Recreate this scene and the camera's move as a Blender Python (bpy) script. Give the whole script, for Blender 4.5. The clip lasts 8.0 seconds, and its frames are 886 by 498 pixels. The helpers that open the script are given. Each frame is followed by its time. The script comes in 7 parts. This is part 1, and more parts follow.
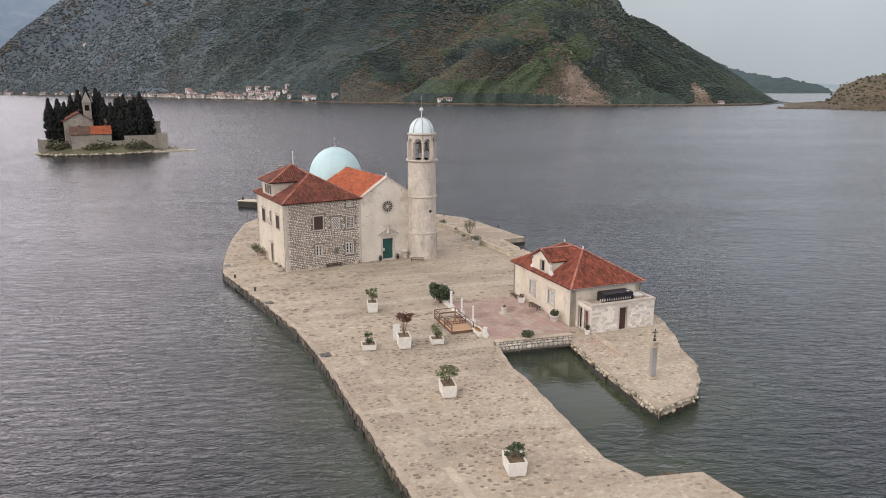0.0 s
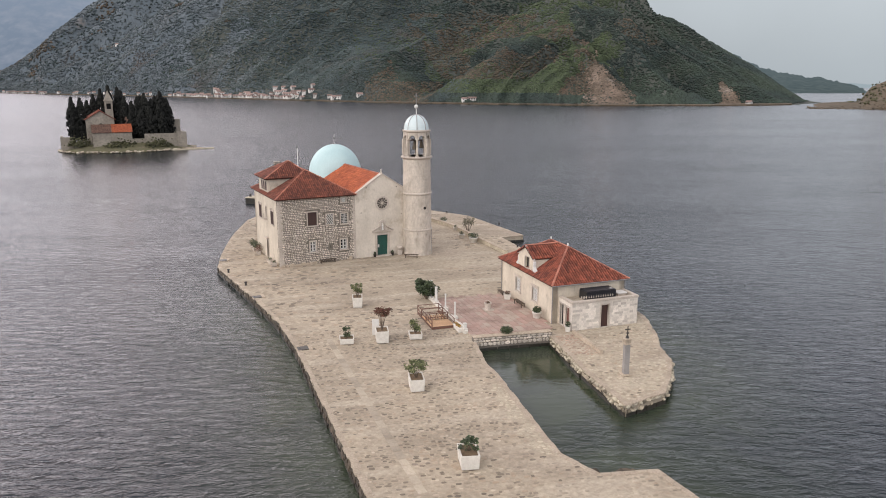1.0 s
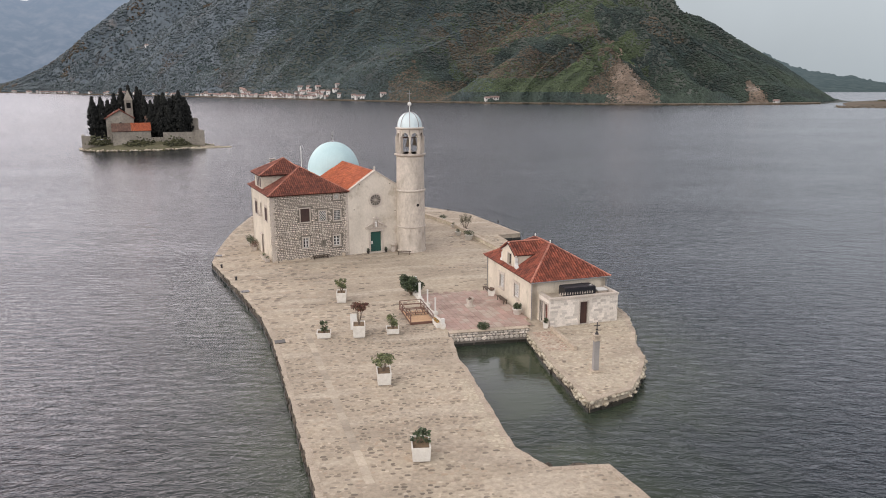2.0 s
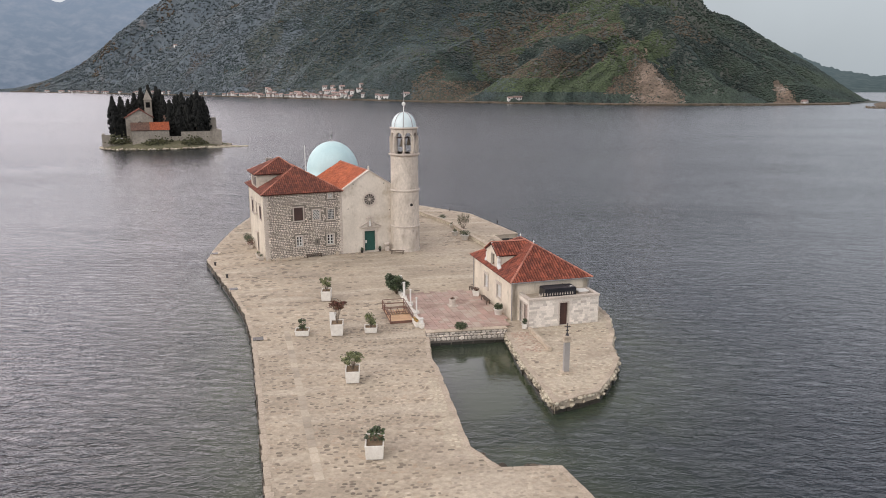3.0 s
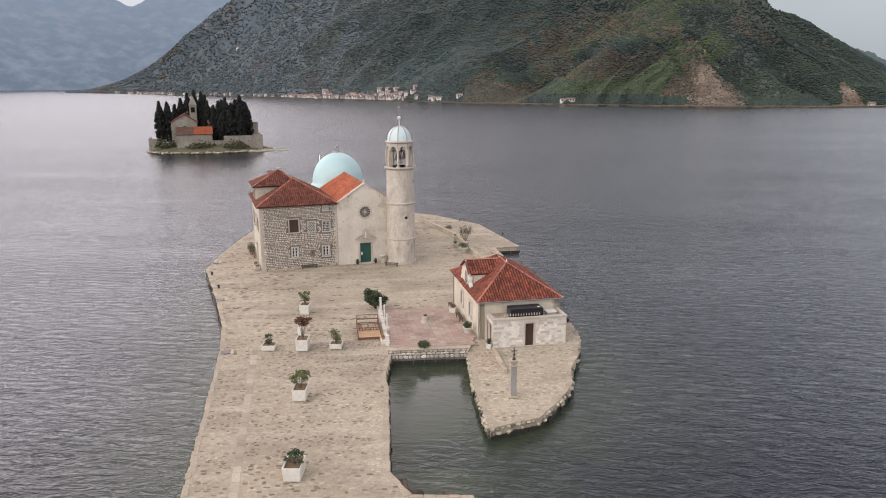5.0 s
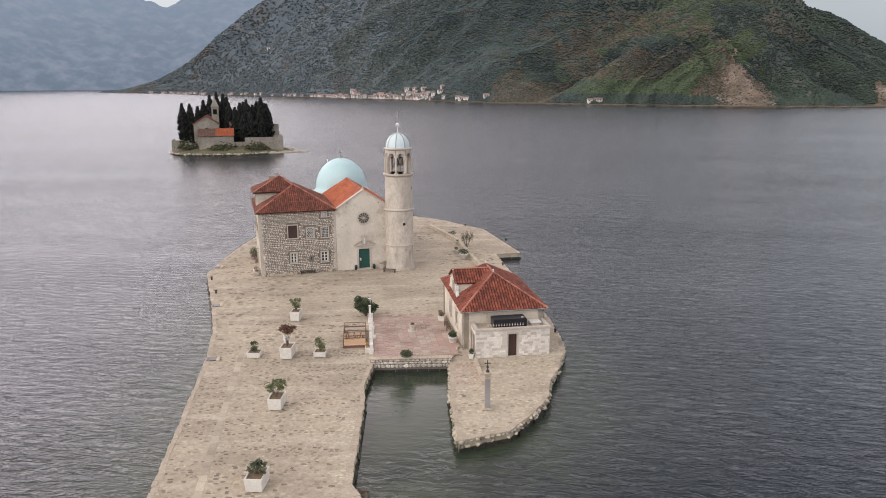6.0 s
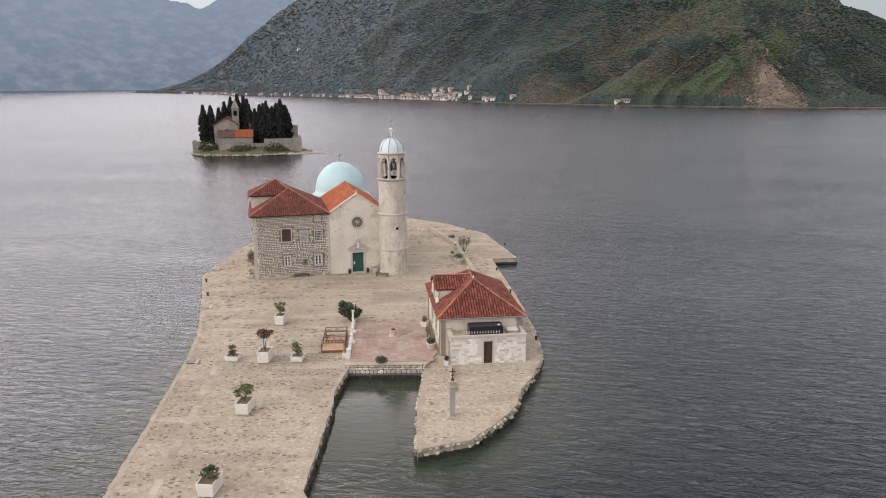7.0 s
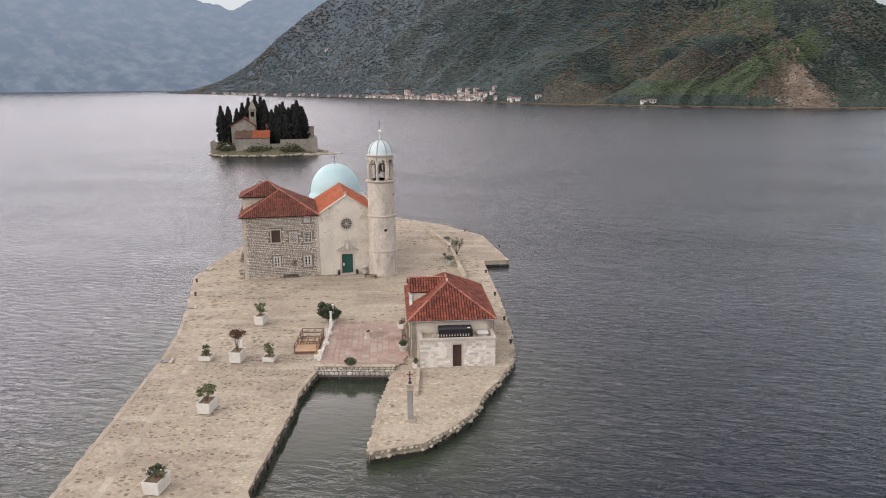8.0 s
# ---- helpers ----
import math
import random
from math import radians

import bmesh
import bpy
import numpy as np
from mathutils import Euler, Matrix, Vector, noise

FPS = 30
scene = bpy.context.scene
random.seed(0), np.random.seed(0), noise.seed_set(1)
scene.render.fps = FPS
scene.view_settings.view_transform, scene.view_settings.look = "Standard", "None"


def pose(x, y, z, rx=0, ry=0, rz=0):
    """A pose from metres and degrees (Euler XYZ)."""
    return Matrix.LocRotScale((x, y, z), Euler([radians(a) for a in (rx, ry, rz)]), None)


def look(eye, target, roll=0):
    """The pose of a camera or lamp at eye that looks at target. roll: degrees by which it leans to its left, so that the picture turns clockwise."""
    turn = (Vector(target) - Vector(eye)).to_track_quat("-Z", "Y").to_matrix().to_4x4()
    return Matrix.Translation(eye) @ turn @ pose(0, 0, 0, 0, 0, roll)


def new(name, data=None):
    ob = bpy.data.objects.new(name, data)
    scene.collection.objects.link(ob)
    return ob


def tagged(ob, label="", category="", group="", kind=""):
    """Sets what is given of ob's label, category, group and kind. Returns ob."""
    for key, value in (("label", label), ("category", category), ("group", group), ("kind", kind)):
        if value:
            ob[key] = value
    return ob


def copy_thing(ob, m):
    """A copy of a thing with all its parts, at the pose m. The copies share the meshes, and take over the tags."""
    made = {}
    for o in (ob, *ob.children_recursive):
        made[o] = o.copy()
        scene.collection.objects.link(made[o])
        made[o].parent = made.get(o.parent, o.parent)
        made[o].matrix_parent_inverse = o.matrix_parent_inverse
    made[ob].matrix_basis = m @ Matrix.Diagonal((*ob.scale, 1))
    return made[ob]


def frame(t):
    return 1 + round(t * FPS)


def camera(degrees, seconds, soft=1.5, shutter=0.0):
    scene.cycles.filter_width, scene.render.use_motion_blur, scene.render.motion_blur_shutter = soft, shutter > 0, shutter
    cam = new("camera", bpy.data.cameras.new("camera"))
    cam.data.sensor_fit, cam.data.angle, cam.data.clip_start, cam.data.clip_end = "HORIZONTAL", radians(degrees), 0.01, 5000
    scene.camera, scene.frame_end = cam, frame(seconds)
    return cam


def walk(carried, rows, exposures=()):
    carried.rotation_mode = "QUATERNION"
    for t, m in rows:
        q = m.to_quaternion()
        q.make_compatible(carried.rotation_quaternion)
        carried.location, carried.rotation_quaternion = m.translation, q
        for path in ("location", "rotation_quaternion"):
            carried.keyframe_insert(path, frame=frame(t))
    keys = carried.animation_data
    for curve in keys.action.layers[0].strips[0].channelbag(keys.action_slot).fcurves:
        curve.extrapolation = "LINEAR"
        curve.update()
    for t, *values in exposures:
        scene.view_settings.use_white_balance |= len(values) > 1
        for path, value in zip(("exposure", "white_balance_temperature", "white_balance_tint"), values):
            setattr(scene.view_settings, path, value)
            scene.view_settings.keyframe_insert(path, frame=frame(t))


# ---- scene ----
cam = camera(62.4, 8.0, soft=1.0)
PATH = [
    (0, (0.673, -1.174, 23.166), (0.516, 0.771, 22.723), 0.0),
    (0.5, (2.901, -1.039, 23.039), (2.707, 0.902, 22.598), 0.0),
    (1, (4.996, -0.969, 22.795), (4.767, 0.968, 22.352), -0.0),
    (1.5, (7.262, -0.923, 22.533), (6.997, 1.009, 22.089), -0.1),
    (3, (13.744, -0.25, 22.54), (13.377, 1.665, 22.096), -0.1),
    (3.5, (15.945, 0.236, 22.955), (15.54, 2.144, 22.51), -0.2),
    (4, (18.026, 0.715, 23.408), (17.584, 2.614, 22.963), -0.3),
    (4.5, (20.117, 1.178, 23.819), (19.636, 3.068, 23.376), -0.2),
    (6, (26.225, 2.825, 25.364), (25.63, 4.682, 24.919), -0.3),
    (6.5, (28.553, 3.658, 25.701), (27.919, 5.502, 25.257), -0.2),
    (7, (30.887, 4.546, 25.936), (30.217, 6.377, 25.492), -0.3),
    (7.5, (33.49, 5.528, 26.074), (32.782, 7.345, 25.63), -0.3),
    (8, (36.021, 6.491, 26.166), (35.279, 8.295, 25.723), -0.4),
]
walk(cam, [(t, look(eye, target, roll)) for t, eye, target, roll in PATH])

# ---- light: an overcast sky, brighter overhead and in an added low band, and a wide veiled sun behind and to the left ----
SUN_EL, SUN_AZ = 33.0, -148.0
world = bpy.data.worlds.new("overcast_sky")
scene.world = world
world.use_nodes = True
wn, wl = world.node_tree.nodes, world.node_tree.links
wn.clear()
sky = wn.new("ShaderNodeTexSky")
sky.sky_type, sky.sun_disc = "NISHITA", False
sky.sun_elevation, sky.sun_rotation = radians(SUN_EL), radians(SUN_AZ)
sky.air_density, sky.dust_density, sky.ozone_density = 1.0, 6.0, 1.0
soft_sky = wn.new("ShaderNodeHueSaturation")
soft_sky.inputs["Saturation"].default_value = 0.35
soft_sky.inputs["Value"].default_value = 0.085
tc = wn.new("ShaderNodeTexCoord")
sep = wn.new("ShaderNodeSeparateXYZ")
ramp = wn.new("ShaderNodeValToRGB")
ramp.color_ramp.elements[0].position, ramp.color_ramp.elements[0].color = 0.0, (0.74, 0.82, 0.88, 1)
ramp.color_ramp.elements[1].position, ramp.color_ramp.elements[1].color = 1.0, (1.20, 1.16, 1.20, 1)
# bright band above the ridge, added so the water reflects paler
for at_, tone_ in ((0.155, (0.84, 0.915, 0.98, 1)), (0.23, (2.95, 2.98, 3.30, 1)), (0.36, (2.12, 2.07, 2.27, 1)), (0.52, (0.80, 0.77, 0.82, 1))):
    ramp.color_ramp.elements.new(at_).color = tone_
clouds = wn.new("ShaderNodeTexNoise")
clouds.inputs["Scale"].default_value, clouds.inputs["Detail"].default_value = 3.5, 5.0
cmap = wn.new("ShaderNodeMapRange")
cmap.inputs["From Min"].default_value, cmap.inputs["From Max"].default_value = 0.3, 0.7
cmap.inputs["To Min"].default_value, cmap.inputs["To Max"].default_value = 0.92, 1.08
veil = wn.new("ShaderNodeVectorMath")
veil.operation = "SCALE"
side = wn.new("ShaderNodeVectorMath")
side.operation = "DOT_PRODUCT"
side.inputs[1].default_value = (math.sin(radians(SUN_AZ)), math.cos(radians(SUN_AZ)), 0.15)
glow = wn.new("ShaderNodeMapRange")
glow.interpolation_type = "SMOOTHSTEP"
for i_, v_ in enumerate((-1.0, 1.0, 0.84, 1.24)):
    glow.inputs[i_ + 1].default_value = v_
# the thinnest cloud hangs over the valley ahead and to the left
gap = wn.new("ShaderNodeVectorMath")
gap.operation = "DOT_PRODUCT"
gap.inputs[1].default_value = (math.sin(radians(-62)) * 0.95, math.cos(radians(-62)) * 0.95, 0.31)
thin = wn.new("ShaderNodeMapRange")
thin.interpolation_type = "SMOOTHSTEP"
for i_, v_ in enumerate((0.50, 1.0, 0.0, 1.45)):
    thin.inputs[i_ + 1].default_value = v_
low_haze = wn.new("ShaderNodeMapRange")
for i_, v_ in enumerate((0.10, 0.38, 0.22, 1.0)):
    low_haze.inputs[i_ + 1].default_value = v_
thin_low = wn.new("ShaderNodeMath")
thin_low.operation = "MULTIPLY"
blush = wn.new("ShaderNodeVectorMath")
blush.operation = "MULTIPLY"
blush.inputs[1].default_value = (1.20, 0.99, 0.88)
high_cloud = wn.new("ShaderNodeMapRange")
for i_, v_ in enumerate((0.36, 0.62, 1.0, 0.65)):
    high_cloud.inputs[i_ + 1].default_value = v_
thin_high = wn.new("ShaderNodeMath")
thin_high.operation = "MULTIPLY"
blush_lit = wn.new("ShaderNodeVectorMath")
blush_lit.operation = "SCALE"
lit = wn.new("ShaderNodeVectorMath")
lit.operation = "ADD"
both = wn.new("ShaderNodeMath")
both.operation = "MULTIPLY"
mix = wn.new("ShaderNodeMixRGB")
mix.inputs["Fac"].default_value = 0.66
bg = wn.new("ShaderNodeBackground")
bg.inputs["Strength"].default_value = 1.0
out = wn.new("ShaderNodeOutputWorld")
wl.new(sky.outputs[0], soft_sky.inputs["Color"])
wl.new(tc.outputs["Generated"], sep.inputs[0])
wl.new(sep.outputs["Z"], ramp.inputs[0])
wl.new(tc.outputs["Generated"], clouds.inputs["Vector"])
wl.new(clouds.outputs["Fac"], cmap.inputs["Value"])
wl.new(ramp.outputs[0], veil.inputs[0])
wl.new(tc.outputs["Generated"], side.inputs[0])
wl.new(side.outputs["Value"], glow.inputs[0])
wl.new(tc.outputs["Generated"], gap.inputs[0])
wl.new(gap.outputs["Value"], thin.inputs[0])
wl.new(sep.outputs["Z"], low_haze.inputs[0])
wl.new(thin.outputs[0], thin_low.inputs[0])
wl.new(low_haze.outputs[0], thin_low.inputs[1])
wl.new(ramp.outputs[0], blush.inputs[0])
wl.new(blush.outputs[0], blush_lit.inputs[0])
wl.new(sep.outputs["Z"], high_cloud.inputs[0])
wl.new(thin_low.outputs[0], thin_high.inputs[0])
wl.new(high_cloud.outputs[0], thin_high.inputs[1])
wl.new(thin_high.outputs[0], blush_lit.inputs["Scale"])
wl.new(glow.outputs[0], both.inputs[0])
wl.new(cmap.outputs[0], both.inputs[1])
wl.new(both.outputs[0], veil.inputs["Scale"])
wl.new(soft_sky.outputs[0], mix.inputs[1])
wl.new(veil.outputs[0], lit.inputs[0])
wl.new(blush_lit.outputs[0], lit.inputs[1])
wl.new(lit.outputs[0], mix.inputs[2])
wl.new(mix.outputs[0], bg.inputs["Color"])
wl.new(bg.outputs[0], out.inputs["Surface"])
sun = new("sun", bpy.data.lights.new("sun", "SUN"))
sun.data.energy, sun.data.angle, sun.data.color = 0.80, radians(30), (1.0, 0.93, 0.86)
az, el = radians(SUN_AZ), radians(SUN_EL)
sun.matrix_world = look((200 * math.sin(az) * math.cos(el), 200 * math.cos(az) * math.cos(el), 200 * math.sin(el)), (0, 0, 0))
scene.view_settings.exposure = 0.0


# ---- materials ----
def mat(name, base, other=None, rough=0.8, scale=0.6, fine=9.0, vary=0.5, grain=0.25, bump=0.3, depth=0.01,
        rand=0.0, island=False, stain=None, stain_scale=0.35, stain_at=0.6, metal=0.0, stretch=(1, 1, 1), some=None, tones=None, streak=None):
    """A surface with broad blotches, fine grain, stains and relief, laid out in metres."""
    m = bpy.data.materials.new(name)
    m.use_nodes = True
    n, l = m.node_tree.nodes, m.node_tree.links
    p = n["Principled BSDF"]
    p.inputs["Roughness"].default_value, p.inputs["Metallic"].default_value = rough, metal
    geo = n.new("ShaderNodeNewGeometry")
    mp = n.new("ShaderNodeMapping")
    mp.inputs["Scale"].default_value = stretch
    l.new(geo.outputs["Position"], mp.inputs["Vector"])

    def noise_tex(s, detail, rough_=0.55):
        t = n.new("ShaderNodeTexNoise")
        t.inputs["Scale"].default_value, t.inputs["Detail"].default_value, t.inputs["Roughness"].default_value = s, detail, rough_
        l.new(mp.outputs[0], t.inputs["Vector"])
        return t.outputs["Fac"]

    def blend(fac, a, b, kind="MIX"):
        x = n.new("ShaderNodeMixRGB")
        x.blend_type = kind
        for sock, val in zip(x.inputs, (fac, a, b)):
            if isinstance(val, (tuple, list)):
                sock.default_value = (*val, 1)
            elif isinstance(val, float):
                sock.default_value = val
            else:
                l.new(val, sock)
        return x.outputs[0]

    def remap(v, a, b, c, d):
        r = n.new("ShaderNodeMapRange")
        for i, x in enumerate((a, b, c, d)):
            r.inputs[i + 1].default_value = x
        l.new(v, r.inputs[0])
        return r.outputs[0]

    other = other or tuple(c * 0.72 for c in base)
    col = blend(remap(noise_tex(scale, 4), 0.35, 0.65, 0.5 - vary, 0.5 + vary), base, other)
    if rand:
        if island:
            rv = geo.outputs["Random Per Island"]
        else:
            rv = n.new("ShaderNodeObjectInfo").outputs["Random"]
        hsv = n.new("ShaderNodeHueSaturation")
        l.new(remap(rv, 0, 1, 1 - rand, 1 + rand), hsv.inputs["Value"])
        l.new(col, hsv.inputs["Color"])
        col = hsv.outputs[0]
        if some:
            share, tone = some
            col = blend(remap(rv, share - 0.12, share + 0.12, 1.0, 0.0), col, tone)
    if tones:
        rv = geo.outputs["Random Per Island"] if island else n.new("ShaderNodeObjectInfo").outputs["Random"]
        cr = n.new("ShaderNodeValToRGB")
        for i, (at_, k_) in enumerate(tones):
            e = cr.color_ramp.elements[i] if i < 2 else cr.color_ramp.elements.new(at_)
            e.position, e.color = at_, (*k_, 1)
        l.new(rv, cr.inputs[0])
        col = blend(1.0, col, cr.outputs[0], "MULTIPLY")
    if streak:
        tone, along, across, turn = streak
        ms = n.new("ShaderNodeMapping")
        ms.vector_type = "TEXTURE"
        ms.inputs["Rotation"].default_value, ms.inputs["Scale"].default_value = (0, 0, radians(turn)), (along, across, 1)
        ts = n.new("ShaderNodeTexNoise")
        ts.inputs["Scale"].default_value, ts.inputs["Detail"].default_value = 1.0, 5.0
        l.new(geo.outputs["Position"], ms.inputs["Vector"])
        l.new(ms.outputs[0], ts.inputs["Vector"])
        col = blend(remap(ts.outputs["Fac"], 0.50, 0.66, 0, 0.75), col, tone)
    if stain:
        col = blend(remap(noise_tex(stain_scale, 6, 0.65), stain_at, stain_at + 0.12, 0, 0.8), col, stain)
    fine_n = noise_tex(fine, 5, 0.65)
    hs = n.new("ShaderNodeHueSaturation")
    l.new(remap(fine_n, 0.3, 0.7, 1 - grain, 1 + grain), hs.inputs["Value"])
    l.new(col, hs.inputs["Color"])
    l.new(hs.outputs[0], p.inputs["Base Color"])
    if bump:
        b = n.new("ShaderNodeBump")
        b.inputs["Strength"].default_value, b.inputs["Distance"].default_value = bump, depth
        l.new(fine_n, b.inputs["Height"])
        l.new(b.outputs[0], p.inputs["Normal"])
    return m


TONES = ((0.0, (0.42, 0.41, 0.42)), (1.0, (1.45, 1.47, 1.52)), (0.17, (0.60, 0.585, 0.58)), (0.34, (0.94, 0.93, 0.92)), (0.72, (1.08, 1.09, 1.10)), (0.84, (1.0, 0.92, 0.87)))
PAVE = dict(rough=0.8, scale=0.11, fine=5, vary=0.8, stain=(0.290, 0.240, 0.186), stain_scale=0.07, stain_at=0.55, grain=0.16, tones=TONES, streak=((0.45, 0.385, 0.300), 9.0, 2.2, 20))
M_PAVE = mat("worn_limestone_paving", (0.376, 0.313, 0.234), (0.300, 0.250, 0.188), island=True, **PAVE)
M_PAVE_PIECE = mat("worn_limestone_slab", (0.376, 0.313, 0.234), (0.300, 0.250, 0.188), **PAVE)
M_JOINT = mat("pale_lime_mortar", (0.405, 0.340, 0.256), (0.320, 0.266, 0.200), rough=0.95, scale=0.11, fine=2.4, grain=0.26, vary=0.8,
              stain=(0.315, 0.258, 0.200), stain_scale=0.07, stain_at=0.55, streak=((0.47, 0.405, 0.318), 9.0, 2.2, 20))
M_EDGE = mat("pale_kerb_stone", (0.445, 0.368, 0.284), (0.345, 0.284, 0.214), rough=0.8, rand=0.2, island=True, fine=8)
M_LANE = mat("pale_lane_slab", (0.408, 0.348, 0.268), (0.330, 0.278, 0.212), rough=0.8, rand=0.2, fine=6, scale=0.5, grain=0.14)
M_PATCH = mat("whitish_patch_stone", (0.476, 0.416, 0.314), (0.383, 0.328, 0.245), rough=0.8, rand=0.2, island=True, fine=8)
M_SHORE = mat("weedy_shore_stone", (0.085, 0.066, 0.047), (0.045, 0.037, 0.028), rough=0.8, rand=0.4, island=True, fine=6, scale=0.8,
              some=(0.02, (0.30, 0.26, 0.21)))
M_SEAWALL = mat("sea_wall_stone", (0.493, 0.437, 0.336), (0.325, 0.280, 0.207), rough=0.85, rand=0.3, island=True, fine=6, scale=0.8,
                some=(0.2, (0.112, 0.095, 0.067)))
# wet waterline stone; its near-black also stands for shade in hollows
M_WET_SHADE = mat("wet_algae_and_shade_stone", (0.035, 0.03, 0.022), (0.02, 0.018, 0.014), rough=0.35, fine=5)
M_RED = mat("worn_red_terrace_slab", (0.359, 0.235, 0.194), (0.339, 0.254, 0.212), rough=0.7, rand=0.18, scale=0.3, fine=8, grain=0.12,
            some=(0.3, (0.40, 0.322, 0.265)), stain=(0.238, 0.152, 0.122), stain_scale=0.3, stain_at=0.52)
M_RUBBLE = mat("pale_rubble_stone", (0.62, 0.548, 0.472), (0.50, 0.433, 0.36), rough=0.85, rand=0.28, island=True, fine=10, scale=1.5)
M_MORTAR = mat("grey_brown_mortar", (0.19, 0.165, 0.14), (0.14, 0.122, 0.10), rough=0.95, fine=14, scale=0.5)
M_LIME = mat("weathered_limewash", (0.635, 0.570, 0.485), (0.53, 0.474, 0.400), rough=0.85, scale=0.5, fine=5, grain=0.10,
             stain=(0.42, 0.360, 0.282), stain_scale=0.7, stain_at=0.565, stretch=(1, 1, 0.7))
M_PLASTER = mat("cream_house_plaster", (0.64, 0.565, 0.457), (0.53, 0.462, 0.37), rough=0.9, scale=0.6, fine=6, grain=0.10,
                stain=(0.37, 0.322, 0.25), stain_scale=0.8, stain_at=0.57, stretch=(1, 1, 0.6))
M_TOWER = mat("tower_limestone", (0.575, 0.505, 0.430), (0.450, 0.392, 0.328), rough=0.85, scale=0.9, fine=4, grain=0.18,
              stain=(0.225, 0.190, 0.158), stain_scale=1.0, stain_at=0.575, stretch=(1, 1, 0.55))
M_TRIM = mat("cut_stone_trim", (0.530, 0.466, 0.399), (0.428, 0.368, 0.314), rough=0.8, fine=12)
M_ASHLAR = mat("whitish_ashlar_block", (0.690, 0.628, 0.555), (0.590, 0.532, 0.466), rough=0.85, rand=0.16, fine=10, grain=0.14,
               some=(0.10, (0.43, 0.385, 0.335)))
M_TILE_OLD = mat("old_terracotta_tile", (0.22, 0.070, 0.042), (0.14, 0.046, 0.031), rough=0.85, rand=0.40, island=True, scale=0.5, fine=12)
M_TILE_DULL = mat("dull_brown_tile", (0.19, 0.115, 0.085), (0.14, 0.085, 0.065), rough=0.9, rand=0.3, island=True)
M_TILE_NEW = mat("bright_terracotta_tile", (0.46, 0.125, 0.05), (0.36, 0.095, 0.042), rough=0.85, rand=0.28, island=True, scale=0.5, fine=12)
M_TILE_HOUSE = mat("terracotta_tile", (0.25, 0.068, 0.038), (0.16, 0.045, 0.029), rough=0.85, rand=0.42, island=True, scale=0.6, fine=12)
M_RIDGE = mat("mortared_ridge_tile", (0.38, 0.15, 0.10), (0.30, 0.12, 0.085), rough=0.9, rand=0.3, island=True)
M_UNDER = mat("roof_underlay", (0.085, 0.03, 0.022), (0.06, 0.022, 0.017), rough=0.95)
M_DOME = mat("pale_blue_dome_paint", (0.47, 0.63, 0.635), (0.43, 0.59, 0.60), rough=0.55, scale=0.5, fine=4, grain=0.05, bump=0.1)
M_DOME_T = mat("pale_blue_white_lead", (0.62, 0.69, 0.69), (0.54, 0.63, 0.64), rough=0.5, scale=0.8, fine=5, grain=0.06, bump=0.1)
M_RUST = mat("rust_stained_stone", (0.40, 0.29, 0.22), (0.30, 0.20, 0.15), rough=0.85, rand=0.25, island=True, fine=8)
M_WHITE = mat("white_paint", (0.72, 0.70, 0.66), (0.62, 0.60, 0.56), rough=0.6, grain=0.06, fine=10)
M_PLANTER = mat("white_cast_stone", (0.70, 0.665, 0.60), (0.60, 0.56, 0.50), rough=0.8, scale=2.5, fine=14, grain=0.08)
M_SOIL = mat("planting_soil", (0.22, 0.15, 0.085), (0.13, 0.09, 0.055), rough=1.0, scale=4, fine=30)
M_GREEN_DOOR = mat("green_door_paint", (0.012, 0.075, 0.058), (0.010, 0.06, 0.048), rough=0.45, fine=8, grain=0.1, bump=0.1)
M_BROWN = mat("dark_brown_wood", (0.065, 0.028, 0.020), (0.045, 0.02, 0.016), rough=0.6, stretch=(6, 6, 1))
M_SHUTTER = mat("brown_shutter_paint", (0.07, 0.035, 0.026), (0.05, 0.025, 0.02), rough=0.6)
M_REDDOOR = mat("reddish_door_paint", (0.17, 0.055, 0.038), (0.12, 0.04, 0.03), rough=0.55)
M_DECK = mat("orange_timber_board", (0.52, 0.33, 0.19), (0.42, 0.26, 0.145), rough=0.65, rand=0.1, stretch=(1, 8, 1))
M_RAIL = mat("rusty_brown_rail", (0.17, 0.085, 0.06), (0.12, 0.06, 0.042), rough=0.6)
M_BENCH = mat("weathered_bench_wood", (0.10, 0.07, 0.05), (0.07, 0.05, 0.035), rough=0.75)
M_IRON = mat("dark_iron", (0.05, 0.045, 0.042), (0.035, 0.03, 0.03), rough=0.6, metal=0.3)
M_BRONZE = mat("bronze_bell", (0.10, 0.075, 0.05), (0.06, 0.05, 0.035), rough=0.5, metal=0.6)
M_ZINC = mat("grey_metal", (0.34, 0.33, 0.32), (0.26, 0.25, 0.25), rough=0.45, metal=0.6)
M_BLACK = mat("black_vinyl_cover", (0.012, 0.012, 0.016), (0.009, 0.009, 0.012), rough=0.35, bump=0.15)
M_DARK = mat("dark_interior", (0.014, 0.012, 0.011), (0.009, 0.008, 0.008), rough=0.9, bump=0)
M_CONCRETE = mat("grey_stone_pillar", (0.30, 0.28, 0.265), (0.25, 0.235, 0.22), rough=0.85, scale=1.2, fine=12, grain=0.08)
M_LEAF = mat("evergreen_leaf", (0.056, 0.076, 0.028), (0.032, 0.048, 0.019), rough=0.55, rand=0.5, island=True, scale=2, bump=0)
M_LEAF_PALE = mat("pale_edged_leaf", (0.22, 0.22, 0.10), (0.060, 0.080, 0.032), rough=0.55, rand=0.55, island=True, scale=3, bump=0)
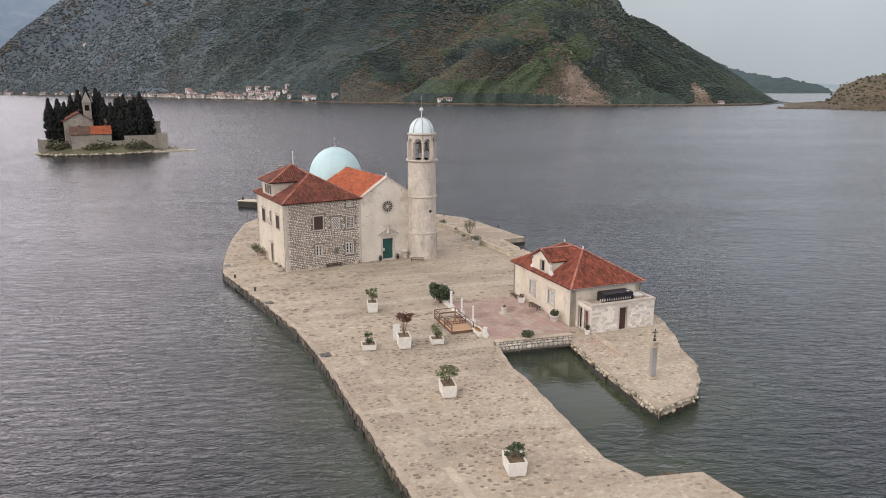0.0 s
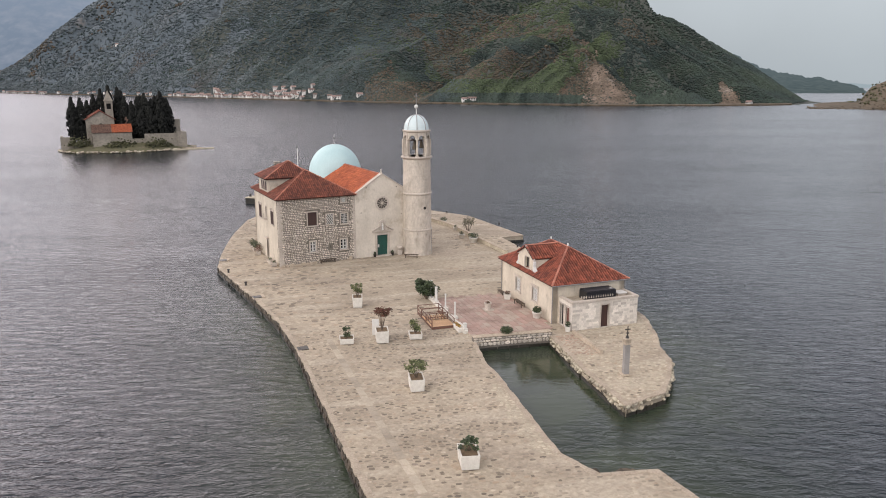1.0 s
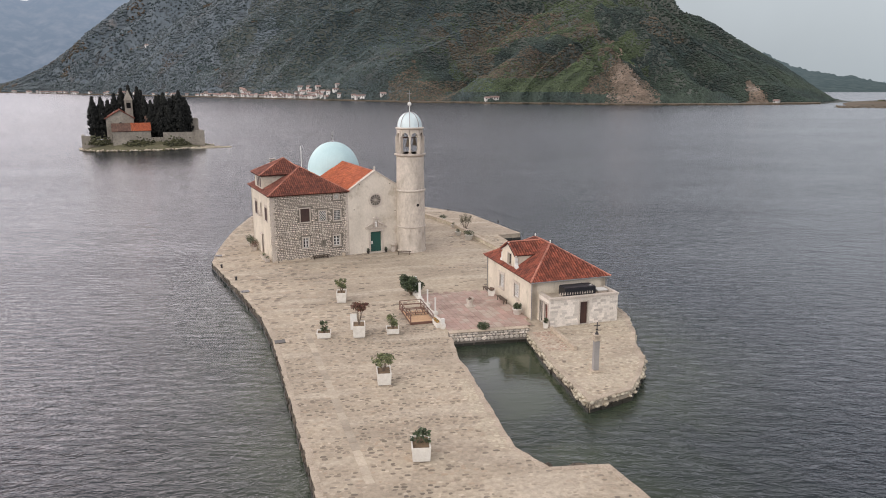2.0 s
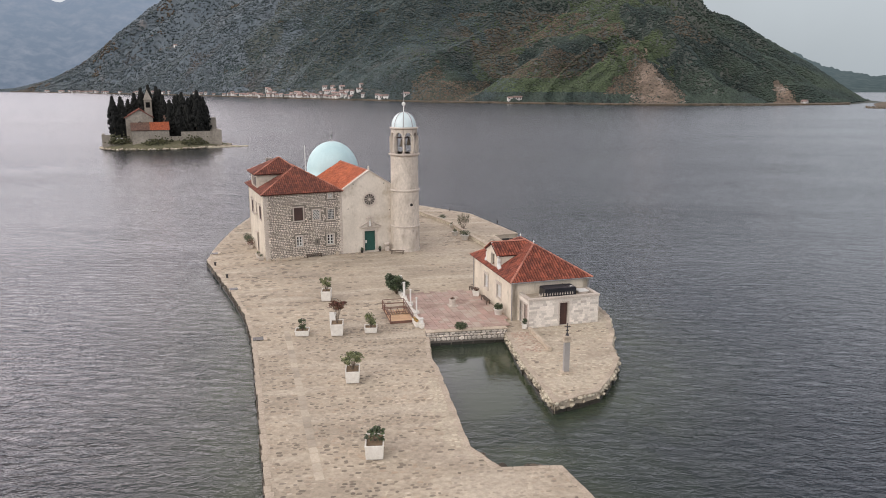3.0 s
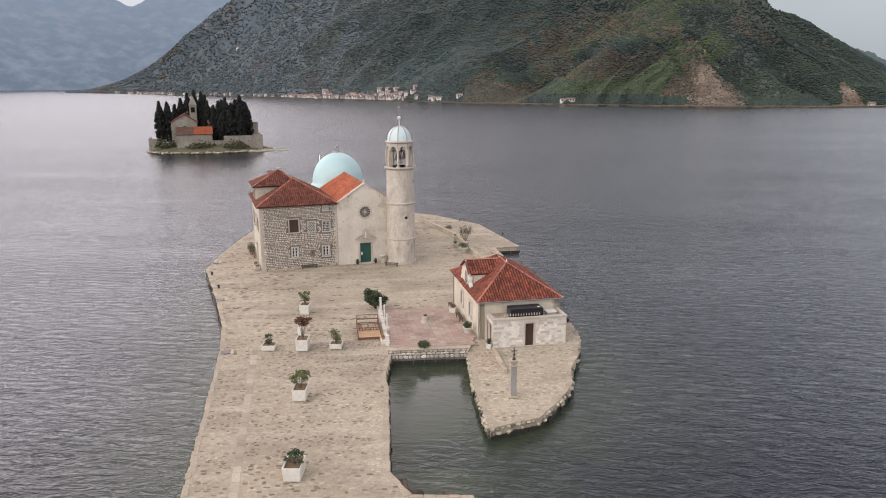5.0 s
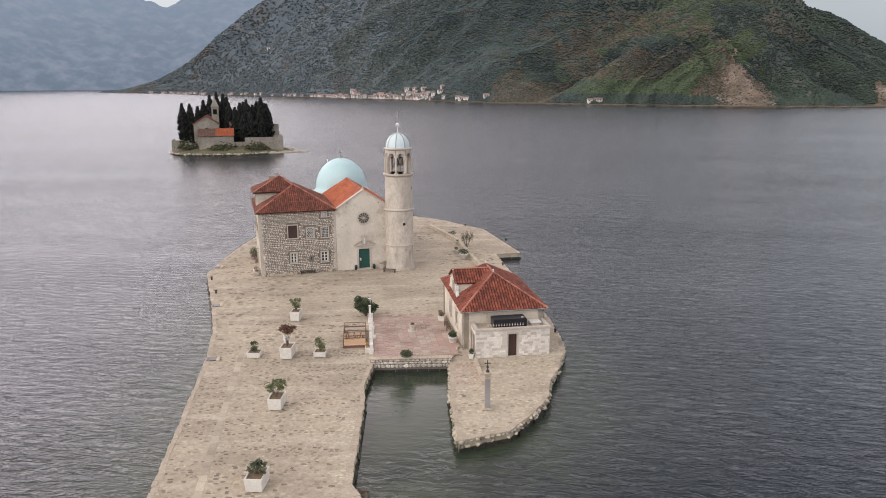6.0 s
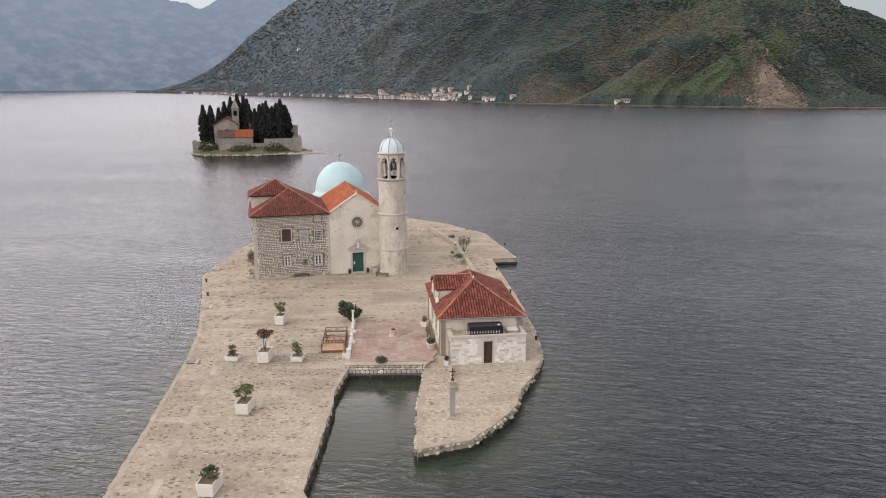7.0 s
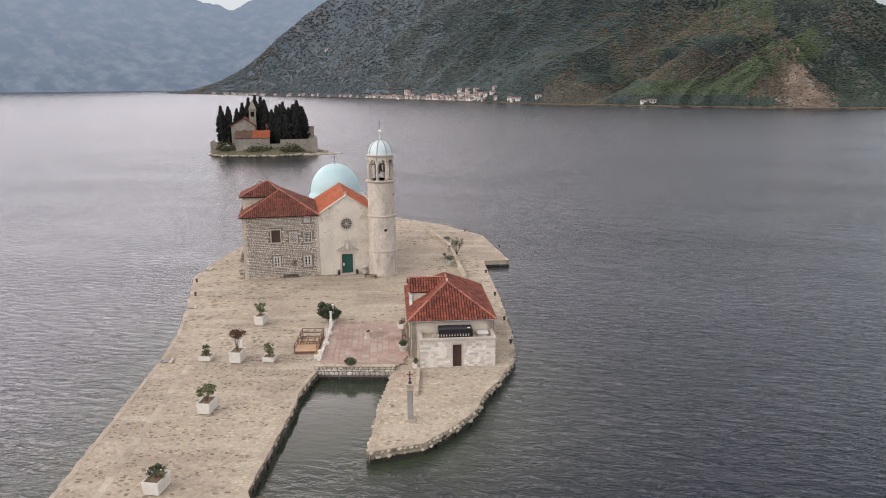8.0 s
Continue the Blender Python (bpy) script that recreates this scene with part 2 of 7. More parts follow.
M_LEAF_RED = mat("reddish_leaf", (0.13, 0.040, 0.028), (0.09, 0.055, 0.025), rough=0.55, rand=0.45, island=True, scale=3, bump=0)
M_LEAF_FLOWER = mat("orange_flower", (0.50, 0.22, 0.04), (0.16, 0.16, 0.04), rough=0.6, rand=0.4, island=True, scale=6, bump=0)
M_STEM = mat("grey_brown_stem", (0.16, 0.12, 0.085), (0.11, 0.08, 0.06), rough=0.85)
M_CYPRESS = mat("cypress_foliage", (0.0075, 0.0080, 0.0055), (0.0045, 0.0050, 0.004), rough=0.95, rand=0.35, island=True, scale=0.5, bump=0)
M_SCRUB = mat("shore_scrub", (0.080, 0.076, 0.034), (0.048, 0.052, 0.024), rough=0.8, rand=0.45, island=True, scale=0.6, bump=0)
M_WOODS = mat("dark_green_woodland", (0.034, 0.051, 0.036), (0.020, 0.034, 0.030), rough=0.9, rand=0.35, island=True, scale=0.012, fine=0.05, grain=0.25, vary=0.8, bump=0)
# haze is put into the next two foliage colours, the first more strongly
M_WOODS_HAZED = mat("haze_greyed_maquis", (0.108, 0.126, 0.134), (0.086, 0.106, 0.116), rough=0.9, rand=0.12, island=True, scale=0.008, fine=0.04, grain=0.2, vary=0.8,
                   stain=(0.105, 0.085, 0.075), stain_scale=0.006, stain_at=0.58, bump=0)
M_WOODS_HALF_HAZED = mat("half_hazed_woodland", (0.058, 0.078, 0.076), (0.040, 0.058, 0.060), rough=0.9, rand=0.16, island=True, scale=0.008, fine=0.04, grain=0.2, vary=0.8,
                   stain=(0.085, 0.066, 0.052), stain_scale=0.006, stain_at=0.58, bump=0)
M_WOODS_LIGHT = mat("fresh_green_woodland", (0.056, 0.078, 0.031), (0.038, 0.055, 0.027), rough=0.9, rand=0.35, island=True, scale=0.012, fine=0.05, grain=0.25, bump=0)
M_WOODS_RUST = mat("rusty_autumn_scrub", (0.098, 0.071, 0.048), (0.068, 0.057, 0.038), rough=0.9, rand=0.4, island=True, scale=0.012, fine=0.05, grain=0.25, bump=0,
                   stain=(0.12, 0.058, 0.040), stain_scale=0.02, stain_at=0.62)
M_SCAR = mat("bare_limestone_scar", (0.185, 0.138, 0.104), (0.112, 0.086, 0.062), rough=0.95, scale=0.06, fine=0.35, grain=0.4, vary=0.8,
             stain=(0.27, 0.225, 0.19), stain_scale=0.05, stain_at=0.55, depth=3.0, bump=0.8)
M_SLOPE = mat("mountain_soil_and_scrub", (0.066, 0.073, 0.062), (0.050, 0.058, 0.051), rough=0.95, scale=0.012, fine=0.12, grain=0.35,
              stain=(0.10, 0.085, 0.065), stain_scale=0.02, stain_at=0.60, depth=4.0, bump=0.5)
# flank ground with distance haze mixed into its base colour
M_FLANK_HAZED = mat("haze_tinted_flank_scrub", (0.104, 0.122, 0.136), (0.082, 0.102, 0.118), rough=0.95, scale=0.006, fine=0.05, grain=0.22, vary=0.8,
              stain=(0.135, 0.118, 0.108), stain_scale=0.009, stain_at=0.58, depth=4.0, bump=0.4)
M_HEAD = mat("headland_rock", (0.115, 0.085, 0.056), (0.075, 0.062, 0.040), rough=0.95, scale=0.03, fine=0.3, grain=0.35, depth=1.5,
             stain=(0.20, 0.165, 0.125), stain_scale=0.06, stain_at=0.62)
M_ROCK = mat("brown_shore_boulder", (0.135, 0.105, 0.075), (0.08, 0.066, 0.048), rough=0.95, rand=0.4, island=True, scale=0.2, fine=2, grain=0.25)
M_GRASS = mat("dry_shore_grass", (0.125, 0.115, 0.062), (0.085, 0.08, 0.045), rough=0.95, scale=0.15, fine=1.5, stain=(0.20, 0.165, 0.12), stain_scale=0.3)
M_OLDWALL = mat("old_monastery_wall", (0.30, 0.265, 0.22), (0.21, 0.185, 0.15), rough=0.9, scale=0.25, fine=1.6, grain=0.25, depth=0.05)
M_FAR_WALL = mat("far_house_wall", (0.62, 0.60, 0.575), (0.48, 0.45, 0.42), rough=0.9, rand=0.35, bump=0)
M_FAR_ROOF = mat("far_house_roof", (0.27, 0.19, 0.165), (0.22, 0.15, 0.13), rough=0.9, rand=0.4, bump=0)


def glass_material():
    m = bpy.data.materials.new("dark_window_glass")
    m.use_nodes = True
    p = m.node_tree.nodes["Principled BSDF"]
    p.inputs["Base Color"].default_value = (0.012, 0.014, 0.016, 1)
    p.inputs["Roughness"].default_value, p.inputs["Specular IOR Level"].default_value = 0.2, 0.25
    return m


def water_material():
    """Rippled sea: dark green body, sky in the gloss, paler over the shallow bed round the quays."""
    m = bpy.data.materials.new("rippled_sea_water")
    m.use_nodes = True
    n, l = m.node_tree.nodes, m.node_tree.links
    p = n["Principled BSDF"]
    p.inputs["Roughness"].default_value, p.inputs["IOR"].default_value = 0.10, 1.34
    geo = n.new("ShaderNodeNewGeometry")

    def noise_at(scale, stretch, turn, detail):
        mp = n.new("ShaderNodeMapping")
        mp.vector_type = "TEXTURE"
        mp.inputs["Scale"].default_value, mp.inputs["Rotation"].default_value = tuple(1 / q for q in stretch), (0, 0, radians(turn))
        t = n.new("ShaderNodeTexNoise")
        t.inputs["Scale"].default_value, t.inputs["Detail"].default_value = scale, detail
        t.inputs["Roughness"].default_value, t.inputs["Distortion"].default_value = 0.62, 0.5
        l.new(geo.outputs["Position"], mp.inputs["Vector"])
        l.new(mp.outputs[0], t.inputs["Vector"])
        return t.outputs["Fac"]

    def math_node(op, a, b):
        x = n.new("ShaderNodeMath")
        x.operation = op
        for s, v in zip(x.inputs, (a, b)):
            if isinstance(v, (int, float)):
                s.default_value = v
            else:
                l.new(v, s)
        return x.outputs[0]

    small = noise_at(1.1, (0.45, 1.25, 1), 9, 4)
    wide = noise_at(0.30, (0.45, 1.2, 1), -10, 3)
    cross = noise_at(2.1, (0.65, 1.15, 1), 24, 2)
    calm = noise_at(0.016, (0.5, 1.4, 1), 15, 3)
    swell = noise_at(0.055, (0.34, 1.25, 1), 3, 4)
    # the open bay is ruffled by the wind: longer waves away from the quays
    yy = n.new("ShaderNodeSeparateXYZ")
    l.new(geo.outputs["Position"], yy.inputs[0])
    open_bay = n.new("ShaderNodeMapRange")
    for i, v in enumerate((70.0, 220.0, 1.0, 2.7)):
        open_bay.inputs[i + 1].default_value = v
    l.new(yy.outputs["Y"], open_bay.inputs[0])
    long_waves = math_node("MULTIPLY", math_node("ADD", math_node("MULTIPLY", swell, 0.14), math_node("MULTIPLY", wide, 0.30)), open_bay.outputs[0])
    h = math_node("ADD", math_node("ADD", long_waves, math_node("MULTIPLY", small, 0.30)), math_node("MULTIPLY", cross, 0.10))
    b = n.new("ShaderNodeBump")
    b.inputs["Distance"].default_value = 0.62
    s = n.new("ShaderNodeMapRange")
    for i, v in enumerate((0.35, 0.65, 0.62, 1.0)):
        s.inputs[i + 1].default_value = v
    l.new(calm, s.inputs[0])
    l.new(h, b.inputs["Height"])
    l.new(b.outputs[0], p.inputs["Normal"])
    ruffle = n.new("ShaderNodeMapRange")
    for i, v in enumerate((60.0, 300.0, 0.15, 0.23)):
        ruffle.inputs[i + 1].default_value = v
    l.new(yy.outputs["Y"], ruffle.inputs[0])
    lanes = noise_at(0.02, (0.22, 1.2, 1), 4, 4)
    lee = n.new("ShaderNodeAttribute")
    lee.attribute_name = "sheltered"
    wind = math_node("ADD", ruffle.outputs[0], math_node("MULTIPLY", math_node("SUBTRACT", lanes, 0.5), 0.10))
    l.new(math_node("MULTIPLY", wind, math_node("SUBTRACT", 1.0, math_node("MULTIPLY", lee.outputs["Fac"], 0.5))), p.inputs["Roughness"])
    # the bed shows through where it is shallow, in patches of weed and pale stone
    att = n.new("ShaderNodeAttribute")
    att.attribute_name = "shallow"
    weed = n.new("ShaderNodeMapRange")
    for i, v in enumerate((0.35, 0.65, -0.22, 0.22)):
        weed.inputs[i + 1].default_value = v
    l.new(noise_at(0.28, (1, 1, 1), 0, 4), weed.inputs[0])
    bed = n.new("ShaderNodeMapRange")
    for i, v in enumerate((0.12, 0.95, 0.0, 1.0)):
        bed.inputs[i + 1].default_value = v
    l.new(math_node("ADD", att.outputs["Fac"], math_node("MULTIPLY", att.outputs["Fac"], weed.outputs[0])), bed.inputs[0])
    # sheltered and smoother between the quay and the pier
    l.new(math_node("MULTIPLY", s.outputs[0], math_node("SUBTRACT", 1.0, math_node("MULTIPLY", lee.outputs["Fac"], 0.93))), b.inputs["Strength"])
    c = n.new("ShaderNodeMixRGB")
    c.inputs[1].default_value, c.inputs[2].default_value = (0.007, 0.012, 0.018, 1), (0.038, 0.050, 0.029, 1)
    l.new(bed.outputs[0], c.inputs[0])
    l.new(c.outputs[0], p.inputs["Base Color"])
    return m


M_GLASS = glass_material()
M_WATER = water_material()


# ---- building helpers ----
class MB:
    """Gathers vertices and faces of one mesh."""

    def __init__(self):
        self.v, self.f = [], []

    def add(self, verts, faces):
        o = len(self.v)
        self.v.extend(tuple(p) for p in verts)
        self.f.extend(tuple(i + o for i in q) for q in faces)
        return self

    def box(self, x0, y0, z0, x1, y1, z1):
        return self.add([(x, y, z) for z in (z0, z1) for x, y in ((x0, y0), (x1, y0), (x1, y1), (x0, y1))],
                        [(3, 2, 1, 0), (4, 5, 6, 7), (0, 1, 5, 4), (1, 2, 6, 5), (2, 3, 7, 6), (3, 0, 4, 7)])

    def prism(self, poly, z0, z1):
        area = sum(a[0] * b[1] - b[0] * a[1] for a, b in zip(poly, poly[1:] + poly[:1]))
        poly = poly if area > 0 else poly[::-1]
        k = len(poly)
        return self.add([(x, y, z0) for x, y in poly] + [(x, y, z1) for x, y in poly],
                        [tuple(range(k))[::-1], tuple(range(k, 2 * k))] + [(i, (i + 1) % k, k + (i + 1) % k, k + i) for i in range(k)])

    def lathe(self, profile, n=24, cx=0.0, cy=0.0, turn=0.0):
        """profile: (radius, z) from bottom to top."""
        verts = [(cx + r * math.cos(2 * math.pi * i / n + turn), cy + r * math.sin(2 * math.pi * i / n + turn), z) for r, z in profile for i in range(n)]
        faces = [(k * n + i, k * n + (i + 1) % n, (k + 1) * n + (i + 1) % n, (k + 1) * n + i) for k in range(len(profile) - 1) for i in range(n)]
        faces += [tuple(range(n))[::-1], tuple(range((len(profile) - 1) * n, len(profile) * n))]
        return self.add(verts, faces)

    def tube(self, a, b, r0, r1=None, n=6):
        a, b = Vector(a), Vector(b)
        r1 = r0 if r1 is None else r1
        d = (b - a).normalized()
        s = d.orthogonal().normalized()
        t = d.cross(s)
        ring = lambda c, r: [c + r * (math.cos(2 * math.pi * i / n) * s + math.sin(2 * math.pi * i / n) * t) for i in range(n)]
        return self.add(ring(a, r0) + ring(b, r1), [(i, (i + 1) % n, n + (i + 1) % n, n + i) for i in range(n)] + [tuple(range(n))[::-1], tuple(range(n, 2 * n))])

    def slab(self, poly3, thick):
        """A sheet of that thickness below a flat polygon in space."""
        p = [Vector(q) for q in poly3]
        nrm = (p[1] - p[0]).cross(p[2] - p[0]).normalized()
        nrm = nrm if nrm.z > 0 else -nrm
        k = len(p)
        return self.add(p + [q - nrm * thick for q in p], [tuple(range(k)), tuple(range(k, 2 * k))[::-1]] + [(i, k + i, k + (i + 1) % k, (i + 1) % k) for i in range(k)])

    def wall(self, x0, x1, z0, z1, y0, y1, holes=()):
        """An upright wall from y0 (outside) to y1, with holes (x0, z0, x1, z1) right through it."""
        xs = sorted({x0, x1, *(c for h in holes for c in (h[0], h[2]))})
        zs = sorted({z0, z1, *(c for h in holes for c in (h[1], h[3]))})
        solid = lambda i, k: 0 <= i < len(xs) - 1 and 0 <= k < len(zs) - 1 and not any(
            h[0] < (xs[i] + xs[i + 1]) / 2 < h[2] and h[1] < (zs[k] + zs[k + 1]) / 2 < h[3] for h in holes)
        for i in range(len(xs) - 1):
            for k in range(len(zs) - 1):
                if not solid(i, k):
                    continue
                a, b, c, d = xs[i], xs[i + 1], zs[k], zs[k + 1]
                self.add([(a, y0, c), (b, y0, c), (b, y0, d), (a, y0, d)], [(0, 1, 2, 3)])
                self.add([(a, y1, c), (b, y1, c), (b, y1, d), (a, y1, d)], [(3, 2, 1, 0)])
                for di, dk, q in ((-1, 0, [(a, y0, c), (a, y0, d), (a, y1, d), (a, y1, c)]), (1, 0, [(b, y0, c), (b, y1, c), (b, y1, d), (b, y0, d)]),
                                  (0, -1, [(a, y0, c), (a, y1, c), (b, y1, c), (b, y0, c)]), (0, 1, [(a, y0, d), (b, y0, d), (b, y1, d), (a, y1, d)])):
                    if not solid(i + di, k + dk):
                        self.add(q, [(0, 1, 2, 3)])
        return self

    def mesh(self, name, material, smooth=False):
        me = bpy.data.meshes.new(name)
        me.from_pydata(self.v, [], self.f)
        me.materials.append(material)
        if smooth:
            me.shade_smooth()
        me.update()
        return me


def thing(name, m, label, category, group="", kind=""):
    """An Empty at the thing's base, which its parts hang under."""
    ob = new(name)
    ob.matrix_world = m
    ob.empty_display_size = 0.2
    return tagged(ob, label, category, group, kind)


def part(name, mb, material, parent=None, label="", m=None, bevel=0.0, smooth=False, kind=""):
    """One mesh object under a thing or a part (or at the top level, with no parent)."""
    me = mb if isinstance(mb, bpy.types.Mesh) else mb.mesh(name, material, smooth)
    if bevel:
        bm = bmesh.new()
        bm.from_mesh(me)
        bmesh.ops.remove_doubles(bm, verts=bm.verts, dist=1e-4)
        bmesh.ops.recalc_face_normals(bm, faces=bm.faces)
        sharp = [e for e in bm.edges if len(e.link_faces) == 2 and e.calc_face_angle() > 0.5]
        bmesh.ops.bevel(bm, geom=sharp, offset=bevel, segments=2, affect="EDGES", clamp_overlap=True)
        bm.to_mesh(me)
        bm.free()
    ob = new(name, me)
    if parent:
        ob.parent = parent
    if m:
        ob.matrix_basis = m
    return tagged(ob, label, kind=kind)


def inside(poly, x, y):
    hit = False
    for (ax, ay), (bx, by) in zip(poly, poly[1:] + poly[:1]):
        if (ay > y) != (by > y) and x < (bx - ax) * (y - ay) / (by - ay) + ax:
            hit = not hit
    return hit


def roof_tiles(mb, poly3, rng, wide=0.27, long=0.40):
    """Barrel tiles laid in courses over a flat roof slope given by its corners, the eave first."""
    p = [Vector(q) for q in poly3]
    nrm = (p[1] - p[0]).cross(p[2] - p[0]).normalized()
    nrm = nrm if nrm.z > 0 else -nrm
    e = Vector((0, 0, 1)).cross(nrm).normalized()
    s = nrm.cross(e)
    s = s if s.z > 0 else -s
    flat = [((q - p[0]).dot(e), (q - p[0]).dot(s)) for q in p]
    x0, x1 = min(a for a, b in flat), max(a for a, b in flat)
    y0, y1 = min(b for a, b in flat), max(b for a, b in flat)
    arc = ((-0.42, -0.01), (-0.24, 0.085), (0.24, 0.085), (0.42, -0.01))
    for j in range(int((y1 - y0) / long) + 1):
        for i in range(int((x1 - x0) / wide) + 1):
            x, y = x0 + (i + 0.5) * wide, y0 + (j + 0.5) * long
            if not inside(flat, x, y):
                continue
            c = p[0] + e * (x + rng.uniform(-0.012, 0.012)) + s * (y + rng.uniform(-0.02, 0.02)) + nrm * rng.uniform(0.0, 0.012)
            lo, hi = c - s * long * 0.56 + nrm * 0.035, c + s * long * 0.5
            vs = [lo + e * a * wide + nrm * h for a, h in arc] + [hi + e * a * wide * 0.9 + nrm * h for a, h in arc]
            mb.add(vs, [(0, 1, 5, 4), (1, 2, 6, 5), (2, 3, 7, 6), (3, 2, 1, 0)])
    return mb


def ridge_tiles(mb, a, b, rng, r=0.13, long=0.42):
    a, b = Vector(a), Vector(b)
    d = (b - a).normalized()
    side = d.cross(Vector((0, 0, 1))).normalized()
    up = side.cross(d)
    k = max(1, int((b - a).length / long))
    for i in range(k):
        c0, c1 = a + (b - a) * (i / k), a + (b - a) * ((i + 1.08) / k)
        lift = rng.uniform(0.0, 0.015)
        ring = [(math.cos(t), math.sin(t)) for t in (0, 0.7, math.pi / 2, math.pi - 0.7, math.pi)]
        vs = [c0 + side * x * r + up * (y * r * 0.8 + 0.03 + lift) for x, y in ring] + [c1 + side * x * r * 0.85 + up * (y * r * 0.7 + 0.02 + lift) for x, y in ring]
        mb.add(vs, [(q, q + 1, q + 6, q + 5) for q in range(4)] + [(4, 3, 2, 1, 0)])
    return mb


def stones_on_wall(mb, x0, x1, z0, z1, y, holes, rng, size=(0.34, 0.24), proud=0.035, gap=0.03):
    """Irregular stones set in an upright wall face that looks towards -y."""
    z = z0
    while z < z1 - 0.08:
        h = min(size[1] * rng.uniform(0.7, 1.35), z1 - z)
        x = x0
        while x < x1 - 0.06:
            w = min(size[0] * rng.uniform(0.55, 1.5), x1 - x)
            cx, cz = x + w / 2, z + h / 2
            if not any(a - 0.04 < cx + w * 0.4 and cx - w * 0.4 < c + 0.04 and b - 0.04 < cz + h * 0.4 and cz - h * 0.4 < d + 0.04 for a, b, c, d in holes):
                j = lambda k: rng.uniform(-k, k)
                n, q = 6, rng.uniform(0.5, 1.2) * proud
                base = []
                for k in range(n):
                    t = 2 * math.pi * (k + rng.uniform(0.3, 0.7)) / n
                    f = rng.uniform(0.9, 1.05) / max(abs(math.cos(t)), abs(math.sin(t))) ** 0.8
                    base.append((cx + (w - gap) / 2 * f * math.cos(t) + j(0.008), y, cz + (h - gap) / 2 * f * math.sin(t) + j(0.008)))
                top = [(cx + (a - cx) * 0.8, y - q, cz + (b - cz) * 0.78) for a, _, b in base]
                mb.add(base + top, [tuple(range(n, 2 * n))] + [(i, (i + 1) % n, n + (i + 1) % n, n + i) for i in range(n)])
            x += w
        z += h
    return mb


def leaves(mb, centre, radii, count, size, rng, hollow=0.35):
    """Small bent leaves scattered through an uneven cloud."""
    cx, cy, cz = centre
    for _ in range(count):
        d = Vector((rng.gauss(0, 1), rng.gauss(0, 1), rng.gauss(0, 1))).normalized() * (hollow + (1 - hollow) * rng.random() ** 0.6)
        c = Vector((cx + d.x * radii[0], cy + d.y * radii[1], cz + d.z * radii[2]))
        u = Vector((rng.gauss(0, 1), rng.gauss(0, 1), rng.gauss(0, 0.7))).normalized()
        w = u.orthogonal().normalized()
        k = size * rng.uniform(0.6, 1.3)
        n_ = u.cross(w) * k * 0.2
        mb.add([c - u * k, c + w * k * 0.5 + n_, c + u * k, c - w * k * 0.5 + n_], [(0, 1, 2), (0, 2, 3)])
    return mb


def far_clumps(mb, places, rng):
    """Eight-sided jagged tree heads for the far slopes: (x, y, z, radius) each."""
    for x, y, z, r in places:
        q = [r * rng.uniform(0.65, 1.25) for _ in range(6)]
        mb.add([(x - q[0], y, z), (x, y - q[1], z), (x + q[2], y, z), (x, y + q[3], z), (x, y, z + q[4] * 0.6), (x, y, z - q[5])],
               [(0, 1, 4), (1, 2, 4), (2, 3, 4), (3, 0, 4), (1, 0, 5), (2, 1, 5), (3, 2, 5), (0, 3, 5)])
    return mb


def clumps(mb, places, rng, squash=0.8):
    """Low jagged leaf clumps for distant foliage: (x, y, z, radius) each."""
    t = (1 + 5 ** 0.5) / 2
    iv = [Vector(q).normalized() for q in ((-1, t, 0), (1, t, 0), (-1, -t, 0), (1, -t, 0), (0, -1, t), (0, 1, t), (0, -1, -t), (0, 1, -t), (t, 0, -1), (t, 0, 1), (-t, 0, -1), (-t, 0, 1))]
    fs = [(0, 11, 5), (0, 5, 1), (0, 1, 7), (0, 7, 10), (0, 10, 11), (1, 5, 9), (5, 11, 4), (11, 10, 2), (10, 7, 6), (7, 1, 8),
          (3, 9, 4), (3, 4, 2), (3, 2, 6), (3, 6, 8), (3, 8, 9), (4, 9, 5), (2, 4, 11), (6, 2, 10), (8, 6, 7), (9, 8, 1)]
    for x, y, z, r in places:
        vs = []
        for q in iv:
            k = r * rng.uniform(0.6, 1.25)
            vs.append((x + q.x * k, y + q.y * k, z + q.z * k * squash))
        mb.add(vs, fs)
    return mb

# ---- the setting: sea, quays, mountains ----
SEA = -0.9
ISLAND = [(3, 24), (-0.5, 29), (-4.4, 37), (-9, 46.2), (-15.1, 58.2), (-19, 64.9), (-24.6, 72.7), (-33.9, 85), (-35.9, 90.5), (-37.9, 97), (-40.2, 105.5),
          (-42.4, 117), (-41.3, 127), (-36, 133.5), (-27.2, 136), (-15.2, 131.9), (-5.4, 125.3), (4.3, 109.6), (0.9, 107.8), (4.5, 100), (8.4, 91.8),
          (14, 79), (16.8, 71), (17.1, 65.4), (16.8, 62.3), (17.3, 59.1), (16.7, 55.6), (15.6, 52.2), (12.4, 49.4), (9.7, 56.3), (7.3, 64.0), (0.6, 61.5),
          (1.9, 56.2), (2.9, 54.2), (7.4, 41.8), (9.6, 39.6), (13.2, 40.5), (14.8, 37.8), (20, 28), (19, 24)]
TERRACE = [(0.1, 62.6), (-5.0, 74.0), (2.3, 77.0), (7.0, 67.6), (7.3, 64.9)]
LANDING = [(7.5, 63.6), (9.4, 64.6), (11.3, 59.6), (8.9, 59.0)]
CHURCH = pose(-17.6, 91.7, 0, 0, 0, 34)
HOUSE = pose(7.3, 67.3, 0, 0, 0, 26.5)
X0 = 0.32


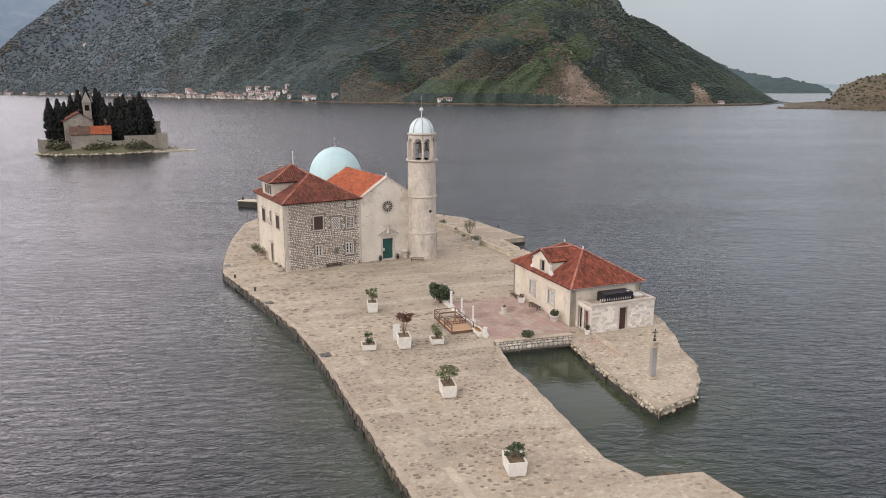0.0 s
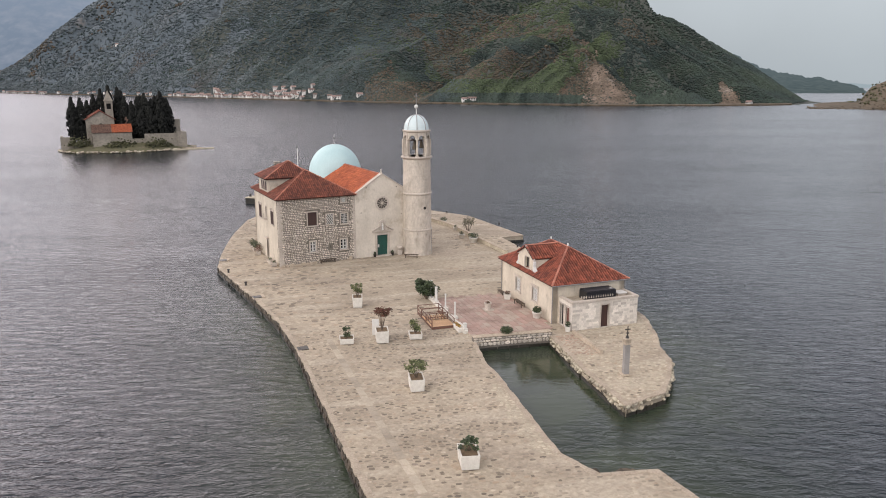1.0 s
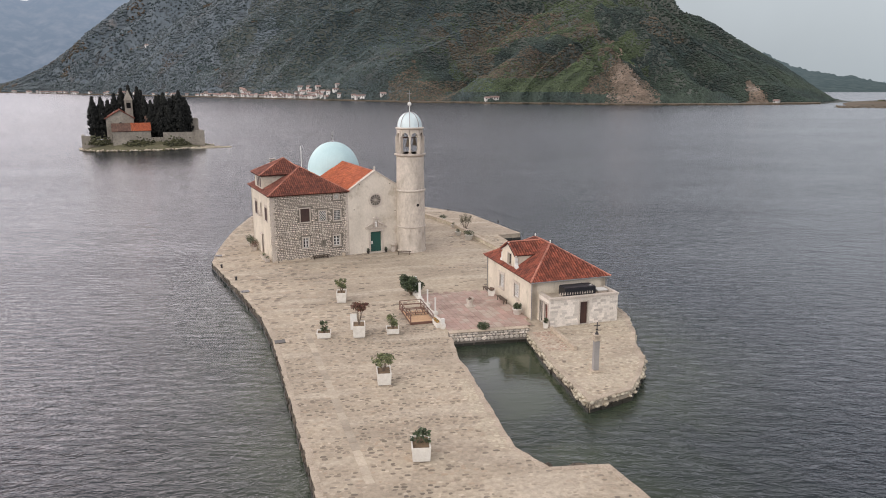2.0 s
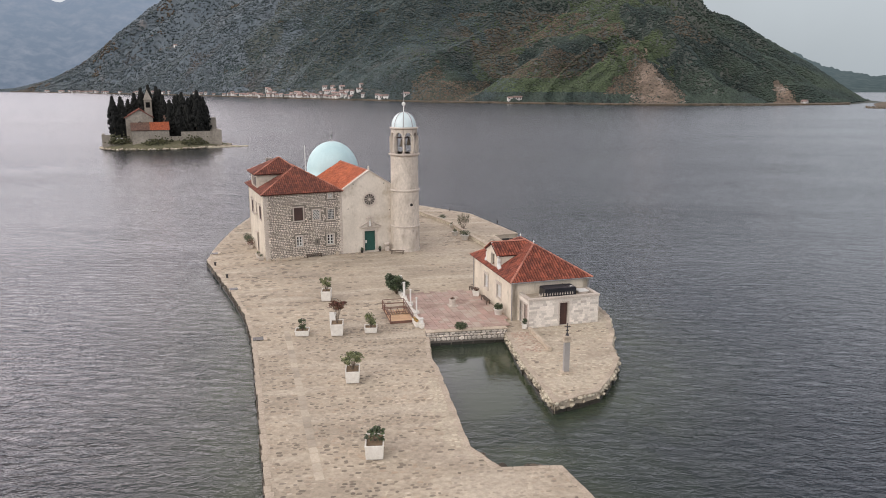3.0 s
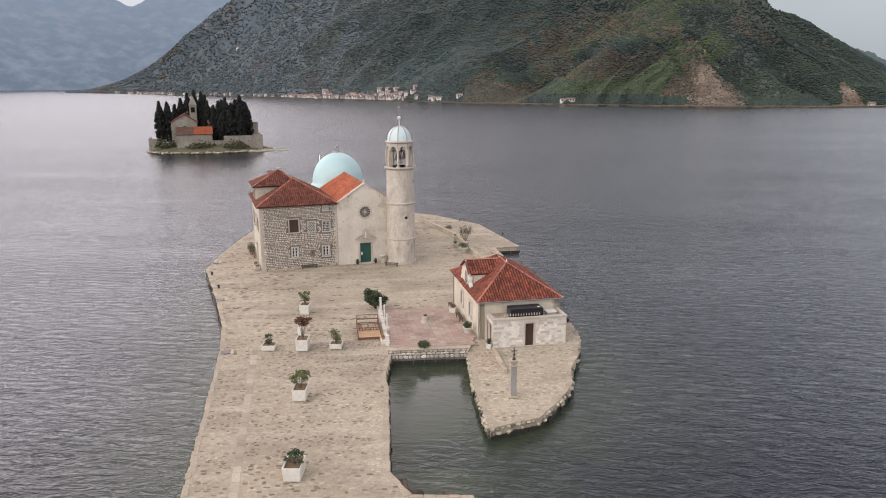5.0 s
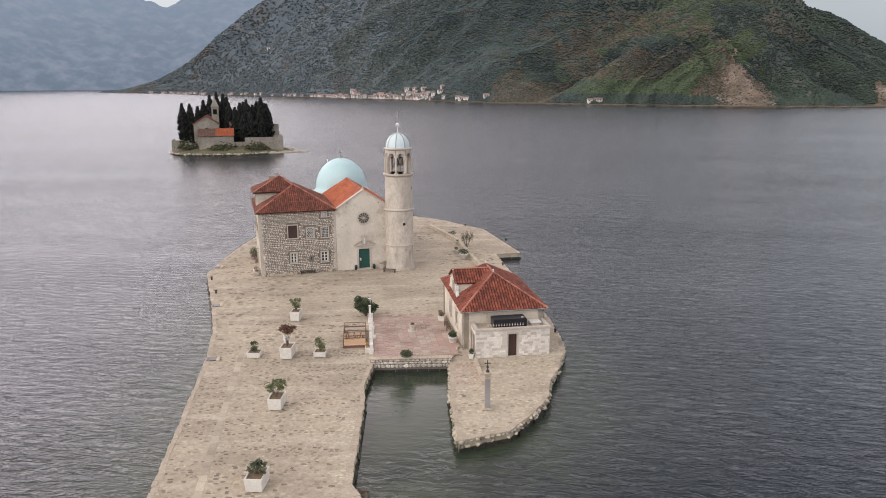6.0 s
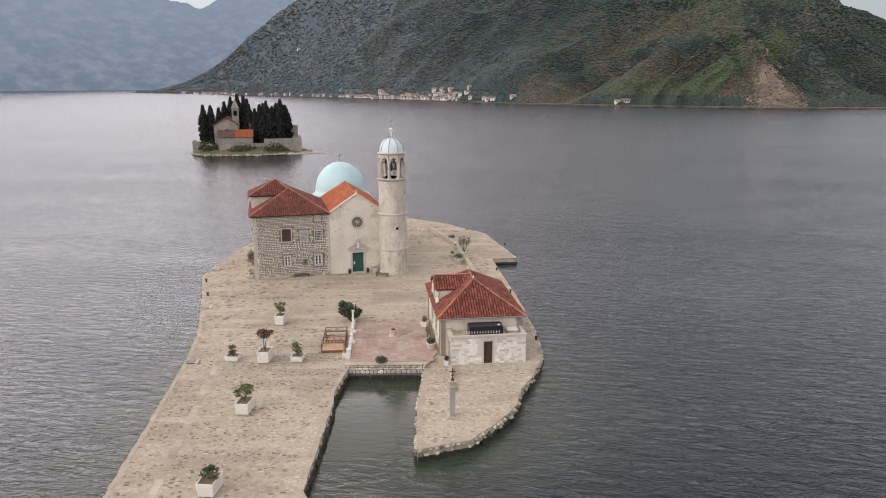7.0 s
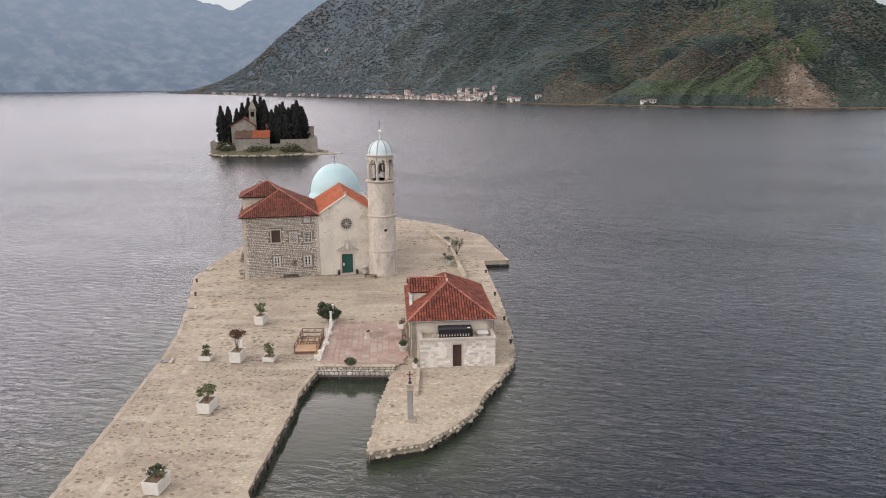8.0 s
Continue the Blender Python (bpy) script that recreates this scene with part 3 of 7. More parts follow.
def build_sea():
    """One sheet of water, finely divided round the islet, where the depth of the bed is written into it."""
    def axis(lo, hi, step, reach):
        near_ = [lo + step * i for i in range(int((hi - lo) / step) + 1)]
        return [-4900.0, -900.0, lo - reach] + near_ + [hi + reach, 900.0, 4900.0]
    xs, ys = axis(-60.0, 45.0, 1.5, 30.0), axis(12.0, 150.0, 1.5, 8.0)
    mb, k = MB(), len(ys)
    mb.v = [(x, y, SEA) for x in xs for y in ys]
    mb.f = [(i * k + j, (i + 1) * k + j, (i + 1) * k + j + 1, i * k + j + 1) for i in range(len(xs) - 1) for j in range(k - 1)]
    ob = part("water", mb, M_WATER)
    a = np.array(ISLAND)
    d = np.roll(a, -1, axis=0) - a
    pts = np.array(mb.v)[:, :2]
    rel = pts[:, None, :] - a[None]
    t = np.clip((rel * d).sum(2) / (d * d).sum(1), 0, 1)
    gap_ = np.sqrt(((rel - t[..., None] * d) ** 2).sum(2)).min(1)
    basin = np.exp(-(((pts[:, 0] - 6.5) / 6.0) ** 2 + ((pts[:, 1] - 54.0) / 11.0) ** 2))
    near_end = np.clip((95 - pts[:, 1]) / 30, 0.3, 1.0)
    corner = 0.95 * np.exp(-(((pts[:, 0] - 11.0) / 4.5) ** 2 + ((pts[:, 1] - 42.5) / 3.5) ** 2))
    shallow = np.maximum(corner, np.maximum(np.exp(-gap_ / 8.0) * 0.9 * near_end, np.minimum(1.0, basin * 1.25)))
    for name, vals in (("shallow", shallow), ("sheltered", np.clip(basin * 1.3, 0, 1))):
        ob.data.attributes.new(name, "FLOAT", "POINT").data.foreach_set("value", vals.astype(np.float32))
    tagged(ob, "grey-green rippled bay water round the islets", "water", kind="structure")


def build_quay():
    mb = MB()
    mb.prism(ISLAND, -2.6, -0.012)
    ob = part("ground", mb, M_JOINT)
    return tagged(ob, "flat man-made stone islet of worn limestone", "ground", kind="structure")


def edge_points(a, b, step):
    a, b = Vector(a), Vector(b)
    k = max(1, round((b - a).length / step))
    return [(a.lerp(b, i / k), a.lerp(b, (i + 1) / k)) for i in range(k)]


def build_sea_wall(ground):
    """Rough courses of stone round the shore, dark and wet at the waterline."""
    rng = random.Random(5)
    dry, weedy, wet = MB(), MB(), MB()
    pts = ISLAND if sum(a[0] * b[1] - b[0] * a[1] for a, b in zip(ISLAND, ISLAND[1:] + ISLAND[:1])) > 0 else ISLAND[::-1]
    for a, b in zip(pts, pts[1:] + pts[:1]):
        d = (Vector(b) - Vector(a)).normalized()
        nx, ny = d.y, -d.x
        pale = a[0] > 5 and b[0] > 5 and a[1] > 45
        face = dry if pale else weedy
        basin_side = all(0.0 < q[0] < 9.8 and 39.0 < q[1] < 62.0 for q in (a, b))
        # at the basin head the dark footing also stands for undercut shade
        head = a[1] > 61 and b[1] > 61 and -1 < a[0] < 8 and -1 < b[0] < 8
        for z0, z1, mb, out in ((-1.6, -0.62, wet, 0.16), (-0.66, -0.32, face, 0.10), (-0.34, -0.03, dry if basin_side else face, 0.05)):
            if head and mb is not wet:
                continue
            if pale and mb is not wet:
                for p, q in edge_points(a, b, 0.42):
                    c = p.lerp(q, rng.uniform(0.3, 0.7))
                    o = out + rng.uniform(-0.10, 0.05)
                    if z1 > -0.2 or rng.random() < 0.55:
                        clumps(dry, [(c.x + nx * o, c.y + ny * o, (z0 + z1) / 2 + rng.uniform(-0.04, 0.04), rng.uniform(0.17, 0.27))], rng, 0.72)
                if z1 > -0.2:
                    continue
                mb, out = weedy, -0.04
            for p, q in edge_points(a, b, 1.1 if mb is wet else 0.5):
                o, t = out + rng.uniform(-0.05, 0.09), rng.uniform(0.0, 0.05)
                j = lambda: rng.uniform(-0.04, 0.04)
                base = [(p.x - nx * 0.2, p.y - ny * 0.2), (q.x - nx * 0.2, q.y - ny * 0.2)]
                fr = [(p.x + nx * (o + j()) + d.x * 0.03, p.y + ny * (o + j()) + d.y * 0.03), (q.x + nx * (o + j()) - d.x * 0.03, q.y + ny * (o + j()) - d.y * 0.03)]
                zz = (z0 + j() * 0.5, z1 - t)
                vs = [(*base[0], zz[0]), (*base[1], zz[0]), (*fr[1], zz[0]), (*fr[0], zz[0])]
                vs += [(*base[0], zz[1]), (*base[1], zz[1]), (fr[1][0] - nx * 0.06, fr[1][1] - ny * 0.06, zz[1]), (fr[0][0] - nx * 0.06, fr[0][1] - ny * 0.06, zz[1])]
                mb.add(vs, [(4, 5, 6, 7)[::-1], (0, 3, 7, 4)[::-1], (3, 2, 6, 7)[::-1], (2, 1, 5, 6)[::-1]])
    part("sea_wall_stones", dry, M_SEAWALL, ground, "rough grey-brown shore stones", kind="stuff")
    part("weedy_stones", weedy, M_SHORE, ground, "dark weedy shore stones", kind="stuff")
    part("wet_footing", wet, M_WET_SHADE, ground, "dark wet stone and painted undercut shade at the waterline", kind="stuff")


def slope_field():
    """The mountain across the bay: the shore's distance, the ridge's rise and the depth behind the shore, by bearing."""
    def table(keys):
        xs, ys = [k[0] for k in keys], [k[1] for k in keys]
        return lambda a: float(np.interp(a, xs, ys))
    shore = table([(-43, 2500), (-40, 2250), (-35, 1800), (-29, 1440), (-24, 1210), (-19, 1050), (-12, 900), (-5, 840), (4.6, 795), (12, 820), (18.4, 900), (19.5, 960)])
    rise = table([(-43, -0.6), (-40.6, -0.35), (-38.8, 0.15), (-36.7, 1.15), (-34.1, 3.3), (-31.2, 5.5), (-27, 8.4), (-22, 9.8), (-15, 10.6), (-9, 10.4), (-3, 9.6), (2, 8.4), (6.9, 5.95), (10.6, 3.9),
                  (13, 2.3), (15, 1.1), (17, -0.3), (18.4, -1.25), (19.5, -1.35)])
    back = table([(-43, 60), (-38, 260), (-30, 700), (-22, 900), (-10, 980), (0, 800), (5, 640), (13, 420), (19.5, 60)])
    return shore, rise, back


SHORE, RISE, BACK = slope_field()
EYE_X, EYE_Y, EYE_Z = 18.0, 2.0, 23.5


def slope_point(a, s):
    r = SHORE(a) + BACK(a) * s + 14 * max(0.0, 1 - s * 12) * noise.noise((a * 1.3, 3.1, 0))
    top = EYE_Z + math.tan(radians(RISE(a))) * (SHORE(a) + BACK(a))
    x, y = EYE_X + r * math.sin(radians(a)), EYE_Y + r * math.cos(radians(a))
    z = -3 + (top + 3) * s ** 0.92
    rough = min(1.0, s * 6) * min(1.0, (1 - s) * 5 + 0.25)
    # spurs run down to the left on the one flank and down to the right on the other
    w = min(1.0, max(0.0, (a + 1.0) / 8.0))
    spur = lambda u: 1 - 2 * abs(noise.noise((u, s * 1.1, 0.5)))
    ridge = (1 - w) * spur((a - 30 * s) * 0.15) + w * spur((a + 22 * s) * 0.14 + 9.3)
    small = (1 - w) * spur((a - 24 * s) * 0.5 + 3.7) + w * spur((a + 18 * s) * 0.45)
    gully = 62 * (ridge - 0.66) + 24 * (small - 0.62) + noise.noise((x * 0.014, y * 0.011, 7)) * 14 + noise.noise((x * 0.05, y * 0.05, 2)) * 5
    fade = min(1.0, (top + 3) / 160)
    return x, y, z + gully * rough * fade


def scar_at(a, e, x, y):
    """How far into the bare scar a place lies: below 1 is inside; a cliff by the shore, trailing up to the left."""
    up_ = e + 1.6
    ragged = 0.9 * noise.noise((x * 0.02, y * 0.02, 8)) + 0.5 * noise.noise((x * 0.06, y * 0.06, 3))
    main = abs(a - 5.4 + 0.5 * up_) / max(0.25, 2.2 - 0.52 * up_ + ragged) + max(0.0, up_ - 3.0 - 2 * ragged)
    second = abs(a - 13.7 + 0.5 * up_) / max(0.2, 0.75 - 0.2 * up_ + 0.5 * ragged) + max(0.0, up_ - 0.9)
    return min(main, second), up_ / 5.2


def rise_of(x, y, z):
    return math.degrees(math.atan2(z - EYE_Z, math.hypot(x - EYE_X, y - EYE_Y)))


def build_mountain():
    mb, na, ns = MB(), 460, 120
    for i in range(na):
        for k in range(ns):
            mb.v.append(slope_point(-43 + 62.5 * i / (na - 1), (k / (ns - 1)) ** 1.4))
    mb.f = [(i * ns + k, (i + 1) * ns + k, (i + 1) * ns + k + 1, i * ns + k + 1) for i in range(na - 1) for k in range(ns - 1)]
    ob = part("mountain", mb, M_SLOPE, smooth=True)
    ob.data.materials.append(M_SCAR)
    ob.data.materials.append(M_FLANK_HAZED)
    for poly, f in zip(ob.data.polygons, mb.f):
        a = -43 + 62.5 * (f[0] // ns + 0.5) / (na - 1)
        x, y, z = mb.v[f[0]]
        if scar_at(a, rise_of(x, y, z), x, y)[0] < 1.15:
            poly.material_index = 1
        # the far left flank gets the haze-tinted ground colour
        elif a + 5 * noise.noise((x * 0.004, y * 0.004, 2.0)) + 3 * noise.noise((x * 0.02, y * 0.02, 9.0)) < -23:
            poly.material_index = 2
    tagged(ob, "steep wooded mountain with rocky scars across the bay", "mountain", kind="structure")
    rng = random.Random(11)
    groups = {"grey": [], "dull": [], "dark": [], "light": [], "rust": []}
    for _ in range(290000):
        a = rng.uniform(-42.5, 19.2)
        s = 0.003 + min(0.997, 8.6 / max(0.1, RISE(a) + 1.3)) * rng.random() ** 1.5
        r0, rise_ = SHORE(a) + BACK(a) * s, RISE(a)
        if math.degrees(math.atan2((EYE_Z + math.tan(radians(rise_)) * (SHORE(a) + BACK(a))) * s ** 0.92 - EYE_Z, r0)) > 9.0:
            continue
        x, y, z = slope_point(a, s)
        d = math.hypot(x - EYE_X, y - EYE_Y)
        e = rise_of(x, y, z)
        if e > 6.8 or z < 0.8:
            continue
        bare = noise.noise((x * 0.007, y * 0.007, 4.4)) + 0.6 * noise.noise((x * 0.024, y * 0.024, 1.2))
        scar, t = scar_at(a, e, x, y)
        if (-27.5 < a < -15.5 and z < 15 and rng.random() < 0.8) or (a < -27.5 and z < 7 and rng.random() < 0.6):
            continue
        if (bare > 0.55 and rng.random() < 0.45) or (scar < 1 and rng.random() < (0.95 if scar < 0.65 else 0.7) - 0.5 * max(0, t) ** 1.5):
            continue
        r = rng.uniform(1.1, 2.7) * (d / 1100) ** (0.9 if a < -22 else 0.75)
        r *= 0.6 if scar < 1 else 1.0
        patch = noise.noise((x * 0.010, y * 0.005, z * 0.012)) + 0.5 * noise.noise((x * 0.035, y * 0.02, z * 0.04))
        near_scar = scar < 3.6 and t > 0.12 and a < 7 - 5 * t
        low_rust = -13.5 < a < -7.5 and z < 24
        dry = -7.5 < a + 0.6 * e < 4.5 and 0.2 < e < 5.0 and noise.noise((x * 0.012, y * 0.012, z * 0.02 + 5)) + 0.4 * noise.noise((x * 0.05, y * 0.05, 6)) > -0.12
        if dry and rng.random() < 0.35:
            continue
        if (dry and rng.random() < 0.72) or (near_scar and patch > -0.12 and rng.random() < 0.75) or (low_rust and patch > -0.2 and rng.random() < 0.6) or (patch > 0.52 and rng.random() < 0.5):
            kind_ = "rust"
        # painted haze by bearing: strongest far left, weaker next, none beyond
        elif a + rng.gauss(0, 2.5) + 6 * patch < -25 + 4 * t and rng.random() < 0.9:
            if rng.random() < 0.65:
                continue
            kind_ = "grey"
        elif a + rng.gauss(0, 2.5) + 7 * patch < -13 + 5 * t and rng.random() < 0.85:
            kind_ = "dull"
        elif -14 < a < 6 and patch < -0.08 and t > 0.15:
            kind_ = "light"
        else:
            kind_ = "dark"
        groups[kind_].append((x, y, z + r * 0.12, r))
    for key_, m_, label_ in (("grey", M_WOODS_HAZED, "maquis on the mountain slope, greyed by haze in its colour"), ("dull", M_WOODS_HALF_HAZED, "woods on the mountain slope, half greyed by haze in their colour"), ("dark", M_WOODS, "dense dark green woods on the mountain slope"),
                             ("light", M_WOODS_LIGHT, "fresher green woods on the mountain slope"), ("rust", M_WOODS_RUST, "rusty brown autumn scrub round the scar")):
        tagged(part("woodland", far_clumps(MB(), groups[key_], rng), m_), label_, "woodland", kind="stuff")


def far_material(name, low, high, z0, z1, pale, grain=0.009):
    """A hazy distant range: lit air between it and the eye, put into colours that glow by themselves, as a plain
    backdrop.
    """
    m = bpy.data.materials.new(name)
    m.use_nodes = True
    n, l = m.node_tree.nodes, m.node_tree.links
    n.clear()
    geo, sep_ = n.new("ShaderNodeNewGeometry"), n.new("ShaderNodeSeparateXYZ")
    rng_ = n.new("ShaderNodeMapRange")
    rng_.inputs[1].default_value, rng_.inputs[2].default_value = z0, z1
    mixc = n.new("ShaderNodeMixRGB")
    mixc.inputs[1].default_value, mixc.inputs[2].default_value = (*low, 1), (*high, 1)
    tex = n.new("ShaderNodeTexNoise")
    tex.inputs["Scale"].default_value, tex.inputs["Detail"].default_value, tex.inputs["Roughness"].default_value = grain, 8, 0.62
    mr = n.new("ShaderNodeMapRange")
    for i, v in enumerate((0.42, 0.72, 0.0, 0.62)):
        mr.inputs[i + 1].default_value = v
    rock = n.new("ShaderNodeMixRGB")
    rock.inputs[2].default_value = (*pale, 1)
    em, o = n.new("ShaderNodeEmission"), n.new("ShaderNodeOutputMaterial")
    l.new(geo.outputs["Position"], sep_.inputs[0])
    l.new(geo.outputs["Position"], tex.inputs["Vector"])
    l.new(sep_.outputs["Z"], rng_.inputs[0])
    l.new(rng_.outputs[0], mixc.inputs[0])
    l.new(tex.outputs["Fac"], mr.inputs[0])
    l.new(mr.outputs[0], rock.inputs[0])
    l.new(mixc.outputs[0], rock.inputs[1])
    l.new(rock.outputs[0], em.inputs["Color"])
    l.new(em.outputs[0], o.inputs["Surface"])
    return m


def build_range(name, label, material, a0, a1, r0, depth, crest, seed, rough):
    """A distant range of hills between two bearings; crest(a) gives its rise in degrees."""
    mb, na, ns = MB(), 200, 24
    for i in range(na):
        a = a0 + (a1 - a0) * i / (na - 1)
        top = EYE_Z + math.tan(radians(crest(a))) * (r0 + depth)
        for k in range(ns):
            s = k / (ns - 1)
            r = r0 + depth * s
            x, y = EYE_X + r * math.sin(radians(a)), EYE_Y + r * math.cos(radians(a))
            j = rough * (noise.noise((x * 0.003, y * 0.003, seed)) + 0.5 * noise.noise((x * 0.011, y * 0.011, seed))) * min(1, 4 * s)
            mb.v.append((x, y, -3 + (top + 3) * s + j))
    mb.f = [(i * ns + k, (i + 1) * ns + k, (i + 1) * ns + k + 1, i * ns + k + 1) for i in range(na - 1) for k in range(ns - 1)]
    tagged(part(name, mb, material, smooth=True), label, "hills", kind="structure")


def build_distance():
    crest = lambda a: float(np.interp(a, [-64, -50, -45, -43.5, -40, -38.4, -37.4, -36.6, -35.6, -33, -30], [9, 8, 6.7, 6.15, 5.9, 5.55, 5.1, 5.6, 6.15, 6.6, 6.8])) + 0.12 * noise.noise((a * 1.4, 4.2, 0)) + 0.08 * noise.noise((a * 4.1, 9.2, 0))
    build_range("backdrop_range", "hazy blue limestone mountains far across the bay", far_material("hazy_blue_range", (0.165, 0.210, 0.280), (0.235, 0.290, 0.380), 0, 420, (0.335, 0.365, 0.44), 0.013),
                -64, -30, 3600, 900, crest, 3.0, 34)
    low = lambda a: float(np.interp(a, [13, 14.2, 16.6, 19.5, 21.7, 22.7, 24], [2.2, 1.86, 0.8, 0.35, -0.1, -0.62, -0.75])) + 0.16 * noise.noise((a * 1.3, 0, 4)) + 0.09 * noise.noise((a * 5.1, 2, 4))
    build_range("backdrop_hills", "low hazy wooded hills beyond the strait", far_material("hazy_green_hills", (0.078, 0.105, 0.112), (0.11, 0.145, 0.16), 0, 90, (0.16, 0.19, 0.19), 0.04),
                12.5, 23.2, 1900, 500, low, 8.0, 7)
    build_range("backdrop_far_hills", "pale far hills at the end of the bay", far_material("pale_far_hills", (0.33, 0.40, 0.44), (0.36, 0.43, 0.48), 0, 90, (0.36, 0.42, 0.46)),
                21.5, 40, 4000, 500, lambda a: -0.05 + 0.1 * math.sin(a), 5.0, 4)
    # the headland on the near shore
    mb, na, ns = MB(), 160, 40
    up = lambda a: float(np.interp(a, [18.6, 19.4, 21.7, 22.4, 23.6, 25.6, 40], [-1.6, -1.38, -1.25, -0.35, 0.3, 0.75, 4]))
    for i in range(na):
        a = 18.6 + 21.4 * (i / (na - 1)) ** 1.3
        for k in range(ns):
            s = k / (ns - 1)
            r = 770 + 160 * s + 8 * noise.noise((a * 2, 1, 0))
            x, y = EYE_X + r * math.sin(radians(a)), EYE_Y + r * math.cos(radians(a))
            top = EYE_Z + math.tan(radians(up(a))) * 930
            z = -2 + (top + 2) * s ** 0.6
            mb.v.append((x, y, z + min(1, s * 5) * (2.2 * noise.noise((x * 0.05, y * 0.05, 3)) + 1.0 * noise.noise((x * 0.2, y * 0.2, 3))) * min(1, top / 12)))
    mb.f = [(i * ns + k, (i + 1) * ns + k, (i + 1) * ns + k + 1, i * ns + k + 1) for i in range(na - 1) for k in range(ns - 1)]
    rng = random.Random(12)
    spots = []
    for _ in range(1500):
        x, y, z = mb.v[rng.randrange(len(mb.v))]
        if z > 2.5:
            spots.append((x + rng.uniform(-4, 4), y + rng.uniform(-4, 4), z + 0.3, rng.uniform(0.8, 2.2)))
    tagged(part("headland_scrub", far_clumps(MB(), spots, rng), M_SCRUB), "sparse olive scrub on the headland", "scrub", kind="stuff")
    rocks = []
    for _ in range(700):
        i, k = rng.randrange(na), int(abs(rng.gauss(0, 6)))
        x, y, z = mb.v[i * ns + min(k, ns - 1)]
        rocks.append((x + rng.uniform(-3, 3), y + rng.uniform(-3, 3), max(z, -0.6), rng.uniform(0.4, 1.5)))
    tagged(part("headland_rocks", clumps(MB(), rocks, rng, 0.6), M_ROCK), "brown boulders along the headland shore", "rocks", kind="stuff")
    tagged(part("headland", mb, M_HEAD), "brown rocky headland with sparse scrub", "headland", kind="structure")


build_sea()
GROUND = build_quay()
build_sea_wall(GROUND)
build_mountain()
build_distance()


# ---- the church and the stone house beside it ----
def framed_window(parent, x0, z0, x1, z1, style, depth=0.3):
    """A window in a wall that looks towards -y: stone frame and sill, then panes, bars or shutters set back in the hole."""
    w = thing("window", Matrix(), "", "")
    for key in ("label", "category"):
        if key in w:
            del w[key]
    w.parent = parent
    fr = MB()
    t = 0.14
    for a, b, c, d in ((x0 - t, z0, x0, z1), (x1, z0, x1 + t, z1), (x0 - t, z1, x1 + t, z1 + t)):
        fr.box(a, -0.06, b, c, 0.12, d)
    part("frame", fr, M_TRIM, w, bevel=0.012)
    part("sill", MB().box(x0 - t - 0.05, -0.13, z0 - t, x1 + t + 0.05, 0.12, z0 - 0.002), M_TRIM, w, bevel=0.015)
    xm, zm = (x0 + x1) / 2, (z0 + z1) / 2
    if style == "dark":
        part("shutter_panel", MB().box(x0, depth - 0.12, z0, x1, depth - 0.06, z1), M_SHUTTER, w, "dark brown closed panel")
    elif style == "shutters":
        for k, (a, b) in enumerate(((x0, xm - 0.02), (xm + 0.02, x1))):
            s = MB().box(a, -0.05, z0, b, -0.01, z1)
            for q in range(9):
                zz = z0 + 0.1 + q * (z1 - z0 - 0.2) / 9
                s.add([(a + 0.07, -0.05, zz), (b - 0.07, -0.05, zz), (b - 0.07, -0.075, zz + 0.05), (a + 0.07, -0.075, zz + 0.05)], [(0, 1, 2, 3), (3, 2, 1, 0)])
            part("shutter", s, M_SHUTTER, w, "brown louvred shutter")
        part("backing", MB().box(x0, depth, z0, x1, depth + 0.03, z1), M_DARK, w)
    else:
        part("pane", MB().box(x0, depth, z0, x1, depth + 0.02, z1), M_GLASS, w, "dark glass")
        bars = MB()
        if style == "casement":
            for a, b, c, d in ((x0, z0, x0 + 0.11, z1), (x1 - 0.11, z0, x1, z1), (x0, z0, x1, z0 + 0.11), (x0, z1 - 0.11, x1, z1), (xm - 0.1, z0, xm + 0.1, z1)):
                bars.box(a, depth - 0.10, b, c, depth - 0.04, d)
            for q in (1, 2):
                zz = z0 + q * (z1 - z0) / 3
                bars.box(x0, depth - 0.09, zz - 0.04, x1, depth - 0.05, zz + 0.04)
            part("casement", bars, M_WHITE, w, "white painted casement")
        elif style == "lattice":
            n = 5
            for q in range(-n, n + 1):
                for sgn in (1, -1):
                    # slanted bars kept inside the opening
                    pts = []
                    for k in range(41):
                        x = x0 + (x1 - x0) * k / 40
                        z = zm + sgn * (x - xm) * 1.5 + q * 0.36
                        if z0 <= z <= z1:
                            pts.append((x, z))
                    if len(pts) > 2:
                        bars.tube((pts[0][0], 0.1, pts[0][1]), (pts[-1][0], 0.1, pts[-1][1]), 0.034, n=4)
            part("lattice", bars, M_WHITE, w, "white diamond lattice")
        else:
            for q in range(1, 5):
                x = x0 + q * (x1 - x0) / 5
                bars.tube((x, 0.06, z0), (x, 0.06, z1), 0.024, n=4)
            for q in range(1, 6):
                zz = z0 + q * (z1 - z0) / 6
                bars.tube((x0, 0.055, zz), (x1, 0.055, zz), 0.024, n=4)
            part("grille", bars, M_WHITE if style == "grid" else M_IRON, w, "barred grille")
    return w


def roof_part(parent, name, slopes, ridges, tile, label, seed, thick=0.12):
    rng = random.Random(seed)
    base, tiles, caps = MB(), MB(), MB()
    for s in slopes:
        base.slab(s, thick)
        roof_tiles(tiles, s, rng)
    for a, b in ridges:
        ridge_tiles(caps, a, b, rng)
    r = part(name, base, M_UNDER, parent, label)
    part("tiles", tiles, tile, r, kind="stuff")
    if ridges:
        part("ridge_run", caps, M_RIDGE, r, "mortared ridge tiles", kind="stuff")
    return r


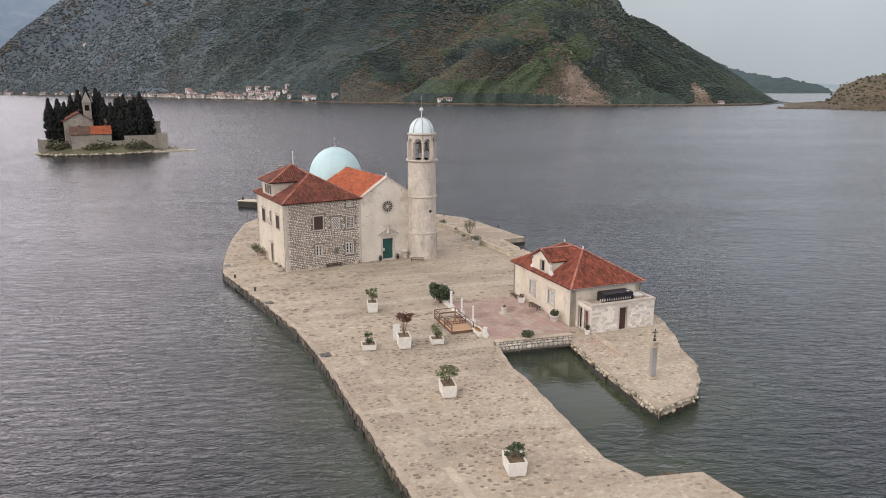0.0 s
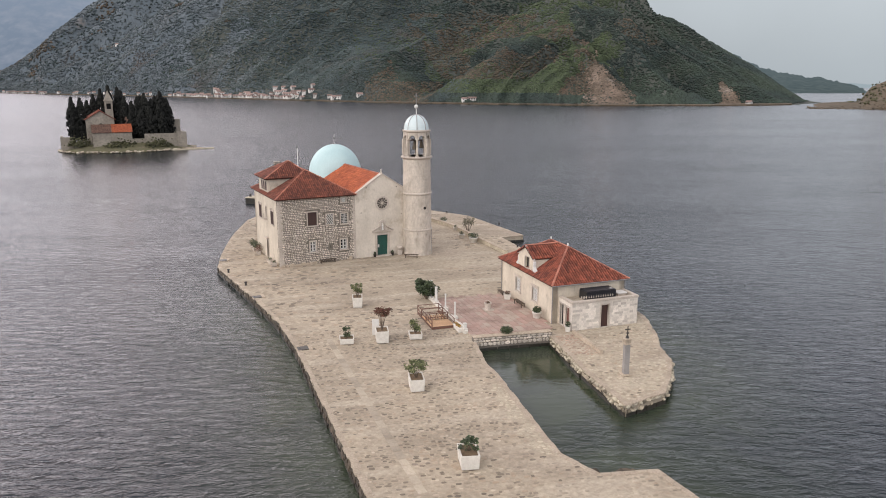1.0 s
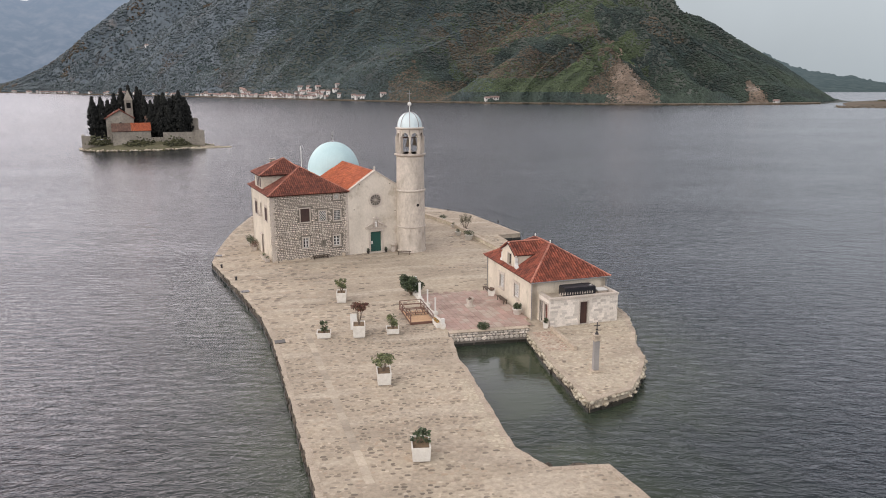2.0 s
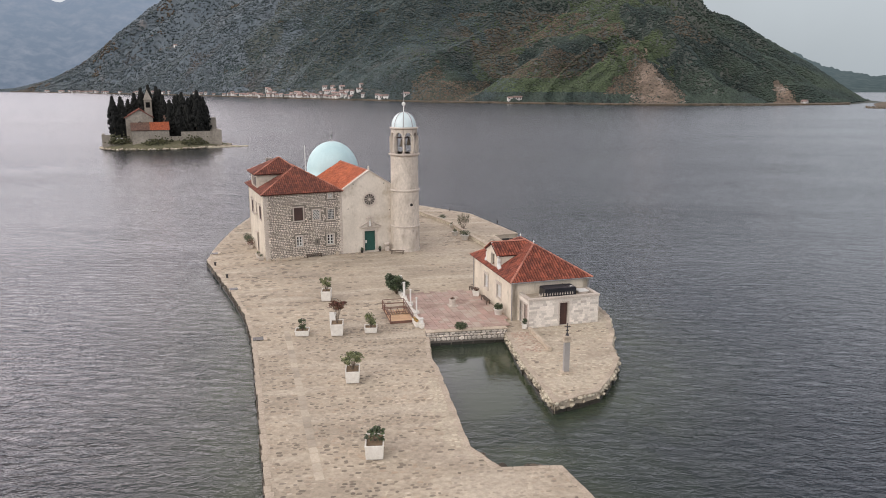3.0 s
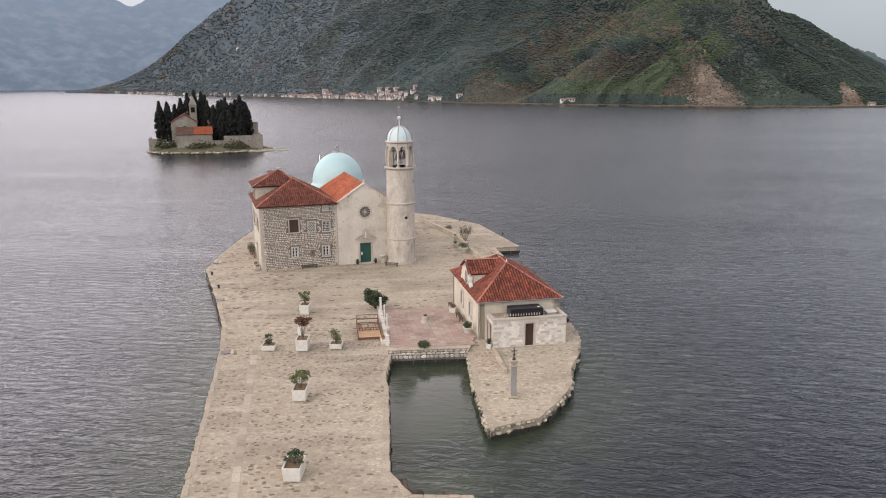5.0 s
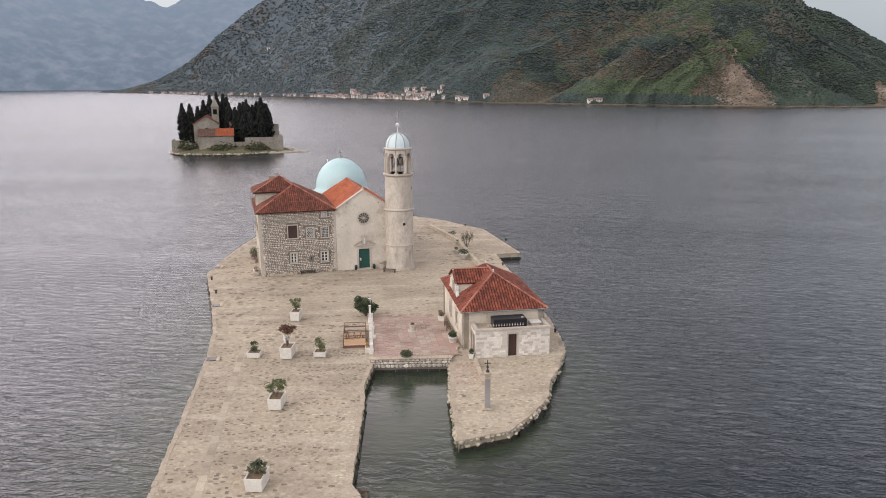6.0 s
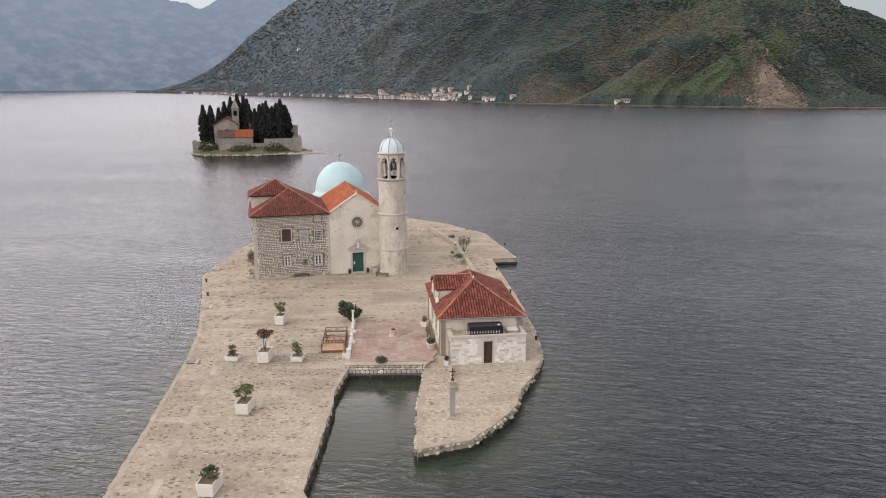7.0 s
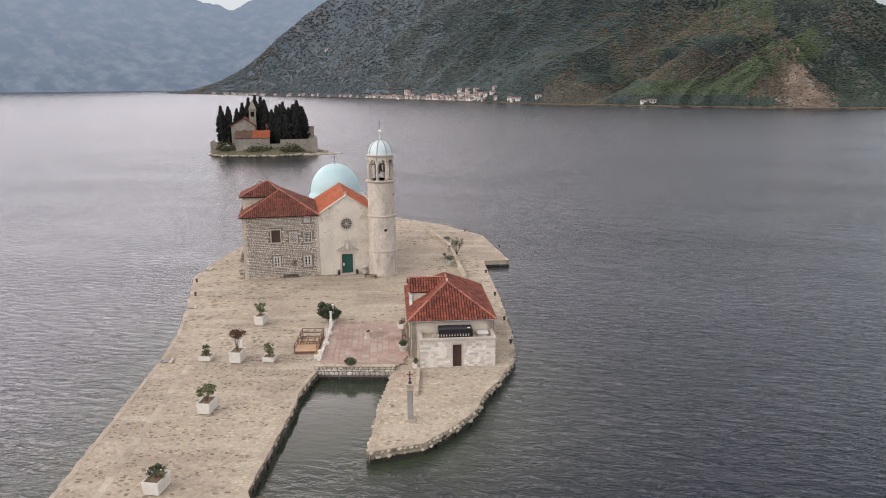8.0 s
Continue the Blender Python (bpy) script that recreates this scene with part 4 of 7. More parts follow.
def stone_house():
    h = thing("stone_house", CHURCH, "two-storey rubble stone house with red hipped roof and pale plastered side", "house")
    W, D, E = 10.2, 12.2, 8.6
    front = [(-6.4, 4.97, -5.2, 6.7, "dark"), (-3.92, 4.95, -3.02, 6.25, "lattice"), (-1.95, 4.88, -1.07, 6.2, "grid"), (-6.2, 1.52, -5.43, 2.88, "casement"),
             (-2.1, 1.46, -1.22, 2.82, "casement"), (-1.82, 7.72, -1.24, 8.3, "grid"), (-3.5, 1.75, -3.38, 2.2, "slot")]
    holes = [q[:4] for q in front]
    part("front_wall", MB().wall(-W, 0, -0.1, E, 0, 0.55, holes), M_MORTAR, h, "mortar between rubble stones")
    grown = [(a - 0.15, b - 0.15, c + 0.15, d + 0.15) for a, b, c, d in holes]
    st = stones_on_wall(MB(), -W + 0.32, -0.25, 0.0, E - 0.1, 0.0, grown, random.Random(3), (0.30, 0.21), 0.05, 0.05)
    part("rubble_facing", st, M_RUBBLE, h, "pale rubble stones in dark mortar", kind="stuff")
    z, k = 0.0, 0
    while z < E - 0.35:
        w = 0.55 if k % 2 else 0.34
        part("quoin", MB().box(-W - 0.012, -0.05, z + 0.01, -W + w, 0.2, z + 0.37), M_TRIM, h, bevel=0.015)
        part("quoin", MB().box(-w * 0.8, -0.04, z + 0.01, -0.01, 0.2, z + 0.37), M_TRIM, h, bevel=0.015)
        z, k = z + 0.38, k + 1
    for a, b, c, d, style in front[:6]:
        framed_window(h, a, b, c, d, style)
    part("slot_backing", MB().box(-3.5, 0.3, 1.75, -3.38, 0.34, 2.2), M_DARK, h)
    # the plastered side, seen from its own face
    side = pose(-W, D, 0, 0, 0, -90)
    lw = [(D - 3.5, 5.05, D - 2.1, 6.75, "shutters"), (D - 9.7, 5.05, D - 8.3, 6.75, "shutters"), (D - 6.15, 5.5, D - 5.6, 6.9, "dark")]
    door = (D - 6.3, 0.0, D - 5.35, 2.5)
    s = part("side_wall", MB().wall(0, D, -0.1, E, 0.0, 0.55, [q[:4] for q in lw] + [door]), M_PLASTER, h, "pale plaster with rain stains", side)
    for a, b, c, d, style in lw:
        w = framed_window(s, a, b, c, d, style)
        if style == "shutters":
            hood = MB()
            for q in range(8):
                t0, t1 = math.pi * q / 8, math.pi * (q + 1) / 8
                xm, r = (a + c) / 2, (c - a) / 2 + 0.12
                hood.tube((xm + r * math.cos(t0), -0.06, d + 0.12 + 0.28 * math.sin(t0)), (xm + r * math.cos(t1), -0.06, d + 0.12 + 0.28 * math.sin(t1)), 0.06, n=5)
            part("hood_mould", hood, M_TRIM, s, "arched stone hood")
    part("side_door", MB().box(door[0], 0.2, 0, door[2], 0.27, door[3]), M_BROWN, s, "dark wooden door")
    part("door_frame", MB().box(door[0] - 0.18, -0.05, 0, door[0], 0.15, 2.68).box(door[2], -0.05, 0, door[2] + 0.18, 0.15, 2.68).box(door[0], -0.05, 2.5, door[2], 0.15, 2.68), M_TRIM, s, bevel=0.012)
    part("door_hood", MB().box(door[0] - 0.3, -0.3, 2.72, door[2] + 0.3, 0.0, 2.84), M_TRIM, s, bevel=0.02)
    bal = MB().box(D - 6.35, -0.45, 5.25, D - 5.4, 0.0, 5.4)
    for q in range(6):
        bal.tube((D - 6.3 + q * 0.17, -0.4, 5.4), (D - 6.3 + q * 0.17, -0.4, 6.05), 0.02, n=4)
    part("small_balcony", bal, M_TRIM, s, "tiny stone bracket balcony")
    part("back_wall", MB().wall(-W, 0, -0.1, E, D - 0.5, D, []), M_PLASTER, h)
    part("right_wall", MB().wall(0, D - 1.0, -0.1, E, 0.0, 0.45, []), M_PLASTER, h, m=pose(-0.02, 0.5, 0, 0, 0, 90))
    part("cornice", MB().box(-W - 0.18, -0.16, E - 0.12, 0.0, 0.1, E + 0.02).box(-W - 0.18, 0.1, E - 0.12, -W + 0.1, D + 0.1, E + 0.02), M_TRIM, h, bevel=0.02)
    # the hipped roof, and the lifted roof over the dormer
    o = 0.38
    a1, b1 = (-5.05, 5.0, 11.55), (-5.05, 7.4, 11.55)
    lf, rf, rb, lb = (-W - o, -o, E), (0.15, -o, E), (0.15, D + o, E), (-W - o, D + o, E)
    roof_part(h, "roof", [[lf, rf, a1], [rf, rb, b1, a1], [rb, lb, b1], [lb, lf, a1, b1]], [(lf, a1), (rf, a1), (a1, b1), (rb, b1), (lb, b1)], M_TILE_OLD, "weathered dark red barrel tiles", 21)
    d = part("dormer", MB().box(-W + 0.004, 4.6, E - 0.4, -5.6, 9.0, 10.68), M_PLASTER, h, "plastered dormer with a row of three windows")
    for q in range(3):
        y0 = 4.9 + q * 1.0
        part("dormer_window", MB().box(-W - 0.03, y0, 9.15, -W + 0.02, y0 + 0.72, 10.3), M_SHUTTER, d, "dark brown window")
        for y1 in (y0 - 0.09, y0 + 0.724):
            part("window_jamb", MB().box(-W - 0.06, y1, 9.05, -W - 0.004, y1 + 0.08, 10.4), M_TRIM, d)
    e, top = 10.72, (-6.7, 6.85, 12.65)
    c1, c2, c3, c4 = (-W - 0.42, 4.15, e), (-W - 0.42, 9.5, e), (-6.5, 4.15, e), (-6.5, 9.5, e)
    a2, b2 = (-5.0, 5.05, 11.32), (-5.0, 8.65, 11.32)
    roof_part(h, "dormer_roof", [[c1, c3, a2, top], [c2, c1, top], [c4, c2, top, b2], [a2, b2, top]], [(c1, top), (c2, top), (a2, top), (b2, top)], M_TILE_OLD, "weathered dark red barrel tiles", 22)
    part("chimney", MB().box(-8.0, 8.6, 10.8, -7.4, 9.2, 12.1).box(-8.15, 8.45, 12.1, -7.25, 9.35, 12.2).box(-8.1, 8.5, 12.34, -7.3, 9.3, 12.42).box(-8.0, 8.6, 12.2, -7.86, 8.74, 12.34).box(-7.54, 9.06, 12.2, -7.4, 9.2, 12.34), M_OLDWALL, h, "stone chimney with slab cap")


def church():
    c = thing("church", CHURCH, "pale stone church with gabled front, rose window and blue dome", "church")
    mid_u, E, A = 3.9, 8.5, 11.0
    door = (3.05, 0.0, 4.6, 2.86)
    f = MB().wall(0.02, 7.8, -0.1, E, 0.0, 0.6, [door])
    f.add([(0.02, 0, E), (7.8, 0, E), (mid_u, 0, A), (0.02, 0.6, E), (7.8, 0.6, E), (mid_u, 0.6, A)], [(0, 1, 2), (5, 4, 3), (1, 4, 5, 2), (0, 2, 5, 3)])
    part("facade", f, M_LIME, c, "weathered pale plastered stone front")
    cop = MB()
    for x0, x1 in ((-0.1, mid_u), (mid_u, 7.9)):
        z0, z1 = (E - 0.04, A + 0.02) if x0 < mid_u - 1 else (A + 0.02, E - 0.04)
        cop.add([(x0, -0.1, z0), (x1, -0.1, z1), (x1, 0.7, z1), (x0, 0.7, z0), (x0, -0.1, z0 + 0.14), (x1, -0.1, z1 + 0.14), (x1, 0.7, z1 + 0.14), (x0, 0.7, z0 + 0.14)],
                [(0, 1, 5, 4), (4, 5, 6, 7), (2, 3, 7, 6), (3, 0, 4, 7), (1, 2, 6, 5), (3, 2, 1, 0)])
    part("gable_coping", cop, M_TRIM, c, "stone gable coping")
    part("gable_finial", MB().lathe([(0.12, A + 0.1), (0.16, A + 0.25), (0.06, A + 0.4), (0.12, A + 0.55), (0.02, A + 0.68)], 10, mid_u, 0.3), M_TRIM, c)
    d = part("door", MB().box(door[0], 0.22, 0.0, door[2], 0.3, door[3]), M_GREEN_DOOR, c, "green double door")
    for k, x in enumerate((door[0] + 0.06, (door[0] + door[2]) / 2 + 0.03)):
        lf = MB()
        wd = (door[2] - door[0]) / 2 - 0.1
        for z0, z1 in ((0.12, 0.9), (1.02, 1.8), (1.92, 2.72)):
            lf.box(x + 0.06, 0.19, z0, x + wd, 0.218, z1)
        part("door_panel", lf, M_GREEN_DOOR, d, bevel=0.012)
    part("handle", MB().tube((3.88, 0.14, 1.2), (3.88, 0.14, 1.45), 0.018).tube((3.88, 0.14, 1.2), (3.88, 0.22, 1.2), 0.014), M_IRON, d, "iron handle")
    part("notice", MB().box(3.2, 0.178, 1.15, 3.42, 0.186, 1.55), M_WHITE, d, "white paper notice")
    part("door_surround", MB().box(door[0] - 0.26, -0.09, 0, door[0], 0.2, 3.05).box(door[2], -0.09, 0, door[2] + 0.26, 0.2, 3.05).box(door[0], -0.09, door[3], door[2], 0.2, 3.05), M_TRIM, c, "carved stone door frame", bevel=0.02)
    part("door_step", MB().box(door[0] - 0.4, -0.45, -0.05, door[2] + 0.4, 0.2, 0.1), M_TRIM, c, bevel=0.02)
    ped = MB().box(2.35, -0.24, 3.32, 5.35, 0.0, 3.46)
    for x0, z0, x1, z1 in ((2.3, 3.46, 3.42, 4.1), (5.4, 3.46, 4.28, 4.1)):
        ped.tube((x0, -0.12, z0), (x1, -0.12, z1), 0.11, n=6)
    part("pediment", ped, M_TRIM, c, "broken stone pediment")
    nic = MB().box(3.45, -0.16, 3.5, 3.62, 0.0, 4.6).box(4.08, -0.16, 3.5, 4.25, 0.0, 4.6).box(3.35, -0.2, 4.6, 4.35, 0.0, 4.7)
    nic.add([(3.35, -0.2, 4.7), (4.35, -0.2, 4.7), (3.85, -0.2, 5.02), (3.35, 0, 4.7), (4.35, 0, 4.7), (3.85, 0, 5.02)], [(0, 1, 2), (1, 4, 5, 2), (0, 2, 5, 3)])
    part("niche", nic, M_TRIM, c, "little niche above the door")
    part("niche_figure", MB().lathe([(0.16, 3.56), (0.13, 3.9), (0.15, 4.1), (0.06, 4.22), (0.09, 4.32), (0.02, 4.44)], 10, 3.85, -0.04), M_WHITE, c)
    # the rose window: a ring, twelve dark lights and their spokes
    ring, rx, rz = MB(), 3.86, 7.18
    for r0, r1, y in ((0.74, 0.98, -0.09), (0.0, 0.17, -0.06)):
        n = 36
        vs = [(rx + r * math.cos(2 * math.pi * i / n), yy, rz + r * math.sin(2 * math.pi * i / n)) for r, yy in ((r1, 0.01), (r1, y), (max(r0, 0.001), y), (max(r0, 0.001), 0.01)) for i in range(n)]
        ring.add(vs, [(k * n + (i + 1) % n, k * n + i, (k + 1) * n + i, (k + 1) * n + (i + 1) % n) for k in range(3) for i in range(n)])
    rose = part("rose_window", ring, M_TRIM, c, "round stone rose window")
    part("dark_light", MB().add([(rx + 0.75 * math.cos(2 * math.pi * i / 36), -0.006, rz + 0.75 * math.sin(2 * math.pi * i / 36)) for i in range(36)], [tuple(range(36))]), M_DARK, rose)
    for i in range(12):
        t = 2 * math.pi * (i + 0.5) / 12
        ux, uz = math.cos(t), math.sin(t)
        sp = MB().tube((rx + 0.15 * ux, -0.035, rz + 0.15 * uz), (rx + 0.76 * ux, -0.035, rz + 0.76 * uz), 0.022, 0.06, n=5)
        part("spoke", sp, M_TRIM, rose)
    for p in ((0.8, 6.0), (6.6, 5.5), (1.6, 9.3), (5.9, 9.2)):
        part("vent_hole", MB().box(p[0], -0.012, p[1], p[0] + 0.12, 0.0, p[1] + 0.12), M_DARK, c)
    part("nave_wall", MB().wall(0.25, 7.55, -0.1, E - 0.02, 0.62, 14.6, []), M_LIME, c)
    part("choir_wall", MB().wall(-0.6, 8.4, -0.1, 8.3, 14.62, 22.0, []), M_LIME, c)
    lo = 0.3
    e0, e1, r0, r1 = (-0.15, lo, E), (-0.15, 14.4, E), (mid_u, lo, A - 0.02), (mid_u, 14.4, A - 0.02)
    g0, g1 = (7.95, lo, E), (7.95, 14.4, E)
    roof_part(c, "nave_roof", [[e1, e0, r0, r1], [g0, g1, r1, r0]], [(r0, r1)], M_TILE_NEW, "bright orange barrel tiles", 23)
    # dome
    prof = [(4.35, 8.3), (4.3, 8.75), (4.08, 9.05)] + [(3.98 * math.cos(t), 9.25 + 4.45 * math.sin(t)) for t in [math.pi / 2 * k / 14 for k in range(14)]] + [(0.05, 13.7)]
    dm = part("dome", MB().lathe(prof, 48, 3.6, 17.9), M_DOME, c, "pale turquoise-blue painted dome", smooth=True)
    part("dome_finial", MB().lathe([(0.25, 13.65), (0.16, 13.85), (0.07, 13.95), (0.07, 14.45), (0.19, 14.6), (0.2, 14.75), (0.03, 14.9)], 12, 3.6, 17.9).tube((3.6, 17.9, 14.8), (3.6, 17.9, 15.25), 0.03).tube((3.42, 17.9, 15.08), (3.78, 17.9, 15.08), 0.03), M_ZINC, dm, "metal finial with small cross")
    for k in range(8):
        t = 2 * math.pi * k / 8 + 0.2
        rb = MB()
        for j in range(7):
            a0, a1 = math.pi / 2 * j / 7, math.pi / 2 * (j + 1) / 7
            q = lambda a: (3.6 + 3.97 * math.cos(a) * math.cos(t), 17.9 + 3.97 * math.cos(a) * math.sin(t), 9.25 + 4.44 * math.sin(a))
            rb.tube(q(a0), q(a1), 0.04, n=4)
        part("dome_seam", rb, M_DOME, dm)


def bell_tower():
    x, y = 8.75, -0.55
    t = thing("bell_tower", CHURCH @ pose(x, y, 0), "round pale stone bell tower with open belfry and ribbed dome", "tower")
    prof, z = [(2.08, -0.1), (2.05, 0.25)], 0.3
    while z < 13.0:
        r = 1.97 - 0.0095 * z
        top = min(z + (0.42, 0.5, 0.46)[int(z * 7) % 3], 13.1)
        prof += [(r - 0.028, z), (r, z + 0.022), (r, top - 0.022), (r - 0.028, top)]
        z = top
    part("shaft", MB().lathe(prof, 40), M_TOWER, t, "stained limestone shaft in shallow courses")
    for z, r in ((3.38, 2.06), (8.32, 2.06)):
        part("string_course", MB().lathe([(r - 0.14, z - 0.1), (r, z - 0.02), (r, z + 0.1), (r - 0.12, z + 0.18)], 40), M_TRIM, t, "projecting ring moulding")
    part("gallery", MB().lathe([(1.84, 12.9), (2.0, 13.05), (2.12, 13.12), (2.12, 13.26), (1.9, 13.3)], 40), M_TRIM, t, "projecting cornice")
    # eight piers with arches
    for k in range(8):
        a = 2 * math.pi * (k + 0.5) / 8
        p = MB().box(-0.13, -0.15, 13.28, 0.13, 0.15, 15.55).box(-0.24, -0.25, 15.5, 0.24, 0.25, 15.64).box(-0.24, -0.25, 13.28, 0.24, 0.25, 13.45)
        p.tube((0.0, -0.24, 13.45), (0.0, -0.24, 15.5), 0.13, n=8)
        part("pier", p, M_TOWER, t, "", pose(1.58 * math.cos(a), 1.58 * math.sin(a), 0, 0, 0, math.degrees(a) + 90), bevel=0.015)
        b = 2 * math.pi * k / 8
        half, n = 0.45, 8
        arch = MB()
        for sx in (-1, 1):
            vs = []
            for j in range(n + 1):
                q = math.pi / 2 * j / n
                vs.append((sx * half * math.cos(q), 15.6 + half * math.sin(q)))
            for j in range(n):
                (x0, z0), (x1, z1) = vs[j], vs[j + 1]
                arch.add([(x0, yy, z0) for yy in (-0.18, 0.18)] + [(x1, yy, z1) for yy in (-0.18, 0.18)] + [(x0, yy, 16.45) for yy in (-0.18, 0.18)] + [(x1, yy, 16.45) for yy in (-0.18, 0.18)],
                         [(0, 2, 6, 4), (5, 7, 3, 1), (0, 1, 3, 2), (4, 6, 7, 5)])
            arch.box(min(sx * half, sx * 0.62), -0.18, 15.6, max(sx * half, sx * 0.62), 0.18, 16.45)
        part("arch", arch, M_TOWER, t, "", pose(1.47 * math.cos(b), 1.47 * math.sin(b), 0, 0, 0, math.degrees(b) + 90))
    part("belfry_floor", MB().lathe([(1.75, 13.2), (1.75, 13.3)], 24), M_TOWER, t)
    part("belfry_cornice", MB().lathe([(1.62, 16.42), (1.78, 16.5), (1.92, 16.58), (1.92, 16.7), (1.7, 16.76)], 40), M_TRIM, t, "projecting cornice")
    dm = part("dome", MB().lathe([(1.66, 16.74)] + [(1.64 * math.cos(q), 16.8 + 1.9 * math.sin(q)) for q in [math.pi / 2 * k / 10 for k in range(10)]] + [(0.06, 18.7)], 32), M_DOME_T, t, "ribbed pale blue dome", smooth=True)
    for k in range(8):
        a = 2 * math.pi * (k + 0.5) / 8
        rib = MB()
        pt = lambda q: (1.66 * math.cos(q) * math.cos(a), 1.66 * math.cos(q) * math.sin(a), 16.8 + 1.92 * math.sin(q))
        for j in range(8):
            rib.tube(pt(math.pi / 2 * j / 8), pt(math.pi / 2 * (j + 1) / 8), 0.055, n=5)
        part("rib", rib, M_ZINC, dm, "grey rib")
    part("ball", MB().lathe([(0.12, 18.66), (0.05, 18.8), (0.05, 19.5)] + [(max(0.02, 0.26 * math.cos(q)), 19.76 + 0.26 * math.sin(q)) for q in [-1.4 + 0.28 * k for k in range(11)]], 16), M_WHITE, t, "white ball finial", smooth=True)
    part("cross", MB().tube((0, 0, 20.0), (0, 0, 21.5), 0.035).tube((-0.3, 0, 21.1), (0.3, 0, 21.1), 0.035), M_ZINC, t, "iron cross")
    part("bell_frame", MB().box(-1.2, -0.06, 15.3, 1.2, 0.06, 15.45).box(-0.06, -1.2, 15.3, 0.06, 1.2, 15.45), M_BROWN, t, "timber bell frame")
    for bx, by, z, r in ((-0.45, -0.5, 14.2, 0.42), (0.5, -0.45, 14.35, 0.36), (0.0, 0.55, 14.3, 0.4)):
        part("bell", MB().lathe([(r, z), (r * 0.85, z + 0.12), (r * 0.62, z + 0.45), (r * 0.5, z + 0.75), (r * 0.2, z + 0.9), (0.06, z + 1.05)], 16, bx, by), M_BRONZE, t, "bronze bell", smooth=True)
    part("slit_window", MB().lathe([(0.2, -0.03), (0.2, 0.03)], 12), M_DARK, t, "", pose(0.25, -1.885, 6.45, 90))
    part("slit_window", MB().lathe([(0.13, -0.03), (0.13, 0.03)], 12), M_DARK, t, "", pose(1.55, -1.06, 11.3, 90, 0, 55))
    part("downpipe", MB().tube((1.6, -1.13, 0.0), (1.6, -1.13, 3.3), 0.04), M_ZINC, t)


stone_house()
church()
bell_tower()


# ---- the house on the pier ----
def pier_house():
    h = thing("pier_house", HOUSE, "low cream stone house with red hipped roof and gabled dormer", "house")
    W, D, E = 8.2, 11.9, 3.85
    side = pose(X0, D, 0, 0, 0, -90)
    wins = [(D - 8.3, 1.2, D - 7.15, 2.68, "lattice"), (D - 4.4, 1.2, D - 3.2, 2.62, "lattice")]
    s = part("side_wall", MB().wall(0, D, -0.1, E, 0, 0.5, [w[:4] for w in wins]), M_PLASTER, h, "cream stone wall", side)
    for w in wins:
        framed_window(s, *w)
        part("window_hood", MB().box(w[0] - 0.25, -0.14, w[3] + 0.2, w[2] + 0.25, 0.0, w[3] + 0.3), M_TRIM, s, bevel=0.015)
    part("front_wall", MB().wall(X0 + 0.01, W, -0.1, E, 0, 0.5, []), M_PLASTER, h)
    part("right_wall", MB().wall(0, D, -0.1, E, 0, 0.5, []), M_PLASTER, h, m=pose(W, 0, 0, 0, 0, 90))
    part("back_wall", MB().wall(X0 + 0.01, W, -0.1, E, D - 0.5, D - 0.004, []), M_PLASTER, h)
    part("eave_moulding", MB().box(X0 - 0.16, -0.14, E - 0.14, W + 0.14, -0.004, E + 0.02).box(X0 - 0.16, 0.0, E - 0.14, X0 - 0.004, D + 0.1, E + 0.02), M_TRIM, h, bevel=0.02)
    o, R = 0.36, 6.45
    a1, b1 = (4.15, 4.3, R), (4.15, 7.9, R)
    lf, rf, rb, lb = (X0 - o, -o, E), (W + o, -o, E), (W + o, D + o, E), (X0 - o, D + o, E)
    roof_part(h, "roof", [[lf, rf, a1], [rf, rb, b1, a1], [rb, lb, b1], [lb, lf, a1, b1]], [(lf, a1), (rf, a1), (a1, b1), (rb, b1), (lb, b1)], M_TILE_HOUSE, "rust-red barrel tiles", 31)
    for p in (a1, b1):
        part("roof_knob", MB().lathe([(0.07, p[2] + 0.05), (0.05, p[2] + 0.2), (0.09, p[2] + 0.28), (0.02, p[2] + 0.38)], 10, p[0], p[1]), M_WHITE, h)
    # gabled dormer with scrolled shoulders, flush with the side wall
    v0, v1, vm, ze, zt = 4.35, 7.75, 6.05, 5.5, 6.4
    dw = (D - 6.2, 4.25, D - 5.3, 5.4)
    dn = MB().wall(D - v1, D - v0, E, ze, 0.0, 0.4, [dw])
    dn.add([(D - v1, 0, ze), (D - v0, 0, ze), (D - vm, 0, zt), (D - v1, 0.4, ze), (D - v0, 0.4, ze), (D - vm, 0.4, zt)], [(0, 1, 2), (5, 4, 3), (1, 4, 5, 2), (0, 2, 5, 3)])
    d = part("dormer", dn, M_PLASTER, h, "plastered dormer gable", side)
    for vv in (v0, v1 - 0.2):
        part("dormer_cheek", MB().box(X0 + 0.42, vv, E + 0.3, 3.4, vv + 0.2, ze), M_PLASTER, h)
    part("dormer_window", MB().box(dw[0], 0.2, dw[1], dw[2], 0.25, dw[3]), M_GLASS, d, "dark window")
    part("dormer_window_frame", MB().box(dw[0] - 0.12, -0.05, dw[1] - 0.12, dw[0], 0.1, dw[3] + 0.12).box(dw[2], -0.05, dw[1] - 0.12, dw[2] + 0.12, 0.1, dw[3] + 0.12).box(dw[0], -0.05, dw[3], dw[2], 0.1, dw[3] + 0.12).box(dw[0], -0.05, dw[1] - 0.12, dw[2], 0.1, dw[1]), M_TRIM, d, bevel=0.01)
    ver = MB()
    for x in (D - v1 - 0.25, D - v0 + 0.25):
        zz = ze - 0.1
        ver.tube((x, -0.02, zz), (D - vm, -0.02, zt + 0.08), 0.1, n=6)
    part("verge", ver, M_WHITE, d, "white verge moulding")
